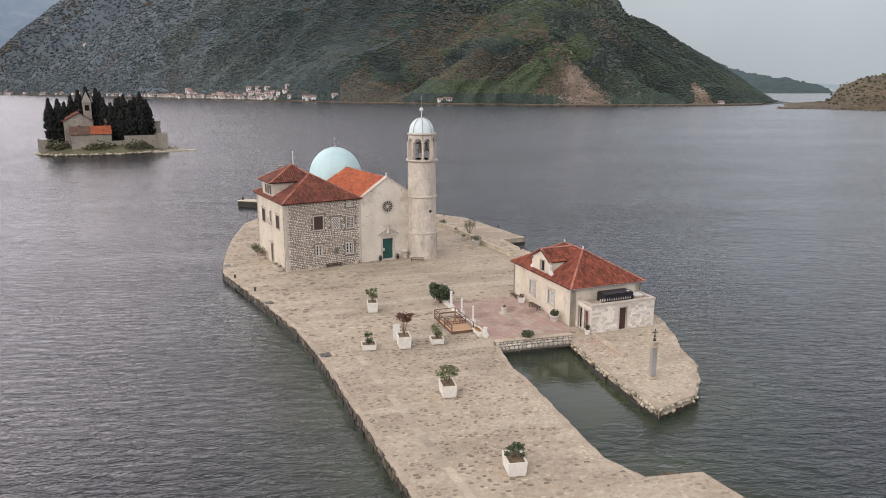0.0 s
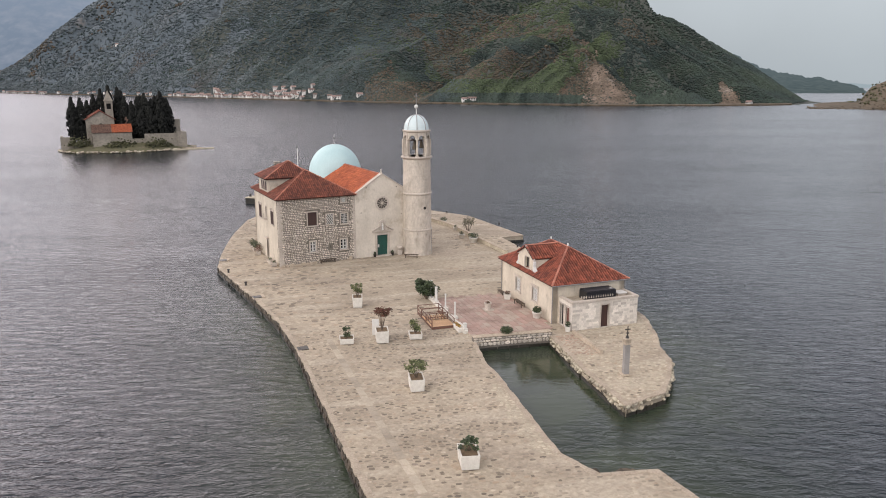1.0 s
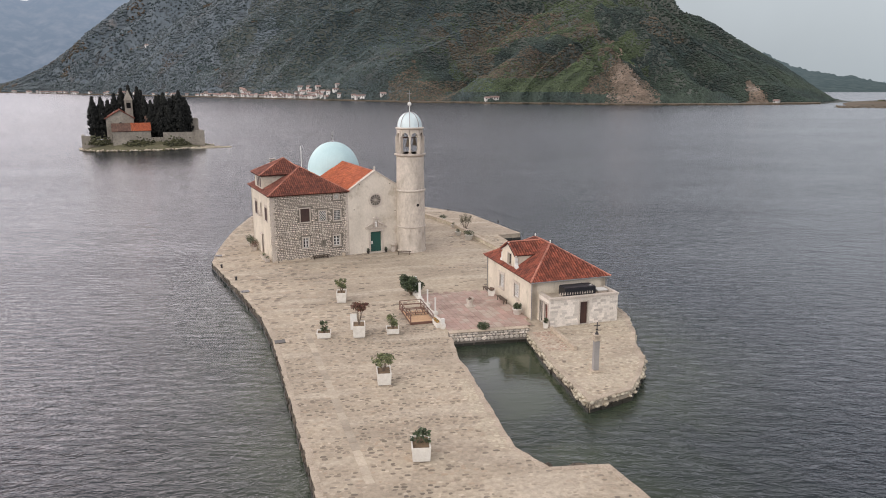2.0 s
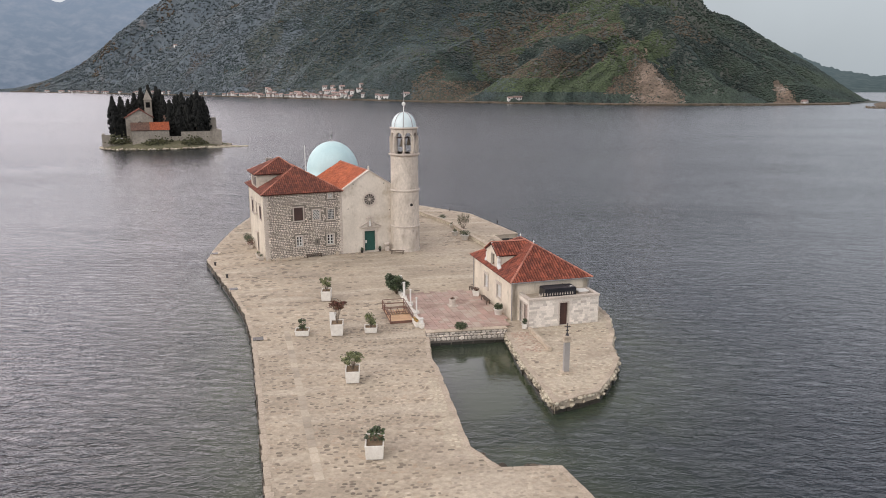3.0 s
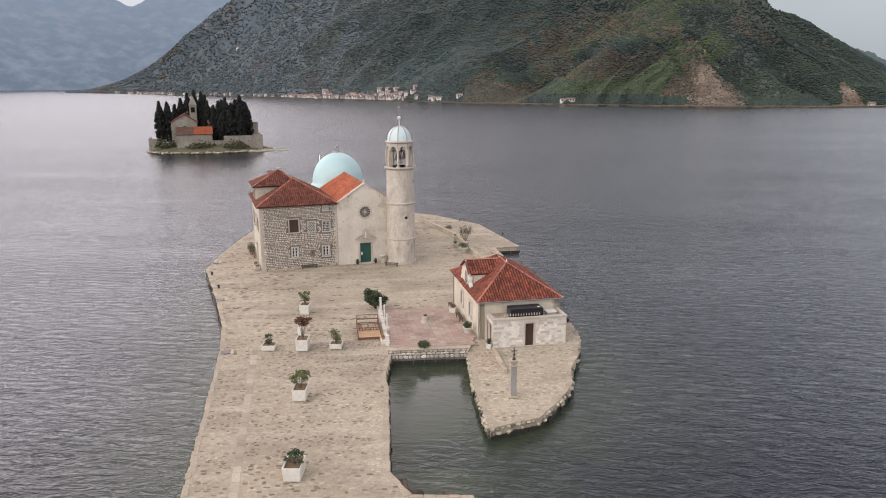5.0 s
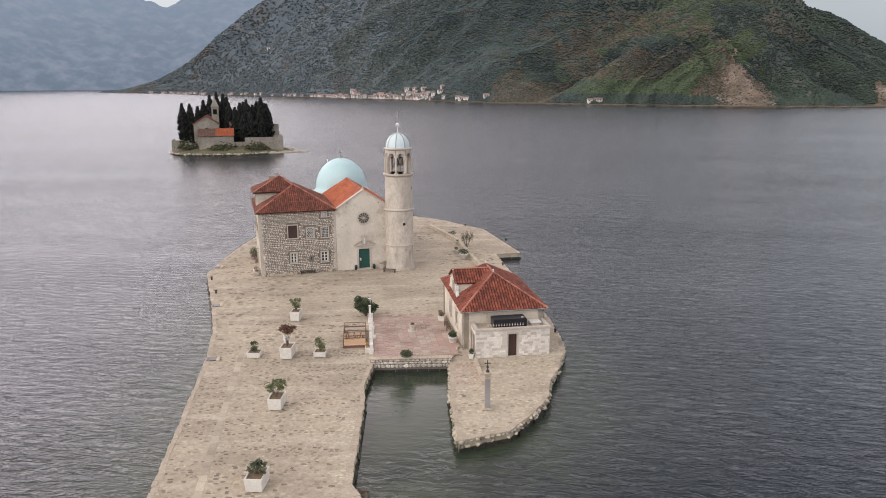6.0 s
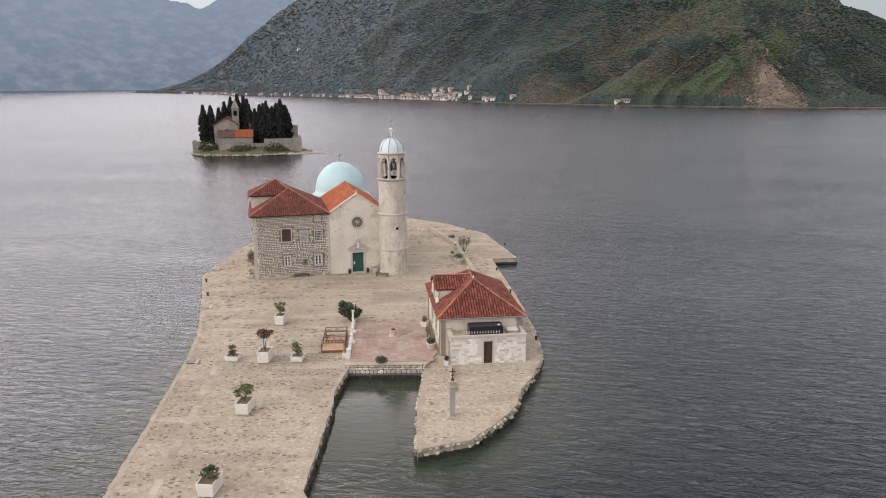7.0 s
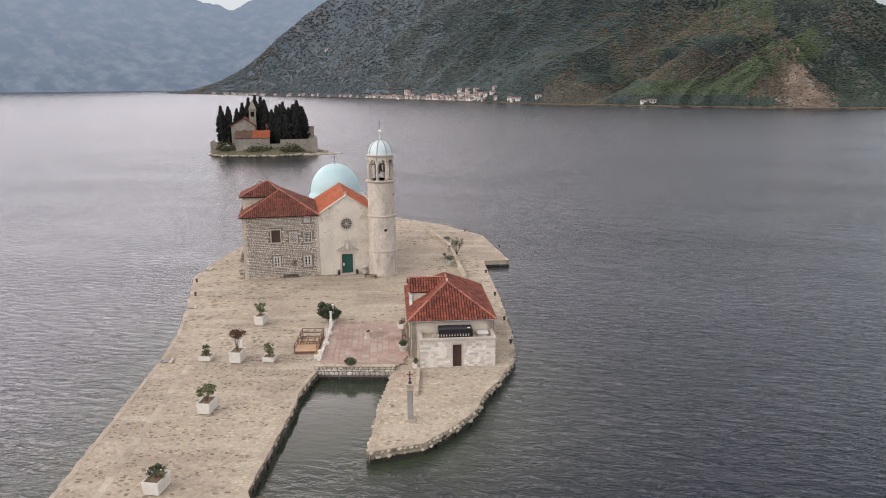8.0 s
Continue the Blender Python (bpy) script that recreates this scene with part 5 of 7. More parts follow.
    for x, sg in ((D - v1, -1), (D - v0, 1)):
        sc = MB()
        pts = [(0.0, 5.2), (0.12, 5.1), (0.14, 4.9), (0.1, 4.7), (0.2, 4.5), (0.42, 4.35), (0.5, 4.18), (0.42, 3.98), (0.0, 3.9)]
        k = len(pts)
        vs = [(x + sg * a, yy, z) for yy in (-0.05, 0.25) for a, z in pts]
        sc.add(vs, [tuple(range(k)), tuple(range(k, 2 * k))[::-1]] + [(i, (i + 1) % k, k + (i + 1) % k, k + i) for i in range(k)])
        part("scroll", sc, M_WHITE, d, "white scrolled shoulder")
    f0, f1, g0, g1 = (X0 - 0.15, v0 - 0.2, ze - 0.02), (2.9, v0 - 0.2, ze - 0.02), (X0 - 0.15, v1 + 0.2, ze - 0.02), (2.9, v1 + 0.2, ze - 0.02)
    r0, r1 = (X0 - 0.15, vm, zt + 0.1), (4.1, vm, zt + 0.1)
    roof_part(h, "dormer_roof", [[f0, f1, r1, r0], [g1, g0, r0, r1]], [(r0, r1)], M_TILE_HOUSE, "rust-red barrel tiles", 32)
    for x, y in ((X0 - 0.09, -0.02), (X0 - 0.09, D - 0.1), (W + 0.08, -0.06)):
        part("downpipe", MB().tube((x, y, 0), (x, y, E), 0.055, n=8), M_ZINC, h, "grey downpipe")
    gut = MB().tube((X0 - o, -o - 0.03, E - 0.03), (W + o, -o - 0.03, E - 0.03), 0.07, n=6)
    part("gutter", gut, M_ZINC, h, "grey gutter")


def annex():
    a = thing("annex", HOUSE, "flat-roofed whitish stone annex with roof terrace", "annex")
    x0, x1, y0, H = 1.0, 8.15, -2.55, 2.62
    door = (4.12, 0.0, 4.95, 2.22)
    fw = part("front_wall", MB().wall(x0, x1, -0.1, H, y0, y0 + 0.4, [door]), M_ASHLAR, a, "patchy white ashlar wall")
    rng = random.Random(8)
    z = 0.02
    blocks = []
    while z < H - 0.2:
        hgt = rng.choice((0.2, 0.23, 0.26))
        hgt = min(hgt, H - z - 0.02)
        x = x0 + 0.02
        while x < x1 - 0.15:
            w = min(rng.uniform(0.25, 0.6), x1 - 0.02 - x)
            if not (x < door[2] + 0.14 and x + w > door[0] - 0.14 and z < door[3] + 0.14):
                blocks.append((x, z, w, hgt))
            x += w
        z += hgt
    unit = MB().add([(0.01, 0, 0.02), (0.99, 0, 0.02), (0.99, 0, 0.98), (0.01, 0, 0.98), (0.03, -1, 0.05), (0.97, -1, 0.05), (0.97, -1, 0.95), (0.03, -1, 0.95)],
                    [(4, 5, 6, 7), (0, 1, 5, 4), (1, 2, 6, 5), (2, 3, 7, 6), (3, 0, 4, 7)]).mesh("block", M_ASHLAR)
    for x, z, w, hgt in blocks:
        b = part("block", unit, None, fw, "", Matrix.LocRotScale((x, y0, z), None, (w, rng.uniform(0.008, 0.02), hgt)))
    sw = part("left_wall", MB().wall(0, -y0 - 0.42, -0.1, H, 0, 0.4, [(0.28, 0, 0.95, 2.1), (1.35, 0, 2.0, 2.05)]), M_ASHLAR, a, "", pose(x0, 0, 0, 0, 0, -90))
    part("door", MB().box(0.28, 0.2, 0, 0.95, 0.26, 2.1), M_DARK, sw, "dark doorway")
    part("door", MB().box(1.35, 0.15, 0, 2.0, 0.21, 2.05), M_REDDOOR, sw, "reddish wooden door")
    for q in (0.28, 1.35):
        part("door_frame", MB().box(q - 0.12, -0.05, 0, q, 0.1, 2.25).box(q + 0.67, -0.05, 0, q + 0.79, 0.1, 2.25).box(q, -0.05, 2.12, q + 0.67, 0.1, 2.25), M_TRIM, sw, bevel=0.01)
    part("right_wall", MB().wall(0, -y0, -0.1, H, 0, 0.4, []), M_ASHLAR, a, "", pose(x1, y0 + 0.42, 0, 0, 0, 90))
    part("roof_slab", MB().box(x0 + 0.05, y0 + 0.05, H - 0.2, x1 - 0.05, -0.01, H - 0.06), M_JOINT, a)
    part("parapet", MB().box(x0 - 0.08, y0 - 0.08, H, x1 + 0.08, y0 + 0.32, H + 0.2).box(x0 - 0.08, y0 + 0.32, H, x0 + 0.3, -0.02, H + 0.2).box(x1 - 0.3, y0 + 0.32, H, x1 + 0.08, -0.02, H + 0.2), M_TRIM, a, "stone parapet coping", bevel=0.03)
    part("front_door", MB().box(door[0], y0 + 0.18, 0, door[2], y0 + 0.24, door[3]), M_BROWN, a, "dark red-brown door")
    part("front_door_frame", MB().box(door[0] - 0.13, y0 - 0.05, 0, door[0], y0 + 0.15, door[3] + 0.15).box(door[2], y0 - 0.05, 0, door[2] + 0.13, y0 + 0.15, door[3] + 0.15).box(door[0], y0 - 0.05, door[3], door[2], y0 + 0.15, door[3] + 0.15), M_TRIM, a, bevel=0.012)
    bal = MB()
    for k in range(14):
        x = 2.3 + k * 0.26
        bal.lathe([(0.05, H + 0.2), (0.08, H + 0.28), (0.045, H + 0.4), (0.06, H + 0.46)], 8, x, y0 + 0.62)
    part("baluster_row", bal, M_TRIM, a, "little pale stone balusters")
    t = thing("covered_tub", HOUSE @ pose(4.45, -1.25, H - 0.06), "black vinyl cover over a boxy tub on the roof terrace", "tub")
    part("cover", MB().box(-1.62, -0.72, 0, 1.62, 0.72, 0.92), M_BLACK, t, "", bevel=0.06)
    part("strap", MB().box(0.75, -0.73, 0.89, 0.85, 0.73, 0.93), M_IRON, t)
    part("label_patch", MB().box(1.15, -0.35, 0.915, 1.4, -0.12, 0.93), M_WHITE, t, "small white patch")
    s = thing("sun_bed", HOUSE @ pose(7.1, -1.0, H - 0.06), "low white slab bench on the roof terrace", "bench")
    part("slab", MB().box(-0.55, -0.5, 0.22, 0.55, 0.5, 0.32), M_WHITE, s, "", bevel=0.02)
    part("support", MB().box(-0.45, -0.4, 0, 0.45, 0.4, 0.22), M_TRIM, s)


pier_house()
annex()


# ---- small things on the islet ----
def planter(m, w, d, hgt, label, taper=0.9):
    p = thing("planter", m, label, "planter", "planters on the quay")
    t = 0.09
    b = MB()
    k = taper
    outer = [(-w / 2, -d / 2), (w / 2, -d / 2), (w / 2, d / 2), (-w / 2, d / 2)]
    inner = [(x * (1 - 2 * t / w), y * (1 - 2 * t / d)) for x, y in outer]
    vs = [(x * k, y * k, 0.05) for x, y in outer] + [(x, y, hgt) for x, y in outer] + [(x, y, hgt) for x, y in inner] + [(x, y, hgt - 0.16) for x, y in inner]
    b.add(vs, [(3, 2, 1, 0)] + [(i, (i + 1) % 4, 4 + (i + 1) % 4, 4 + i) for i in range(4)] + [(4 + i, 4 + (i + 1) % 4, 8 + (i + 1) % 4, 8 + i) for i in range(4)] + [(8 + i, 8 + (i + 1) % 4, 12 + (i + 1) % 4, 12 + i) for i in range(4)])
    part("box", b, M_PLANTER, p, "white cast-stone box", bevel=0.015)
    part("soil", MB().add([(x, y, hgt - 0.1) for x, y in inner], [(0, 1, 2, 3)]), M_SOIL, p, "dark soil")
    for sx in (-1, 1):
        part("foot", MB().box(sx * w * 0.32 - 0.08, -d * 0.36, 0, sx * w * 0.32 + 0.08, d * 0.36, 0.06), M_PLANTER, p)
    return p


def shrub(m, crown, radii, count, leaf, material, label, category="shrub", stems=9, seed=1, group="shrubs in planters"):
    rng = random.Random(seed)
    s = thing("shrub", m, label, category, group)
    st = MB()
    tips = []
    for k in range(stems):
        a = 2 * math.pi * k / stems + rng.uniform(-0.4, 0.4)
        f = rng.uniform(0.3, 0.85)
        tip = (radii[0] * f * math.cos(a), radii[1] * f * math.sin(a), crown + rng.uniform(-0.7, 0.75) * radii[2])
        mid_p = (tip[0] * 0.45, tip[1] * 0.45, tip[2] * 0.55)
        st.tube((0.03 * math.cos(a), 0.03 * math.sin(a), -0.08), mid_p, 0.028, 0.02, 5).tube(mid_p, tip, 0.02, 0.008, 5)
        tips.append(tip)
    part("stems", st, M_STEM, s, kind="stuff")
    lv = leaves(MB(), (0, 0, crown), radii, count // 6, leaf, rng)
    for x, y, z in tips:
        leaves(lv, (x, y, z), (radii[0] * 0.34, radii[1] * 0.34, radii[2] * 0.42), int(count * 0.8) // stems, leaf, rng, 0.1)
    part("foliage", lv, material, s, kind="stuff")
    return s


def plant_row():
    """Planter, then its shrub, set down on the paving one by one."""
    rows = [
        ((1.75, 39.75), 14, 1.18, 1.75, 0.98, 0.5, (0.62, 0.5, 0.42), 190, 0.10, M_LEAF, "white square planter with a low dark shrub", "low dark green shrub in a planter"),
        ((-3.15, 50.65), 16, 1.12, 1.7, 1.0, 0.95, (0.95, 0.9, 0.38), 620, 0.09, M_LEAF_PALE, "white tapered planter with a spreading shrub", "spreading yellow-green variegated shrub in a planter"),
        ((-7.85, 60.7), 16, 1.16, 1.65, 1.15, 1.75, (0.95, 0.85, 0.42), 560, 0.09, M_LEAF_RED, "tall white planter with a red-leaved shrub", "leggy shrub with reddish-brown leaves in a planter"),
        ((-12.5, 70.85), 14, 1.04, 1.55, 1.1, 0.95, (0.62, 0.6, 0.55), 480, 0.085, M_LEAF_PALE, "white planter with an upright green shrub", "upright green shrub with yellow tips in a planter"),
        ((-10.9, 59.85), 16, 1.3, 1.2, 0.55, 0.65, (0.45, 0.42, 0.5), 190, 0.085, M_LEAF, "low white planter with a small dark shrub", "small dark shrub in a low planter"),
        ((-4.98, 61.85), 16, 1.2, 1.2, 0.55, 0.85, (0.5, 0.48, 0.6), 420, 0.085, M_LEAF_PALE, "low white planter with a pale green shrub", "pale green upright shrub in a low planter"),
    ]
    for k, ((x, y), turn, w, d, hgt, crown, radii, n, leaf, material, la, lb) in enumerate(rows):
        planter(pose(x, y, 0, 0, 0, turn), w, d, hgt, la)
        shrub(pose(x, y, hgt - 0.1), crown, radii, n, leaf * 1.35, material, lb, seed=40 + k)
    b = thing("white_board", pose(-8.75, 62.2, 0, 0, 0, 14), "upright white board behind a planter", "board")
    part("panel", MB().box(-0.32, -0.05, 0.0, 0.32, 0.05, 1.55), M_WHITE, b, bevel=0.02)
    # the big evergreen by the gate
    rng = random.Random(77)
    s = thing("evergreen_bush", pose(-5.75, 74.3, 0), "large dense evergreen bush beside the terrace gate", "bush")
    st = MB()
    lv = MB()
    for k in range(16):
        a, out_ = 2.4 * k, rng.uniform(0.25, 1.25)
        tip = (out_ * math.cos(a), out_ * math.sin(a), rng.uniform(0.7, 2.75 - 0.7 * out_))
        st.tube((0, 0, -0.03), tip, 0.05, 0.015, 5)
        leaves(lv, tip, (0.5, 0.5, 0.42), 210, 0.12, rng, 0.1)
    leaves(lv, (0, 0, 1.2), (1.1, 1.1, 0.95), 420, 0.12, rng)
    part("stems", st, M_STEM, s, kind="stuff")
    part("foliage", lv, M_LEAF, s, kind="stuff")


def pot(m, r, hgt, label, leaf_mat, count, radii, material=None, seed=3, square=False):
    p = thing("plant_pot", m, label, "pot", "plant pots")
    n = 4 if square else 18
    part("vessel", MB().lathe([(r * 0.75, 0), (r * 0.8, 0.03), (r, hgt * 0.85), (r * 1.08, hgt * 0.87), (r * 1.08, hgt), (r * 0.9, hgt), (r * 0.86, hgt * 0.8), (0.01, hgt * 0.8)], n, turn=math.pi / 4 if square else 0), material or M_PLANTER, p, smooth=not square)
    lv = leaves(MB(), (0, 0, hgt + radii[2] * 0.7), radii, count, 0.075, random.Random(seed), 0.2)
    part("foliage", lv, leaf_mat, p, "leafy plant", kind="stuff")
    return p


def bench(m, w, label):
    b = thing("bench", m, label, "bench", "benches")
    for k in range(3):
        part("seat_slat", MB().box(-w / 2, -0.2 + k * 0.14, 0.42, w / 2, -0.2 + k * 0.14 + 0.11, 0.47), M_BENCH, b)
    for sx in (-1, 1):
        for y in (-0.17, 0.16):
            part("leg", MB().box(sx * (w / 2 - 0.18) - 0.035, y - 0.035, 0, sx * (w / 2 - 0.18) + 0.035, y + 0.035, 0.42), M_BENCH, b)
    part("stretcher", MB().box(-w / 2 + 0.2, -0.03, 0.2, w / 2 - 0.2, 0.02, 0.26), M_BENCH, b)
    return b


def church_yard():
    at = lambda u, v, turn=0: CHURCH @ pose(u, v, 0, 0, 0, turn)
    bench(at(6.7, -3.0, -30), 1.9, "dark wooden bench by the tower foot")
    bench(at(-4.05, -0.45), 2.2, "dark wooden bench against the rubble wall")
    u = thing("stone_urn", at(6.05, -0.6), "weathered stone font on a pedestal by the church wall", "urn")
    part("pedestal", MB().box(-0.25, -0.25, 0, 0.25, 0.25, 0.7), M_TRIM, u, bevel=0.03)
    part("bowl", MB().lathe([(0.2, 0.7), (0.42, 0.95), (0.46, 1.15), (0.4, 1.16), (0.3, 1.0), (0.02, 0.98)], 18), M_TRIM, u, smooth=True)
    pot(at(2.55, -0.35), 0.2, 0.35, "small dark pot beside the church door", M_LEAF, 90, (0.2, 0.2, 0.22), M_IRON, 4)
    pot(at(5.1, -0.35), 0.2, 0.35, "small dark pot beside the church door", M_LEAF, 90, (0.2, 0.2, 0.22), M_IRON, 5)
    rng = random.Random(9)
    for k in range(9):
        w, d, hgt = rng.uniform(0.3, 0.75), rng.uniform(0.25, 0.4), rng.uniform(0.2, 0.5)
        s = thing("stone_fragment", at(-9.9 + k * 0.52, -0.42 + rng.uniform(-0.08, 0.05), rng.uniform(-20, 20)), "loose carved stone block lying along the wall", "stone", "loose stones by the wall")
        part("block", MB().add([(x * w / 2 * rng.uniform(0.8, 1), y * d / 2 * rng.uniform(0.8, 1), z * hgt * rng.uniform(0.85, 1)) for z in (0, 1) for x, y in ((-1, -1), (1, -1), (1, 1), (-1, 1))],
                               [(3, 2, 1, 0), (4, 5, 6, 7), (0, 1, 5, 4), (1, 2, 6, 5), (2, 3, 7, 6), (3, 0, 4, 7)]), M_EDGE, s, bevel=0.03)
    g = thing("stone_quern", at(-0.85, -0.3), "round stone with a hollow standing by the wall", "stone", "loose stones by the wall")
    part("ring", MB().lathe([(0.22, 0), (0.25, 0.1), (0.25, 0.38), (0.2, 0.42), (0.1, 0.36), (0.02, 0.35)], 14), M_EDGE, g)
    # tubs and plants along the plastered side
    for k, (v, hh, lf) in enumerate(((0.9, 0.45, M_LEAF), (2.0, 0.55, M_LEAF), (3.2, 0.4, M_LEAF_PALE), (8.3, 0.5, M_LEAF_RED), (9.6, 0.6, M_LEAF), (11.0, 0.5, M_LEAF), (12.6, 0.5, M_LEAF))):
        pot(at(-10.75 - 0.1 * (k % 2), v, 20 * k), 0.42, hh, "square stone tub by the plastered wall", lf, 30 if k < 3 else 240, (0.3, 0.3, 0.2) if k < 3 else (0.6, 0.6, 0.55), M_TRIM, 60 + k, True)


def terrace(ground):
    t = part("terrace", MB().prism(TERRACE, -0.02, 0.14), M_JOINT)
    tagged(t, "raised terrace paved with worn red slabs", "terrace", kind="structure")
    rng = random.Random(14)
    unit = MB().add([(-0.5, -0.5, 0), (0.5, -0.5, 0), (0.5, 0.5, 0), (-0.5, 0.5, 0), (-0.485, -0.48, 1), (0.485, -0.48, 1), (0.485, 0.48, 1), (-0.485, 0.48, 1)],
                    [(4, 5, 6, 7), (0, 1, 5, 4), (1, 2, 6, 5), (2, 3, 7, 6), (3, 0, 4, 7)]).mesh("slab", M_RED)
    ang = 26.5
    ca, sa = math.cos(radians(ang)), math.sin(radians(ang))
    across = -9.0
    while across < 1.5:
        wide_ = rng.choice((0.5, 0.6, 0.75))
        along = -4.0 - rng.random()
        while along < 13:
            k = rng.choice((0.45, 0.6, 0.75, 0.95))
            cx, cy = across + wide_ / 2, along + k / 2
            wx, wy = 7.3 + ca * cx - sa * cy, 67.3 + sa * cx + ca * cy
            if inside(TERRACE, wx, wy):
                m = Matrix.LocRotScale((wx, wy, 0.12), Euler((radians(rng.uniform(-0.5, 0.5)), radians(rng.uniform(-0.5, 0.5)), radians(ang))), (wide_ - 0.04, k - 0.04, 0.05 + rng.uniform(0, 0.012)))
                part("slab", unit, None, t, "", m)
            along += k
        across += wide_
    # the rubble wall above the basin
    a, b = Vector((0.35, 61.42)), Vector((7.45, 64.06))
    ln = (b - a).length
    w = thing("basin_wall", pose(a.x, a.y, 0, 0, 0, math.degrees(math.atan2(b.y - a.y, b.x - a.x))), "low rubble stone wall along the head of the boat basin", "wall")
    part("core", MB().box(0, -0.06, -0.75, ln, 0.45, 0.36), M_MORTAR, w)
    part("rubble_facing", stones_on_wall(MB(), 0.02, ln - 0.02, -0.5, 0.34, -0.06, [], random.Random(15), (0.42, 0.3), 0.09, 0.03), M_RUBBLE, w, "pale rubble stones", kind="stuff")
    x = 0.0
    while x < ln - 0.2:
        k = min(random.Random(int(x * 100)).uniform(0.6, 1.0), ln - x)
        part("coping_slab", MB().box(x + 0.01, -0.16, 0.36, x + k - 0.01, 0.5, 0.45), M_EDGE, w, bevel=0.02)
        x += k
    s = thing("round_bush", pose(3.3, 63.0, 0.42), "round green bush growing on the basin wall", "bush")
    part("foliage", leaves(MB(), (0, 0, 0.28), (0.62, 0.5, 0.4), 700, 0.07, random.Random(16), 0.2), M_LEAF, s, kind="stuff")
    part("stem", MB().tube((0, 0, -0.02), (0, 0, 0.3), 0.05), M_STEM, s)
    # white posts and the kerb along the terrace edge
    p0, p1 = Vector((-0.45, 63.5)), Vector((-5.35, 74.4))
    for x, y, w_, top, label_ in ((-5.2, 74.2, 0.12, 1.95, "stout white painted gate post on a stone foot"), (-4.4, 72.4, 0.11, 1.75, "stout white painted gate post on a stone foot"),
                                  (-3.15, 70.1, 0.065, 1.7, "slim white pole on a stone foot"), (-1.9, 67.4, 0.065, 1.7, "slim white pole on a stone foot"), (-0.62, 63.9, 0.15, 0.75, "short white stone post at the kerb's end")):
        p = thing("gate_post", pose(x, y, 0.1, 0, 0, 25), label_, "post", "posts along the terrace")
        part("post", MB().box(-w_, -w_, 0.3, w_, w_, top).box(-w_ - 0.03, -w_ - 0.03, top, w_ + 0.03, w_ + 0.03, top + 0.07), M_WHITE, p, bevel=0.015)
        part("foot", MB().box(-0.24, -0.24, -0.1, 0.24, 0.24, 0.34), M_PLANTER, p, bevel=0.02)
    kerb = thing("terrace_kerb", pose(p0.x, p0.y, 0, 0, 0, math.degrees(math.atan2(p1.y - p0.y, p1.x - p0.x))), "white stone kerb along the terrace edge", "kerb")
    ln = (p1 - p0).length
    for k in range(10):
        part("kerb_stone", MB().box(k * ln / 10 + 0.01, -0.2, 0.0, (k + 1) * ln / 10 - 0.01, 0.14, (0.3, 0.42)[k % 2]), M_PLANTER, kerb, bevel=0.02)
    f = thing("flower_trough", pose(-1.35, 64.6, 0.0, 0, 0, 114), "pale stone trough with orange flowers", "planter")
    part("trough", MB().box(-0.9, -0.2, 0, 0.9, 0.2, 0.4), M_PLANTER, f, bevel=0.02)
    part("flowers", leaves(MB(), (0, 0, 0.5), (0.85, 0.22, 0.16), 240, 0.06, random.Random(18), 0.1), M_LEAF_FLOWER, f, kind="stuff")
    # the well
    w = thing("wellhead", pose(1.15, 70.6, 0.17, 0, 0, 26) @ Matrix.Scale(0.78, 4), "carved pale stone wellhead with a plant in it", "well")
    part("step", MB().box(-0.62, -0.62, 0, 0.62, 0.62, 0.14), M_TRIM, w, bevel=0.02)
    part("drum", MB().lathe([(0.46, 0.14), (0.42, 0.3), (0.44, 0.75), (0.52, 0.82), (0.52, 0.98), (0.4, 0.98), (0.38, 0.8), (0.02, 0.8)], 8, turn=math.pi / 8), M_TRIM, w, "eight-sided drum")
    part("foliage", leaves(MB(), (0, 0, 1.02), (0.28, 0.28, 0.2), 160, 0.06, random.Random(19), 0.1), M_LEAF_RED, w, kind="stuff")


def timber_landing():
    """The boarded platform with rails at the terrace edge."""
    m = pose(-2.75, 64.75, 0, 0, 0, 24)
    d = thing("timber_platform", m, "orange timber platform with rusty brown handrails beside the terrace", "platform")
    for k in range(6):
        part("board", MB().box(-1.1, 0.05 + k * 0.33, 0.2, 1.1, 0.36 + k * 0.33, 0.25), M_DECK, d)
    for k in range(8):
        part("slat", MB().box(-1.1 + k * 0.285, 2.25, 0.2, -0.95 + k * 0.285, 3.6, 0.26), M_DECK, d)
    part("deck_edge", MB().box(-1.15, -0.02, 0, 1.15, 0.04, 0.24), M_RAIL, d)
    part("bearer", MB().box(-1.12, 0.05, 0.0, -1.0, 5.1, 0.2).box(1.0, 0.05, 0.0, 1.12, 5.1, 0.2), M_RAIL, d)
    for y in (0.05, 2.1, 3.7, 5.1):
        for x in (-1.1, 1.1):
            part("rail_post", MB().box(x - 0.04, y - 0.04, 0, x + 0.04, y + 0.04, 0.92), M_RAIL, d)
    for y in (2.1, 3.7, 5.1):
        for z in (0.5, 0.9):
            part("cross_rail", MB().box(-1.1, y - 0.03, z - 0.03, 1.1, y + 0.03, z + 0.03), M_RAIL, d)
    for x in (-1.1, 1.1):
        for z in (0.5, 0.9):
            part("side_rail", MB().box(x - 0.03, 0.05, z - 0.03, x + 0.03, 5.1, z + 0.03), M_RAIL, d)
    for k in range(6):
        x = -0.9 + k * 0.34
        part("brace", MB().tube((x, 2.1, 0.22), (x + (0.16, -0.16)[k % 2], 2.1, 0.9), 0.028, n=4), M_RAIL, d)


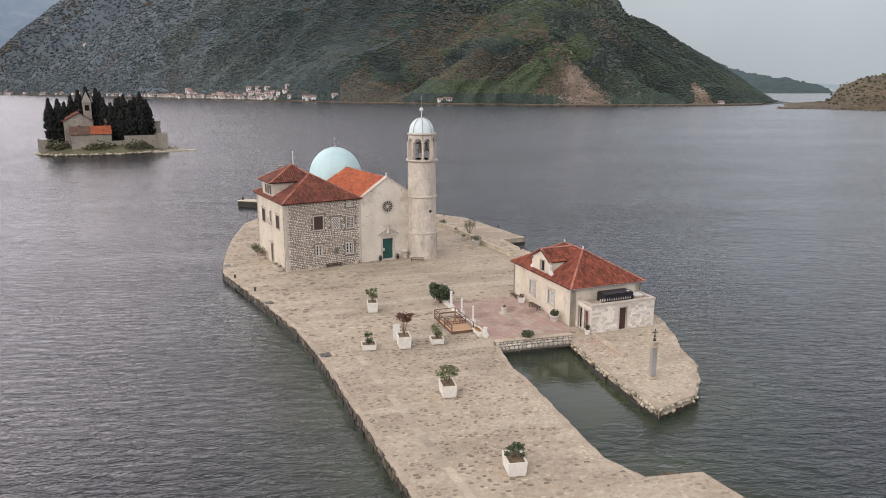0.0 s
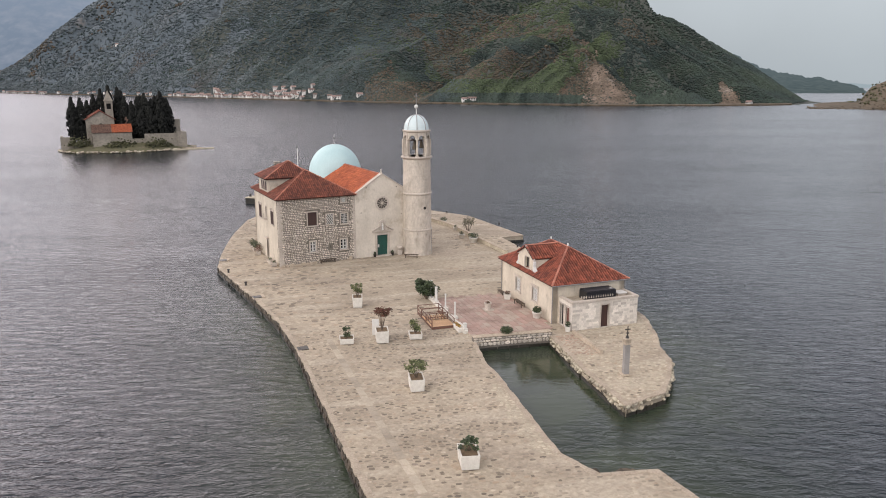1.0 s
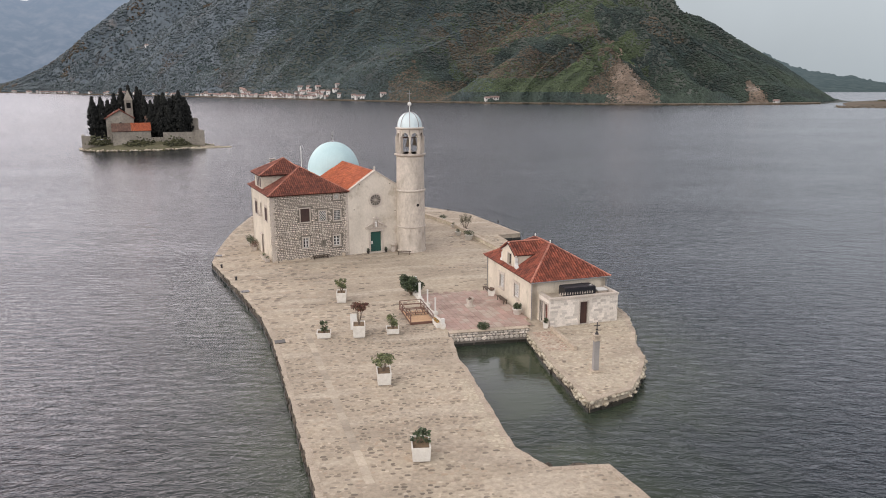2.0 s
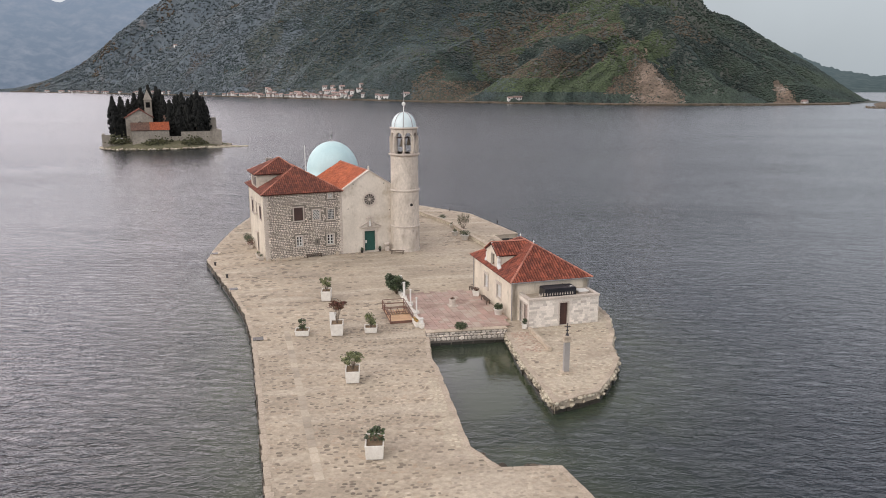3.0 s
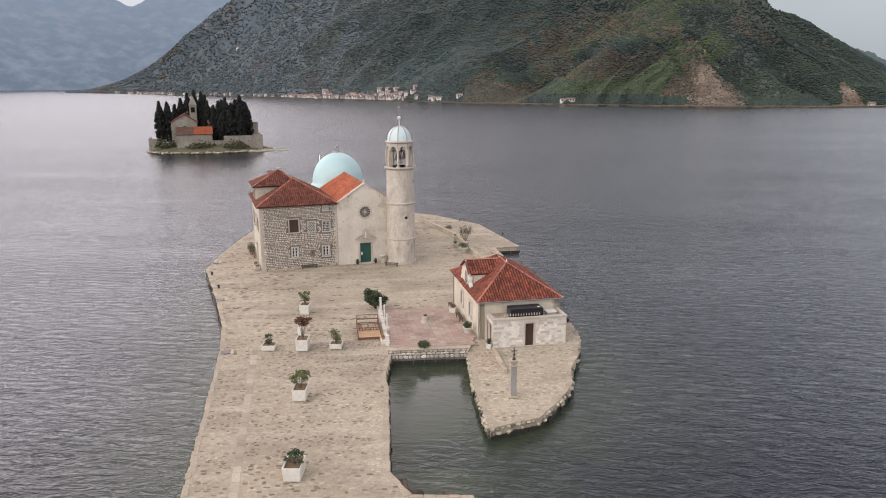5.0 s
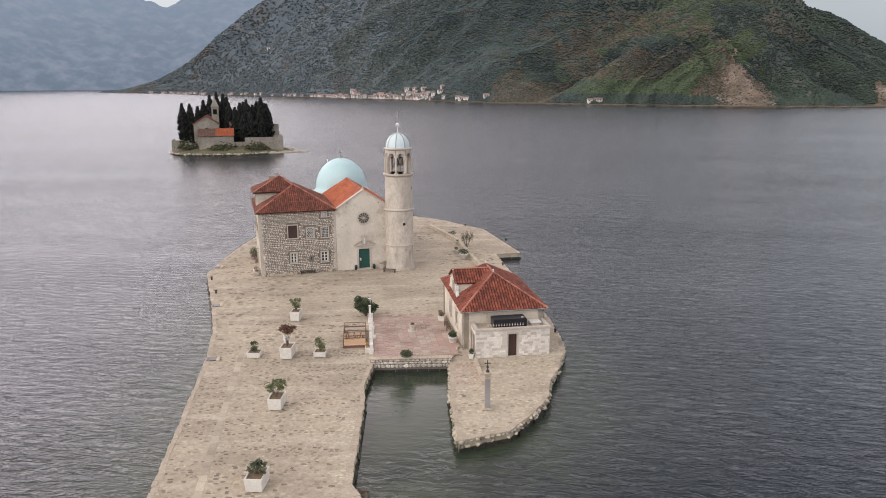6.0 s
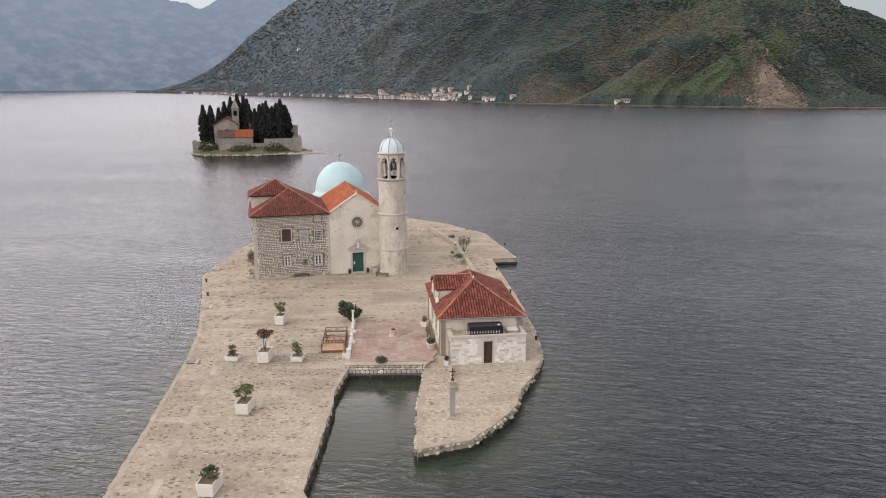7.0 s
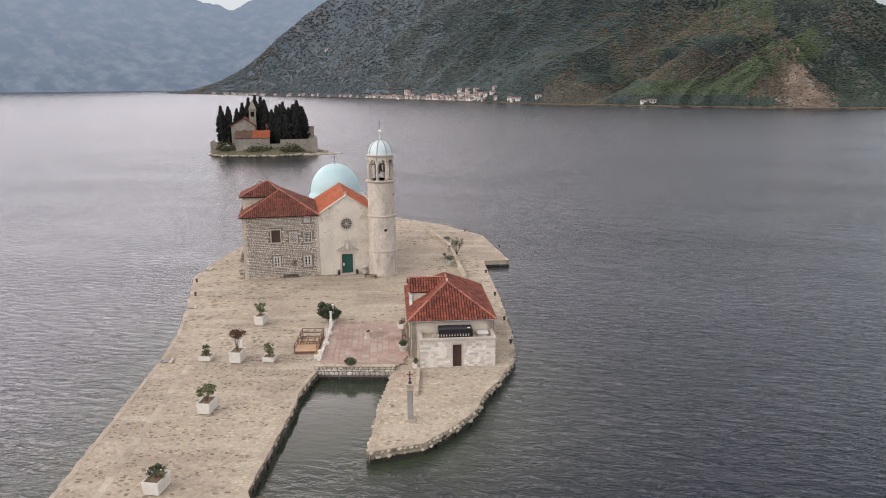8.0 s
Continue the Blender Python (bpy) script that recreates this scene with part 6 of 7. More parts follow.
def pier_things():
    p = thing("pillar", pose(13.05, 55.3, 0, 0, 0, 20), "tall grey square stone pillar with a small iron lantern cross", "pillar")
    part("shaft", MB().box(-0.21, -0.21, 0.12, 0.21, 0.21, 2.6), M_CONCRETE, p, bevel=0.02)
    part("base", MB().box(-0.42, -0.42, 0, 0.42, 0.42, 0.12), M_EDGE, p, bevel=0.02)
    part("capital", MB().box(-0.3, -0.3, 2.6, 0.3, 0.3, 2.72).box(-0.24, -0.24, 2.72, 0.24, 0.24, 3.0).box(-0.34, -0.34, 3.0, 0.34, 0.34, 3.1), M_EDGE, p, "pale moulded capital", bevel=0.02)
    part("cross", MB().lathe([(0.16, 3.1), (0.1, 3.25), (0.05, 3.35)], 8).tube((0, 0, 3.3), (0, 0, 4.1), 0.04).tube((-0.24, 0, 3.82), (0.24, 0, 3.82), 0.04).tube((-0.1, 0, 3.5), (0.1, 0, 3.5), 0.06), M_IRON, p, "dark iron cross")
    w = thing("pier_kerb_wall", pose(9.45, 64.9, 0, 0, 0, math.degrees(math.atan2(59.7 - 64.9, 11.6 - 9.45))), "low stone kerb wall beside the landing", "wall")
    for k in range(8):
        part("stone", MB().box(k * 0.7 + 0.01, -0.15, 0, k * 0.7 + 0.69, 0.17, 0.34 + 0.02 * (k % 3)), M_EDGE, w, bevel=0.03)
    pot(pose(6.1, 68.7, 0.14), 0.45, 0.62, "round white pot with a dense green shrub by the house wall", M_LEAF, 420, (0.45, 0.45, 0.34), seed=70)
    pot(pose(3.0, 74.8, 0.14), 0.52, 0.6, "square white tub by the house wall", M_LEAF_RED, 120, (0.35, 0.35, 0.2), seed=71, square=True)
    pot(pose(8.95, 65.35, 0.0), 0.34, 0.5, "small white pot beside the annex doors", M_LEAF, 140, (0.25, 0.25, 0.3), seed=72, square=True)
    bench(HOUSE @ pose(-0.35, 6.0, 0.16, 0, 0, 90), 2.0, "dark wooden bench against the house wall")
    bench(HOUSE @ pose(-0.3, 10.6, 0.0, 0, 0, 90), 1.5, "dark wooden bench against the house wall")


def back_quay():
    """The low wall, tubs and palm behind the church square, the mooring stones and the small jetty."""
    pts = [Vector(q) for q in ((-15.5, 125.0), (-7.0, 114.2), (-2.3, 105.0), (2.2, 96.4))]
    w = thing("low_wall", pose(0, 0, 0), "low pale stone wall round the church square", "wall")
    for a, b in zip(pts, pts[1:]):
        k = max(2, round((b - a).length / 1.6))
        ang = math.degrees(math.atan2(b.y - a.y, b.x - a.x))
        for i in range(k):
            q = a.lerp(b, i / k)
            s = (b - a).length / k
            part("wall_stone", MB().box(0.01, -0.22, 0, s - 0.01, 0.22, 0.5), M_SEAWALL, w, "", pose(q.x, q.y, 0, 0, 0, ang), bevel=0.03)
            part("coping_slab", MB().box(0.005, -0.28, 0.5, s - 0.005, 0.28, 0.6), M_EDGE, w, "", pose(q.x, q.y, 0, 0, 0, ang), bevel=0.02)
    pot(pose(-2.9, 103.6, 0), 0.6, 0.75, "large white tub with a dark agave", M_LEAF, 420, (0.85, 0.85, 0.4), seed=80)
    pot(pose(-4.9, 106.5, 0), 0.45, 0.6, "round white pot by the low wall", M_LEAF, 120, (0.35, 0.35, 0.25), seed=81)
    pot(pose(-8.9, 117.6, 0), 0.45, 0.55, "round white pot by the low wall", M_LEAF, 260, (0.7, 0.7, 0.35), seed=82)
    pot(pose(-6.4, 112.4, 0), 0.4, 0.5, "round white pot by the low wall", M_LEAF, 60, (0.3, 0.3, 0.2), seed=83)
    rng = random.Random(84)
    s = thing("feathery_shrub", pose(-4.2, 109.8, 0), "tall feathery olive-grey shrub behind the low wall", "shrub")
    st, lv = MB(), MB()
    for k in range(14):
        a, t = 2.4 * k, rng.uniform(0.3, 1.3)
        tip = (t * math.cos(a), t * math.sin(a), rng.uniform(1.6, 2.9))
        st.tube((0, 0, -0.03), tip, 0.03, 0.01, 4)
        leaves(lv, (tip[0] * 0.85, tip[1] * 0.85, tip[2] * 0.85), (0.4, 0.4, 0.7), 60, 0.07, rng, 0.1)
    part("stems", st, M_STEM, s, kind="stuff")
    part("foliage", lv, M_SCRUB, s, kind="stuff")
    for x, y, a in ((-14.35, 58.0, 117), (-24.1, 72.8, 126), (-34.7, 88.6, 113)):
        b = thing("mooring_niche", pose(x, y, 0, 0, 0, a), "dark mooring niche with a stone ledge at the quay edge", "mooring niche", "mooring niches")
        # solid dark block whose colour stands for the niche's shaded hollow
        part("recess", MB().box(-0.42, -0.42, -0.4, 0.42, 0.5, 0.062), M_WET_SHADE, b)
        part("ledge", MB().box(-0.62, -0.75, -0.2, 0.62, -0.42, 0.12), M_EDGE, b, bevel=0.03)
        part("ring", MB().tube((-0.15, 0.3, 0.075), (0.15, 0.3, 0.075), 0.03), M_IRON, b)
    for x, y in ((8.3, 91.0), (12.4, 82.0), (15.3, 75.0), (3.6, 101.2), (0.3, 117.5), (-9.5, 127.6), (-31.5, 82.6), (-27.2, 77.3)):
        b = thing("bollard", pose(x, y, 0), "short dark iron mooring bollard", "bollard", "bollards on the quay")
        part("post", MB().lathe([(0.16, -0.02), (0.12, 0.06), (0.11, 0.28), (0.17, 0.32), (0.17, 0.4), (0.05, 0.44)], 12), M_IRON, b)
    f = thing("flagpole", pose(-37.0, 128.6, 0), "thin white flagpole on the back of the islet", "flagpole")
    part("pole", MB().lathe([(0.1, -0.02), (0.09, 0.4), (0.05, 11.0), (0.08, 11.05), (0.02, 11.2)], 8), M_WHITE, f)
    part("foot", MB().box(-0.4, -0.4, -0.02, 0.4, 0.4, 0.25), M_EDGE, f)
    j = thing("jetty", pose(-49.6, 139.6, 0, 0, 0, -14), "small concrete jetty with a dark side behind the church", "jetty")
    part("deck", MB().box(-1.9, -1.1, 0.22, 2.6, 1.4, 0.38), M_SEAWALL, j, bevel=0.05)
    part("body", MB().box(-1.8, -1.0, -1.6, 2.5, 1.3, 0.22), M_WET_SHADE, j)
    part("bollard", MB().lathe([(0.25, 0.37), (0.2, 0.8), (0.28, 0.85), (0.24, 1.0)], 10, -1.4, 0.2), M_IRON, j)


# ---- the wooded monastery islet ----
ISLET = pose(-137.5, 245.1, 0, 0, 0, 33)


def cypress(m, hgt, r, seed):
    rng = random.Random(seed)
    t = thing("cypress", m, "tall dark column of a cypress tree", "tree", "cypresses on the islet")
    part("trunk", MB().tube((0, 0, -0.3), (0, 0, hgt * 0.5), 0.3, 0.12, 7), M_STEM, t)
    spots = []
    n = int(hgt * 26)
    for _ in range(n):
        q = rng.random()
        rad = r * (0.35 + 1.0 * math.sin(math.pi * min(1, (0.12 + 0.88 * q)) ** 0.8)) * 0.78
        rad *= max(0.15, 1 - q ** 8)
        a = rng.uniform(0, 2 * math.pi)
        k = rad * rng.uniform(0.45, 1.0)
        spots.append((k * math.cos(a), k * math.sin(a), 0.4 + q * (hgt - 0.8), rng.uniform(0.3, 0.62)))
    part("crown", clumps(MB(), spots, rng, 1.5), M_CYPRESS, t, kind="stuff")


def monastery_islet():
    mb, n = MB(), 64
    rings = ((1.0, -2.0), (1.0, -0.75), (0.97, -0.25), (0.92, 0.05), (0.8, 0.5), (0.6, 1.6), (0.3, 2.9), (0.02, 3.1))
    for k, (f, z) in enumerate(rings):
        for i in range(n):
            a = 2 * math.pi * i / n
            wob = 1 + 0.06 * noise.noise((math.cos(a) * 2.5, math.sin(a) * 2.5, 1 + k * 0.1)) + (0.02 * noise.noise((a * 9, k, 0)))
            mb.v.append((1.8 + 22.6 * f * wob * math.cos(a), 8 + 15.0 * f * wob * math.sin(a), z + 0.12 * noise.noise((i * 0.7, k * 2.0, 3))))
    mb.f = [(k * n + i, k * n + (i + 1) % n, (k + 1) * n + (i + 1) % n, (k + 1) * n + i) for k in range(len(rings) - 1) for i in range(n)] + [tuple(range((len(rings) - 1) * n, len(rings) * n))]
    tagged(part("islet_ground", mb, M_GRASS, m=ISLET), "low grassy islet with a stony shore", "islet", kind="structure")
    rng = random.Random(33)
    rocks, pale = MB(), MB()
    for i in range(260):
        a = rng.uniform(math.pi * 0.95, math.pi * 2.05)
        f = rng.uniform(0.95, 1.03)
        x, y = 1.8 + 22.6 * f * math.cos(a), 8 + 15.0 * f * math.sin(a)
        r = rng.uniform(0.25, 0.7)
        clumps(pale if rng.random() < 0.45 else rocks, [(x, y, -0.65 + rng.uniform(0, 0.25), r)], rng, 0.6)
    tagged(part("shore_rocks", rocks, M_SEAWALL, m=ISLET), "grey boulders along the islet shore", "rocks", kind="stuff")
    tagged(part("pale_rocks", pale, M_EDGE, m=ISLET), "pale boulders along the islet shore", "rocks", kind="stuff")
    s = thing("stone_spit", ISLET @ pose(24.5, -2.5, -0.75, 0, 0, 8), "low stone breakwater at the islet's end", "breakwater")
    part("slab", MB().box(-12, -0.8, -0.6, 5.5, 0.6, 0.25), M_SEAWALL, s, bevel=0.1)
    part("slab", MB().box(-15, 1.2, -0.6, 2.0, 2.4, 0.35), M_EDGE, s, bevel=0.1)
    # enclosing walls
    w = thing("monastery_wall", ISLET, "old grey stone wall enclosing the cypress garden", "wall")
    part("front_wall", MB().box(6.6, 0.0, -0.5, 20.6, 0.9, 5.0), M_OLDWALL, w, bevel=0.06)
    part("corner_wall", MB().box(17.6, -0.25, -0.5, 20.9, 1.2, 5.45), M_OLDWALL, w, bevel=0.06)
    part("end_wall", MB().box(20.0, 0.9, -0.5, 20.9, 17, 5.2), M_OLDWALL, w, bevel=0.06)
    part("low_wall", MB().box(2.2, 0.1, -0.3, 6.6, 0.8, 3.4), M_OLDWALL, w, bevel=0.06)
    part("left_wall", MB().box(-20.4, 5.5, -0.5, -16.6, 6.3, 4.2), M_OLDWALL, w, bevel=0.06)
    part("left_end_wall", MB().box(-20.4, 6.3, -0.5, -19.6, 14, 4.3), M_OLDWALL, w, bevel=0.06)
    c = thing("chapel", ISLET, "small grey stone chapel with a red gabled roof", "chapel")
    x0, x1, xm, e, top = -11.9, -2.7, -7.1, 10.2, 13.0
    f = MB().box(x0, 3.8, 0.2, x1, 18, e)
    f.add([(x0, 3.8, e), (x1, 3.8, e), (xm, 3.8, top), (x0, 18, e), (x1, 18, e), (xm, 18, top)], [(0, 1, 2), (5, 4, 3)])
    part("wall", f, M_OLDWALL, c)
    roof_part(c, "roof", [[(x0 - 0.4, 18, e - 0.1), (x0 - 0.4, 3.5, e - 0.1), (xm, 3.5, top + 0.15), (xm, 18, top + 0.15)], [(x1 + 0.4, 3.5, e - 0.1), (x1 + 0.4, 18, e - 0.1), (xm, 18, top + 0.15), (xm, 3.5, top + 0.15)]],
              [((xm, 3.5, top + 0.2), (xm, 18, top + 0.2))], M_TILE_OLD, "red barrel tiles", 51)
    lun = MB()
    lun.add([(xm + 0.75 * math.cos(math.pi * i / 10), 3.77, 8.0 + 0.85 * math.sin(math.pi * i / 10)) for i in range(11)], [tuple(range(11))])
    part("lunette", lun, M_DARK, c, "dark half-round window")
    part("side_door", MB().box(x0 + 1.6, 3.76, 2.4, x0 + 2.6, 3.79, 4.6), M_DARK, c)
    b = thing("belfry", ISLET @ pose(-3.85, 9.5, 0), "slender stone belfry with a pyramid cap", "belfry")
    part("shaft", MB().box(-1.3, -1.3, 9, 1.3, 1.3, 13.6).box(-1.3, -1.3, 13.6, -0.75, 1.3, 15.6).box(0.75, -1.3, 13.6, 1.3, 1.3, 15.6).box(-1.3, -1.3, 15.6, 1.3, 1.3, 16.4), M_OLDWALL, b)
    part("opening", MB().box(-0.74, -0.4, 13.6, 0.74, 0.4, 15.6), M_DARK, b)
    part("cornice", MB().box(-1.5, -1.5, 16.4, 1.5, 1.5, 16.7), M_OLDWALL, b)
    part("cap", MB().add([(-1.4, -1.4, 16.7), (1.4, -1.4, 16.7), (1.4, 1.4, 16.7), (-1.4, 1.4, 16.7), (0, 0, 20.2)], [(0, 1, 4), (1, 2, 4), (2, 3, 4), (3, 0, 4), (3, 2, 1, 0)]), M_OLDWALL, b)
    a = thing("monastery_wing", ISLET, "low stone wing with a sloping red roof", "building")
    part("wall", MB().box(-10.2, 0.0, -0.3, 2.5, 3.75, 5.9), M_OLDWALL, a)
    roof_part(a, "old_roof", [[(-10.4, -0.3, 5.8), (-4.0, -0.3, 5.8), (-4.0, 3.75, 8.5), (-10.4, 3.75, 8.5)]], [], M_TILE_DULL, "dull old tiles", 52)
    roof_part(a, "new_roof", [[(-3.98, -0.3, 5.82), (2.8, -0.3, 5.82), (2.8, 3.75, 8.52), (-3.98, 3.75, 8.52)]], [], M_TILE_NEW, "bright orange tiles", 53)
    part("red_gable", MB().box(1.0, 7, 5, 2.5, 9, 10.8), M_TILE_DULL, a, "reddish end wall")
    t = thing("garden_tower", ISLET @ pose(18.6, 9.5, 0), "small ruined stone turret behind the wall", "turret")
    part("wall", MB().box(-1.3, -1.5, 2, 1.3, 1.5, 9.6), M_OLDWALL, t, bevel=0.05)
    trees = [(-15.9, 8, 17.8, 1.5), (-13.1, 8.4, 17.8, 1.4), (-8.5, 20, 18.8, 1.7), (-6, 20, 20.6, 1.8), (-3.3, 19, 21.8, 1.7), (-0.6, 11, 21.2, 1.9), (1.4, 9, 18.0, 1.8), (3.6, 7.5, 16.4, 1.5), (5.5, 7.5, 17.9, 1.9), (8.0, 7.5, 19.1, 2.2),
             (10.2, 8, 17.0, 2.0), (13.4, 7.5, 20.0, 2.2), (15.6, 8, 17.2, 2.0), (11.8, 10, 18.2, 2.1), (6.8, 11, 18.3, 2.1), (0.6, 14, 20.0, 1.9), (15.0, 12, 17.4, 2.0), (-10.8, 20, 16.4, 1.5), (9.2, 5.0, 14.5, 2.0), (12.4, 5.0, 15.0, 2.1), (6.6, 5.0, 13.5, 1.9), (3.0, 11, 15, 1.9)]
    for k, (x, y, z, r) in enumerate(trees):
        cypress(ISLET @ pose(x, y, 2.6), z - 2.6, r * 1.22, 100 + k)
    for k, (x, y, z, r) in enumerate(((-13.9, 3.0, 1.0, 3.4), (-15.6, 4.6, 1.2, 2.6), (0.6, -1.8, 0.4, 2.6), (-1.9, -1.6, 0.5, 2.4), (9.4, -1.6, 0.4, 2.9), (12.2, -1.4, 0.4, 2.6), (7.6, -1.8, 0.3, 2.0), (-4.6, -1.6, 0.6, 1.7))):
        rng = random.Random(200 + k)
        s = thing("scrub_bush", ISLET @ pose(x, y, z), "olive-green scrub bush against the old wall", "bush", "scrub on the islet")
        part("foliage", clumps(MB(), [(rng.gauss(0, r * 0.5), rng.gauss(0, r * 0.3), abs(rng.gauss(0, r * 0.42)), rng.uniform(0.22, 0.48)) for _ in range(130)], rng, 0.9), M_SCRUB, s, kind="stuff")


# ---- the far shore's houses ----
def far_houses():
    rng = random.Random(61)
    protos = []
    for w, d, hgt in ((5.5, 5, 2.4), (7.0, 5.5, 3.3), (4.8, 4.6, 4.0), (9.5, 5.5, 2.7)):
        h = thing("far_house", pose(0, -400, -60), "pale house with a reddish roof on the far shore", "house", "houses on the far shore")
        wm = MB().box(-w / 2, -d / 2, -4, w / 2, d / 2, hgt)
        wm.add([(-w / 2, -d / 2, hgt), (-w / 2, d / 2, hgt), (-w / 2, 0, hgt + d * 0.28), (w / 2, -d / 2, hgt), (w / 2, d / 2, hgt), (w / 2, 0, hgt + d * 0.28)], [(0, 2, 1), (3, 4, 5)])
        part("wall", wm, M_FAR_WALL, h)
        part("roof", MB().slab([(-w / 2 - 0.4, -d / 2 - 0.4, hgt - 0.2), (w / 2 + 0.4, -d / 2 - 0.4, hgt - 0.2), (w / 2 + 0.4, 0, hgt + d * 0.29), (-w / 2 - 0.4, 0, hgt + d * 0.29)], 0.3)
             .slab([(w / 2 + 0.4, d / 2 + 0.4, hgt - 0.2), (-w / 2 - 0.4, d / 2 + 0.4, hgt - 0.2), (-w / 2 - 0.4, 0, hgt + d * 0.29), (w / 2 + 0.4, 0, hgt + d * 0.29)], 0.3), M_FAR_ROOF, h)
        for k in range(int(w // 3)):
            for z in range(1, int(hgt), 3):
                part("window", MB().box(-w / 2 + 1 + k * 3, -d / 2 - 0.06, z, -w / 2 + 2.1 + k * 3, -d / 2 + 0.02, z + 1.5), M_DARK, h)
        protos.append(h)
    spots = []
    for mid, wide_, up_, k in ((-18.9, 0.75, 0.012, 46), (-20.8, 0.9, 0.006, 40), (-23.0, 0.9, 0.007, 34), (-25.6, 0.7, 0.005, 18), (-24.2, 0.4, 0.016, 8), (-16.0, 0.5, 0.004, 6)):
        for _ in range(k):
            spots.append((rng.gauss(mid, wide_), 0.007 + min(abs(rng.gauss(0, up_)), 0.028) + (0.006 if up_ > 0.014 else 0)))
    for _ in range(56):
        spots.append((rng.uniform(-39, -24), 0.006 + abs(rng.gauss(0, 0.005))))
    spots += [(-6.0, 0.01), (-5.4, 0.012), (-15.2, 0.012), (-13.9, 0.02), (14.8, 0.012), (-30.4, 0.40), (-29.9, 0.38), (-31.0, 0.41), (-29.2, 0.39), (-30.0, 0.35), (-31.4, 0.45)]
    used = []
    first = dict()
    for a, s in spots:
        x, y, z = slope_point(a, s)
        if any(math.hypot(x - p, y - q) < 5.0 for p, q in used):
            continue
        used.append((x, y))
        k = rng.randrange(4)
        m = pose(x, y, max(z, 0.6), 0, 0, -a + rng.uniform(-35, 35))
        if k not in first:
            first[k] = protos[k]
            protos[k].matrix_world = m
        else:
            copy_thing(protos[k], m)
    band = MB()
    prev = None
    for i in range(300):
        a = -41 + 58.6 * i / 299
        x, y, z = slope_point(a, 0.0)
        d = Vector((x - EYE_X, y - EYE_Y)).normalized() * 5
        cur = ((x - d.x, y - d.y, -1.2), (x - d.x, y - d.y, 0.5 + 0.35 * noise.noise((a * 3, 0, 0))), (x + d.x * 2, y + d.y * 2, 1.0))
        if prev:
            band.add([*prev, *cur], [(0, 3, 4, 1), (1, 4, 5, 2)])
        prev = cur
    tagged(part("shore_embankment", band, M_HEAD), "grey stone embankment along the far shore", "embankment", kind="structure")


# ---- paving, laid last ----
def paving(ground):
    rng = random.Random(90)
    hs = HOUSE.inverted()
    ci = CHURCH.inverted()

    def free(x, y):
        if not inside(ISLAND, x, y) or inside(TERRACE, x, y):
            return False
        u = ci @ Vector((x, y, 0))
        if -10.2 < u.x < 7.8 and 0 < u.y < 13 or -0.6 < u.x < 8.4 and 0 < u.y < 22:
            return False
        u = hs @ Vector((x, y, 0))
        return not (0 < u.x < 8.2 and -2.5 < u.y < 12)

    near, rest, rust, patch = [], MB(), MB(), MB()
    ang = radians(17)
    ca, sa = math.cos(ang), math.sin(ang)
    strip_a, strip_d = Vector((-9.0, 53.1)), (Vector((-2.4, 39.9)) - Vector((-9.0, 53.1))).normalized()

    def outline(w, hgt, fill):
        """An uneven rounded stone, centred on the origin."""
        pts = []
        for k in range(7):
            t = 2 * math.pi * (k + 0.5) / 7 + rng.uniform(-0.22, 0.22)
            sq = 1.0 / max(abs(math.cos(t)), abs(math.sin(t))) ** 0.72
            r = rng.uniform(0.82, 1.02) * fill * sq
            pts.append((0.5 * w * r * math.cos(t), 0.5 * hgt * r * math.sin(t)))
        return pts

    def stone(mb, x, y, pts, z):
        k = len(pts)
        q = [(x + ca * a - sa * b, y + sa * a + ca * b) for a, b in pts]
        t = [(x + (a - x) * 0.86, y + (b - y) * 0.86) for a, b in q]
        mb.add([(a, b, -0.03) for a, b in q] + [(a, b, z) for a, b in t], [tuple(range(k, 2 * k))] + [(i, (i + 1) % k, k + (i + 1) % k, k + i) for i in range(k)])

    v = 8.0
    while v < 145:
        big = v > 64
        hgt = rng.uniform(0.19, 0.30) * (1.8 if big else 1.0)
        u = -30.0 + rng.uniform(0, 0.5)
        while u < 62:
            w = rng.uniform(0.26, 0.56) * (1.9 if big else 1.0)
            cx, cy = u + w / 2, v + hgt / 2 + 0.16 * noise.noise((u * 0.35, v * 0.35, 2)) + rng.uniform(-0.04, 0.04)
            wx, wy = ca * cx - sa * cy, sa * cx + ca * cy
            u += w
            if not free(wx, wy) or not inside(ISLAND, wx - 0.25, wy) or not inside(ISLAND, wx + 0.25, wy):
                continue
            off = Vector((wx, wy)) - strip_a
            if wy < 62 and abs(off.x * strip_d.y - off.y * strip_d.x) < 0.34:
                continue
            worn = noise.noise((wx * 0.12, wy * 0.12, 6))
            if rng.random() < (0.04 if worn < 0.05 else 0.36) or (wy > 72 and wx > -16 + (wy - 72) * 0.1 and worn > -0.35 and rng.random() < 0.72):
                continue
            if 37 < wy < 41.4 and -2.4 < wx < 7 and len(near) < 295:
                near.append((wx, wy, w, hgt))
                continue
            tgt = rust if inside(LANDING, wx, wy) else rest
            if wy < 52 and wx > 2.2 + (54.2 - wy) * 0.363 - 0.7 + 0.9 * noise.noise((wx * 0.6, wy * 0.6, 1)) and wy > 41.5 and wx < 9:
                tgt = patch
            if wx > 9 and 44 < wy < 76 and tgt is rest and rng.random() < 0.6:
                tgt = patch
            stone(tgt, wx, wy, outline(w, hgt, rng.uniform(0.72, 1.0)), rng.uniform(-0.004, 0.014))
        v += hgt
    part("paving_stones", rest, M_PAVE, ground, "worn irregular limestone paving", kind="stuff")
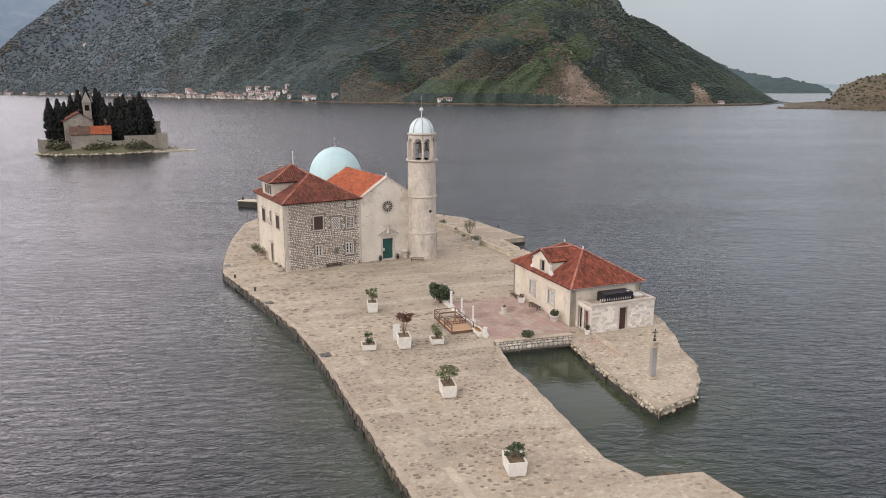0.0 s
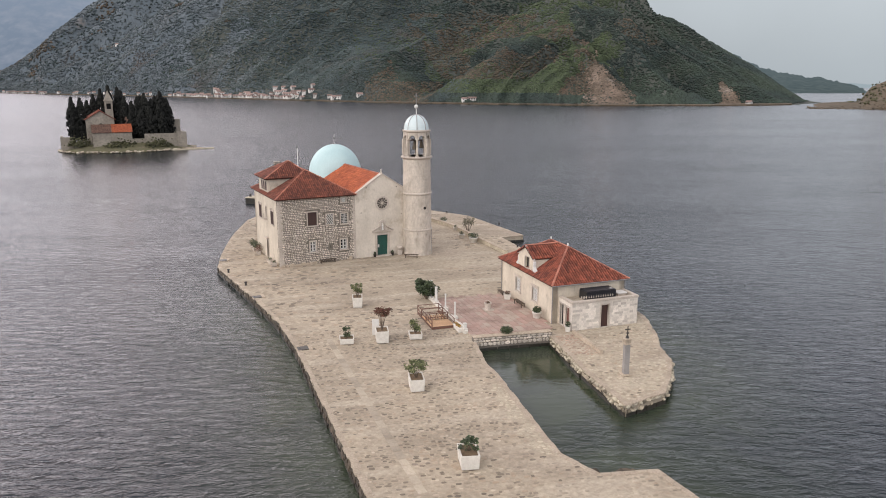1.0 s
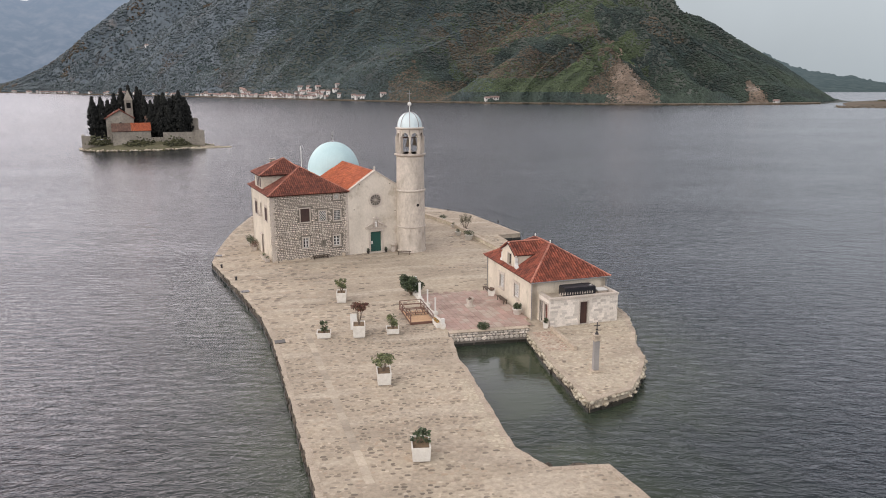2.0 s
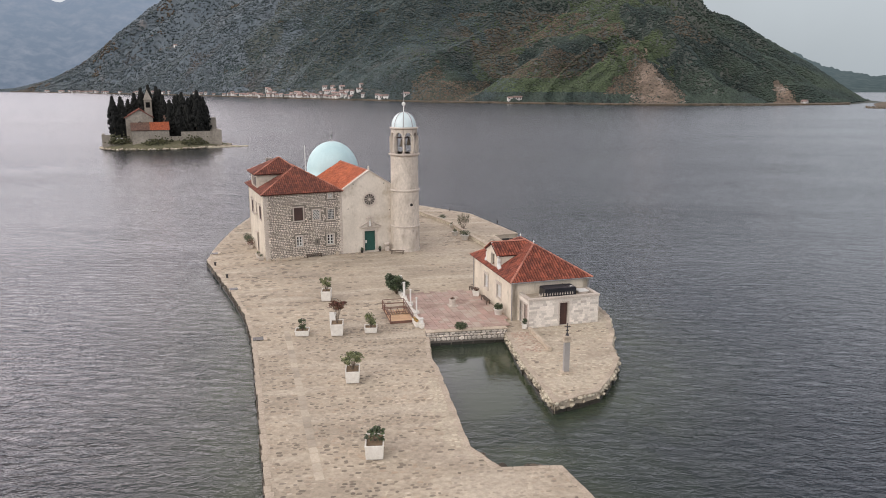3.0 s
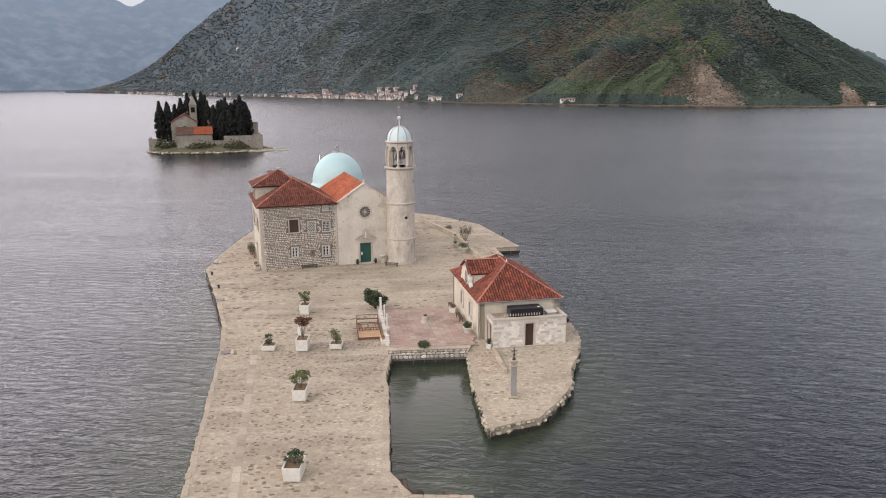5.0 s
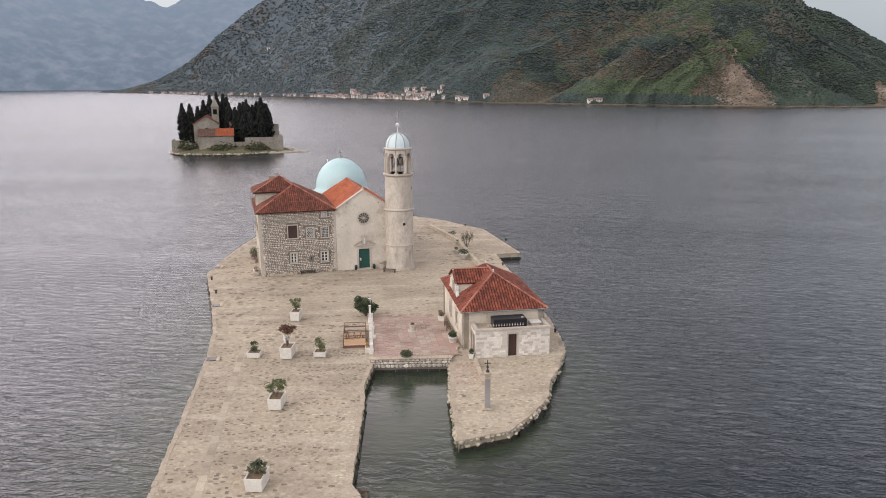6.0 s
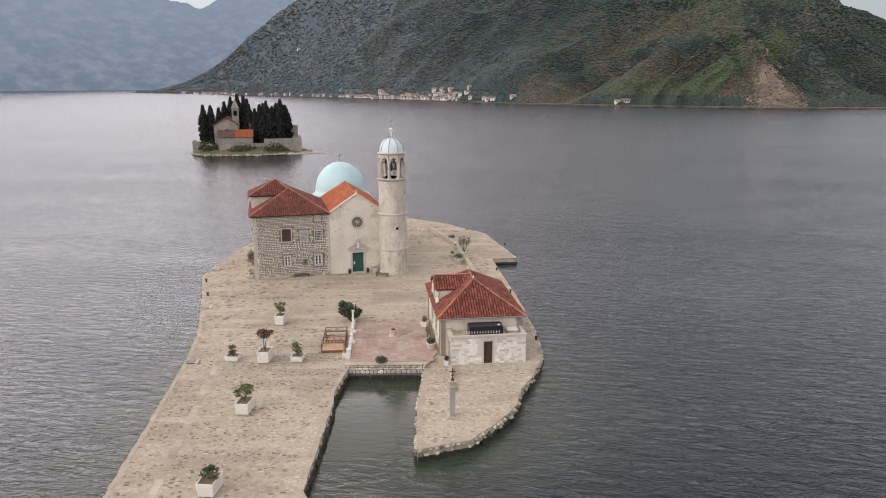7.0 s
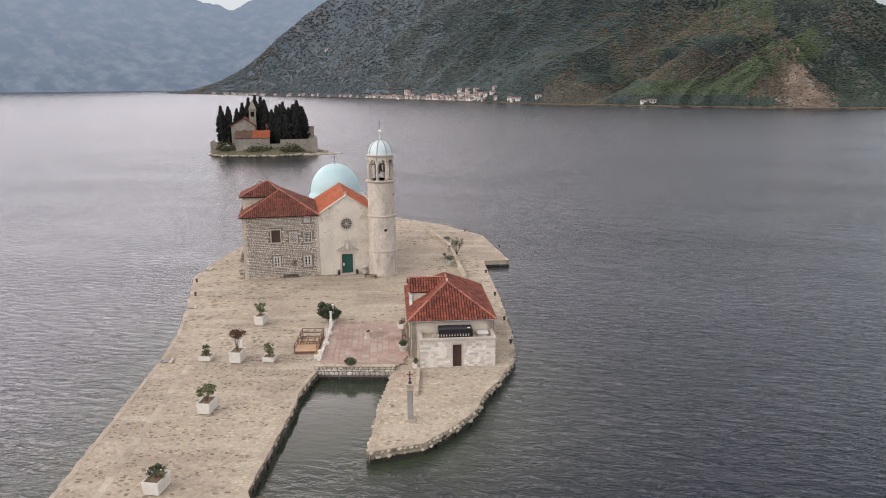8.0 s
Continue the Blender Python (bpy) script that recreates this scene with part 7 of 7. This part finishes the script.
    part("rusty_stones", rust, M_RUST, ground, "reddish stained landing stones", kind="stuff")
    part("patch_stones", patch, M_PATCH, ground, "whitish repaired paving at the basin edge", kind="stuff")
    kinds = []
    for k in range(8):
        mb = MB()
        pts = outline(1.0, 1.0, 0.95)
        n = len(pts)
        mb.add([(a, b, -0.03) for a, b in pts] + [(a * 0.87, b * 0.87, 0.006) for a, b in pts], [tuple(range(n, 2 * n))] + [(i, (i + 1) % n, n + (i + 1) % n, n + i) for i in range(n)])
        kinds.append(mb.mesh("paving_stone", M_PAVE_PIECE))
    for x, y, w, hgt in near:
        part("paving_stone", kinds[rng.randrange(8)], None, ground, "", Matrix.LocRotScale((x, y, rng.uniform(0, 0.006)), Euler((0, 0, ang + rng.uniform(-0.12, 0.12))), (w, hgt, 1)))
    # a lane of larger pale slabs along the quay
    along, lane_turn = -8.5, math.degrees(math.atan2(strip_d.y, strip_d.x))
    while along < 18.0:
        k = rng.uniform(0.7, 1.3)
        c = strip_a + strip_d * (along + k / 2)
        along += k
        if inside(ISLAND, c.x, c.y):
            part("lane_slab", MB().add([(-k / 2 + 0.02, -0.30, -0.03), (k / 2 - 0.03, -0.27, -0.03), (k / 2 - 0.02, 0.31, -0.03), (-k / 2 + 0.03, 0.26, -0.03),
                                        (-k / 2 + 0.05, -0.27, 0.008), (k / 2 - 0.06, -0.24, 0.008), (k / 2 - 0.05, 0.28, 0.008), (-k / 2 + 0.06, 0.23, 0.008)],
                                       [(4, 5, 6, 7), (0, 1, 5, 4), (1, 2, 6, 5), (2, 3, 7, 6), (3, 0, 4, 7)]), M_LANE, ground, "", pose(c.x, c.y, 0, 0, 0, lane_turn))
    shelf = MB()
    for k in range(60):
        t = rng.random()
        x, y = 7.6 + 4.4 * t + rng.uniform(-0.3, 0.3), 41.7 - 2.0 * min(1, t * 2) + max(0, t - 0.5) * 2.2 + rng.uniform(0.1, 1.0)
        clumps(shelf, [(x, y, -0.86 + rng.uniform(-0.12, 0.10), rng.uniform(0.22, 0.5))], rng, 0.5)
    part("shelf_rubble", shelf, M_ROCK, ground, "low rubble shelf beside the quay", kind="stuff")
    # kerb stones along the quay edges: the near ones piece by piece
    pts = ISLAND if sum(a[0] * b[1] - b[0] * a[1] for a, b in zip(ISLAND, ISLAND[1:] + ISLAND[:1])) > 0 else ISLAND[::-1]
    far = MB()
    for a, b in zip(pts, pts[1:] + pts[:1]):
        d = (Vector(b) - Vector(a)).normalized()
        nx, ny = d.y, -d.x
        for p, q in edge_points(a, b, 0.75):
            wd = rng.uniform(0.26, 0.5)
            z = rng.uniform(0.008, 0.03)
            o = rng.uniform(0.0, 0.1)
            e = 0.015
            cs = [(p.x + d.x * e + nx * o, p.y + d.y * e + ny * o), (q.x - d.x * e + nx * o, q.y - d.y * e + ny * o), (q.x - d.x * e - nx * wd, q.y - d.y * e - ny * wd), (p.x + d.x * e - nx * wd, p.y + d.y * e - ny * wd)]
            cx, cy = sum(c[0] for c in cs) / 4, sum(c[1] for c in cs) / 4
            ins = [(cx + (x - cx) * 0.95, cy + (y - cy) * 0.93) for x, y in cs]
            vs, fs = [(x, y, -0.1) for x, y in cs] + [(x, y, z - 0.03) for x, y in cs] + [(x, y, z) for x, y in ins], \
                [(4, 5, 9, 8), (5, 6, 10, 9), (6, 7, 11, 10), (7, 4, 8, 11), (8, 9, 10, 11), (0, 1, 5, 4), (1, 2, 6, 5), (2, 3, 7, 6), (3, 0, 4, 7)]
            if cy < 62:
                part("kerb_stone", MB().add(vs, fs), M_EDGE, ground)
            else:
                far.add(vs, fs)
    part("kerb_run", far, M_EDGE, ground, "pale kerb stones", kind="stuff")


plant_row()
church_yard()
terrace(GROUND)
timber_landing()
pier_things()
back_quay()
monastery_islet()
far_houses()
paving(GROUND)
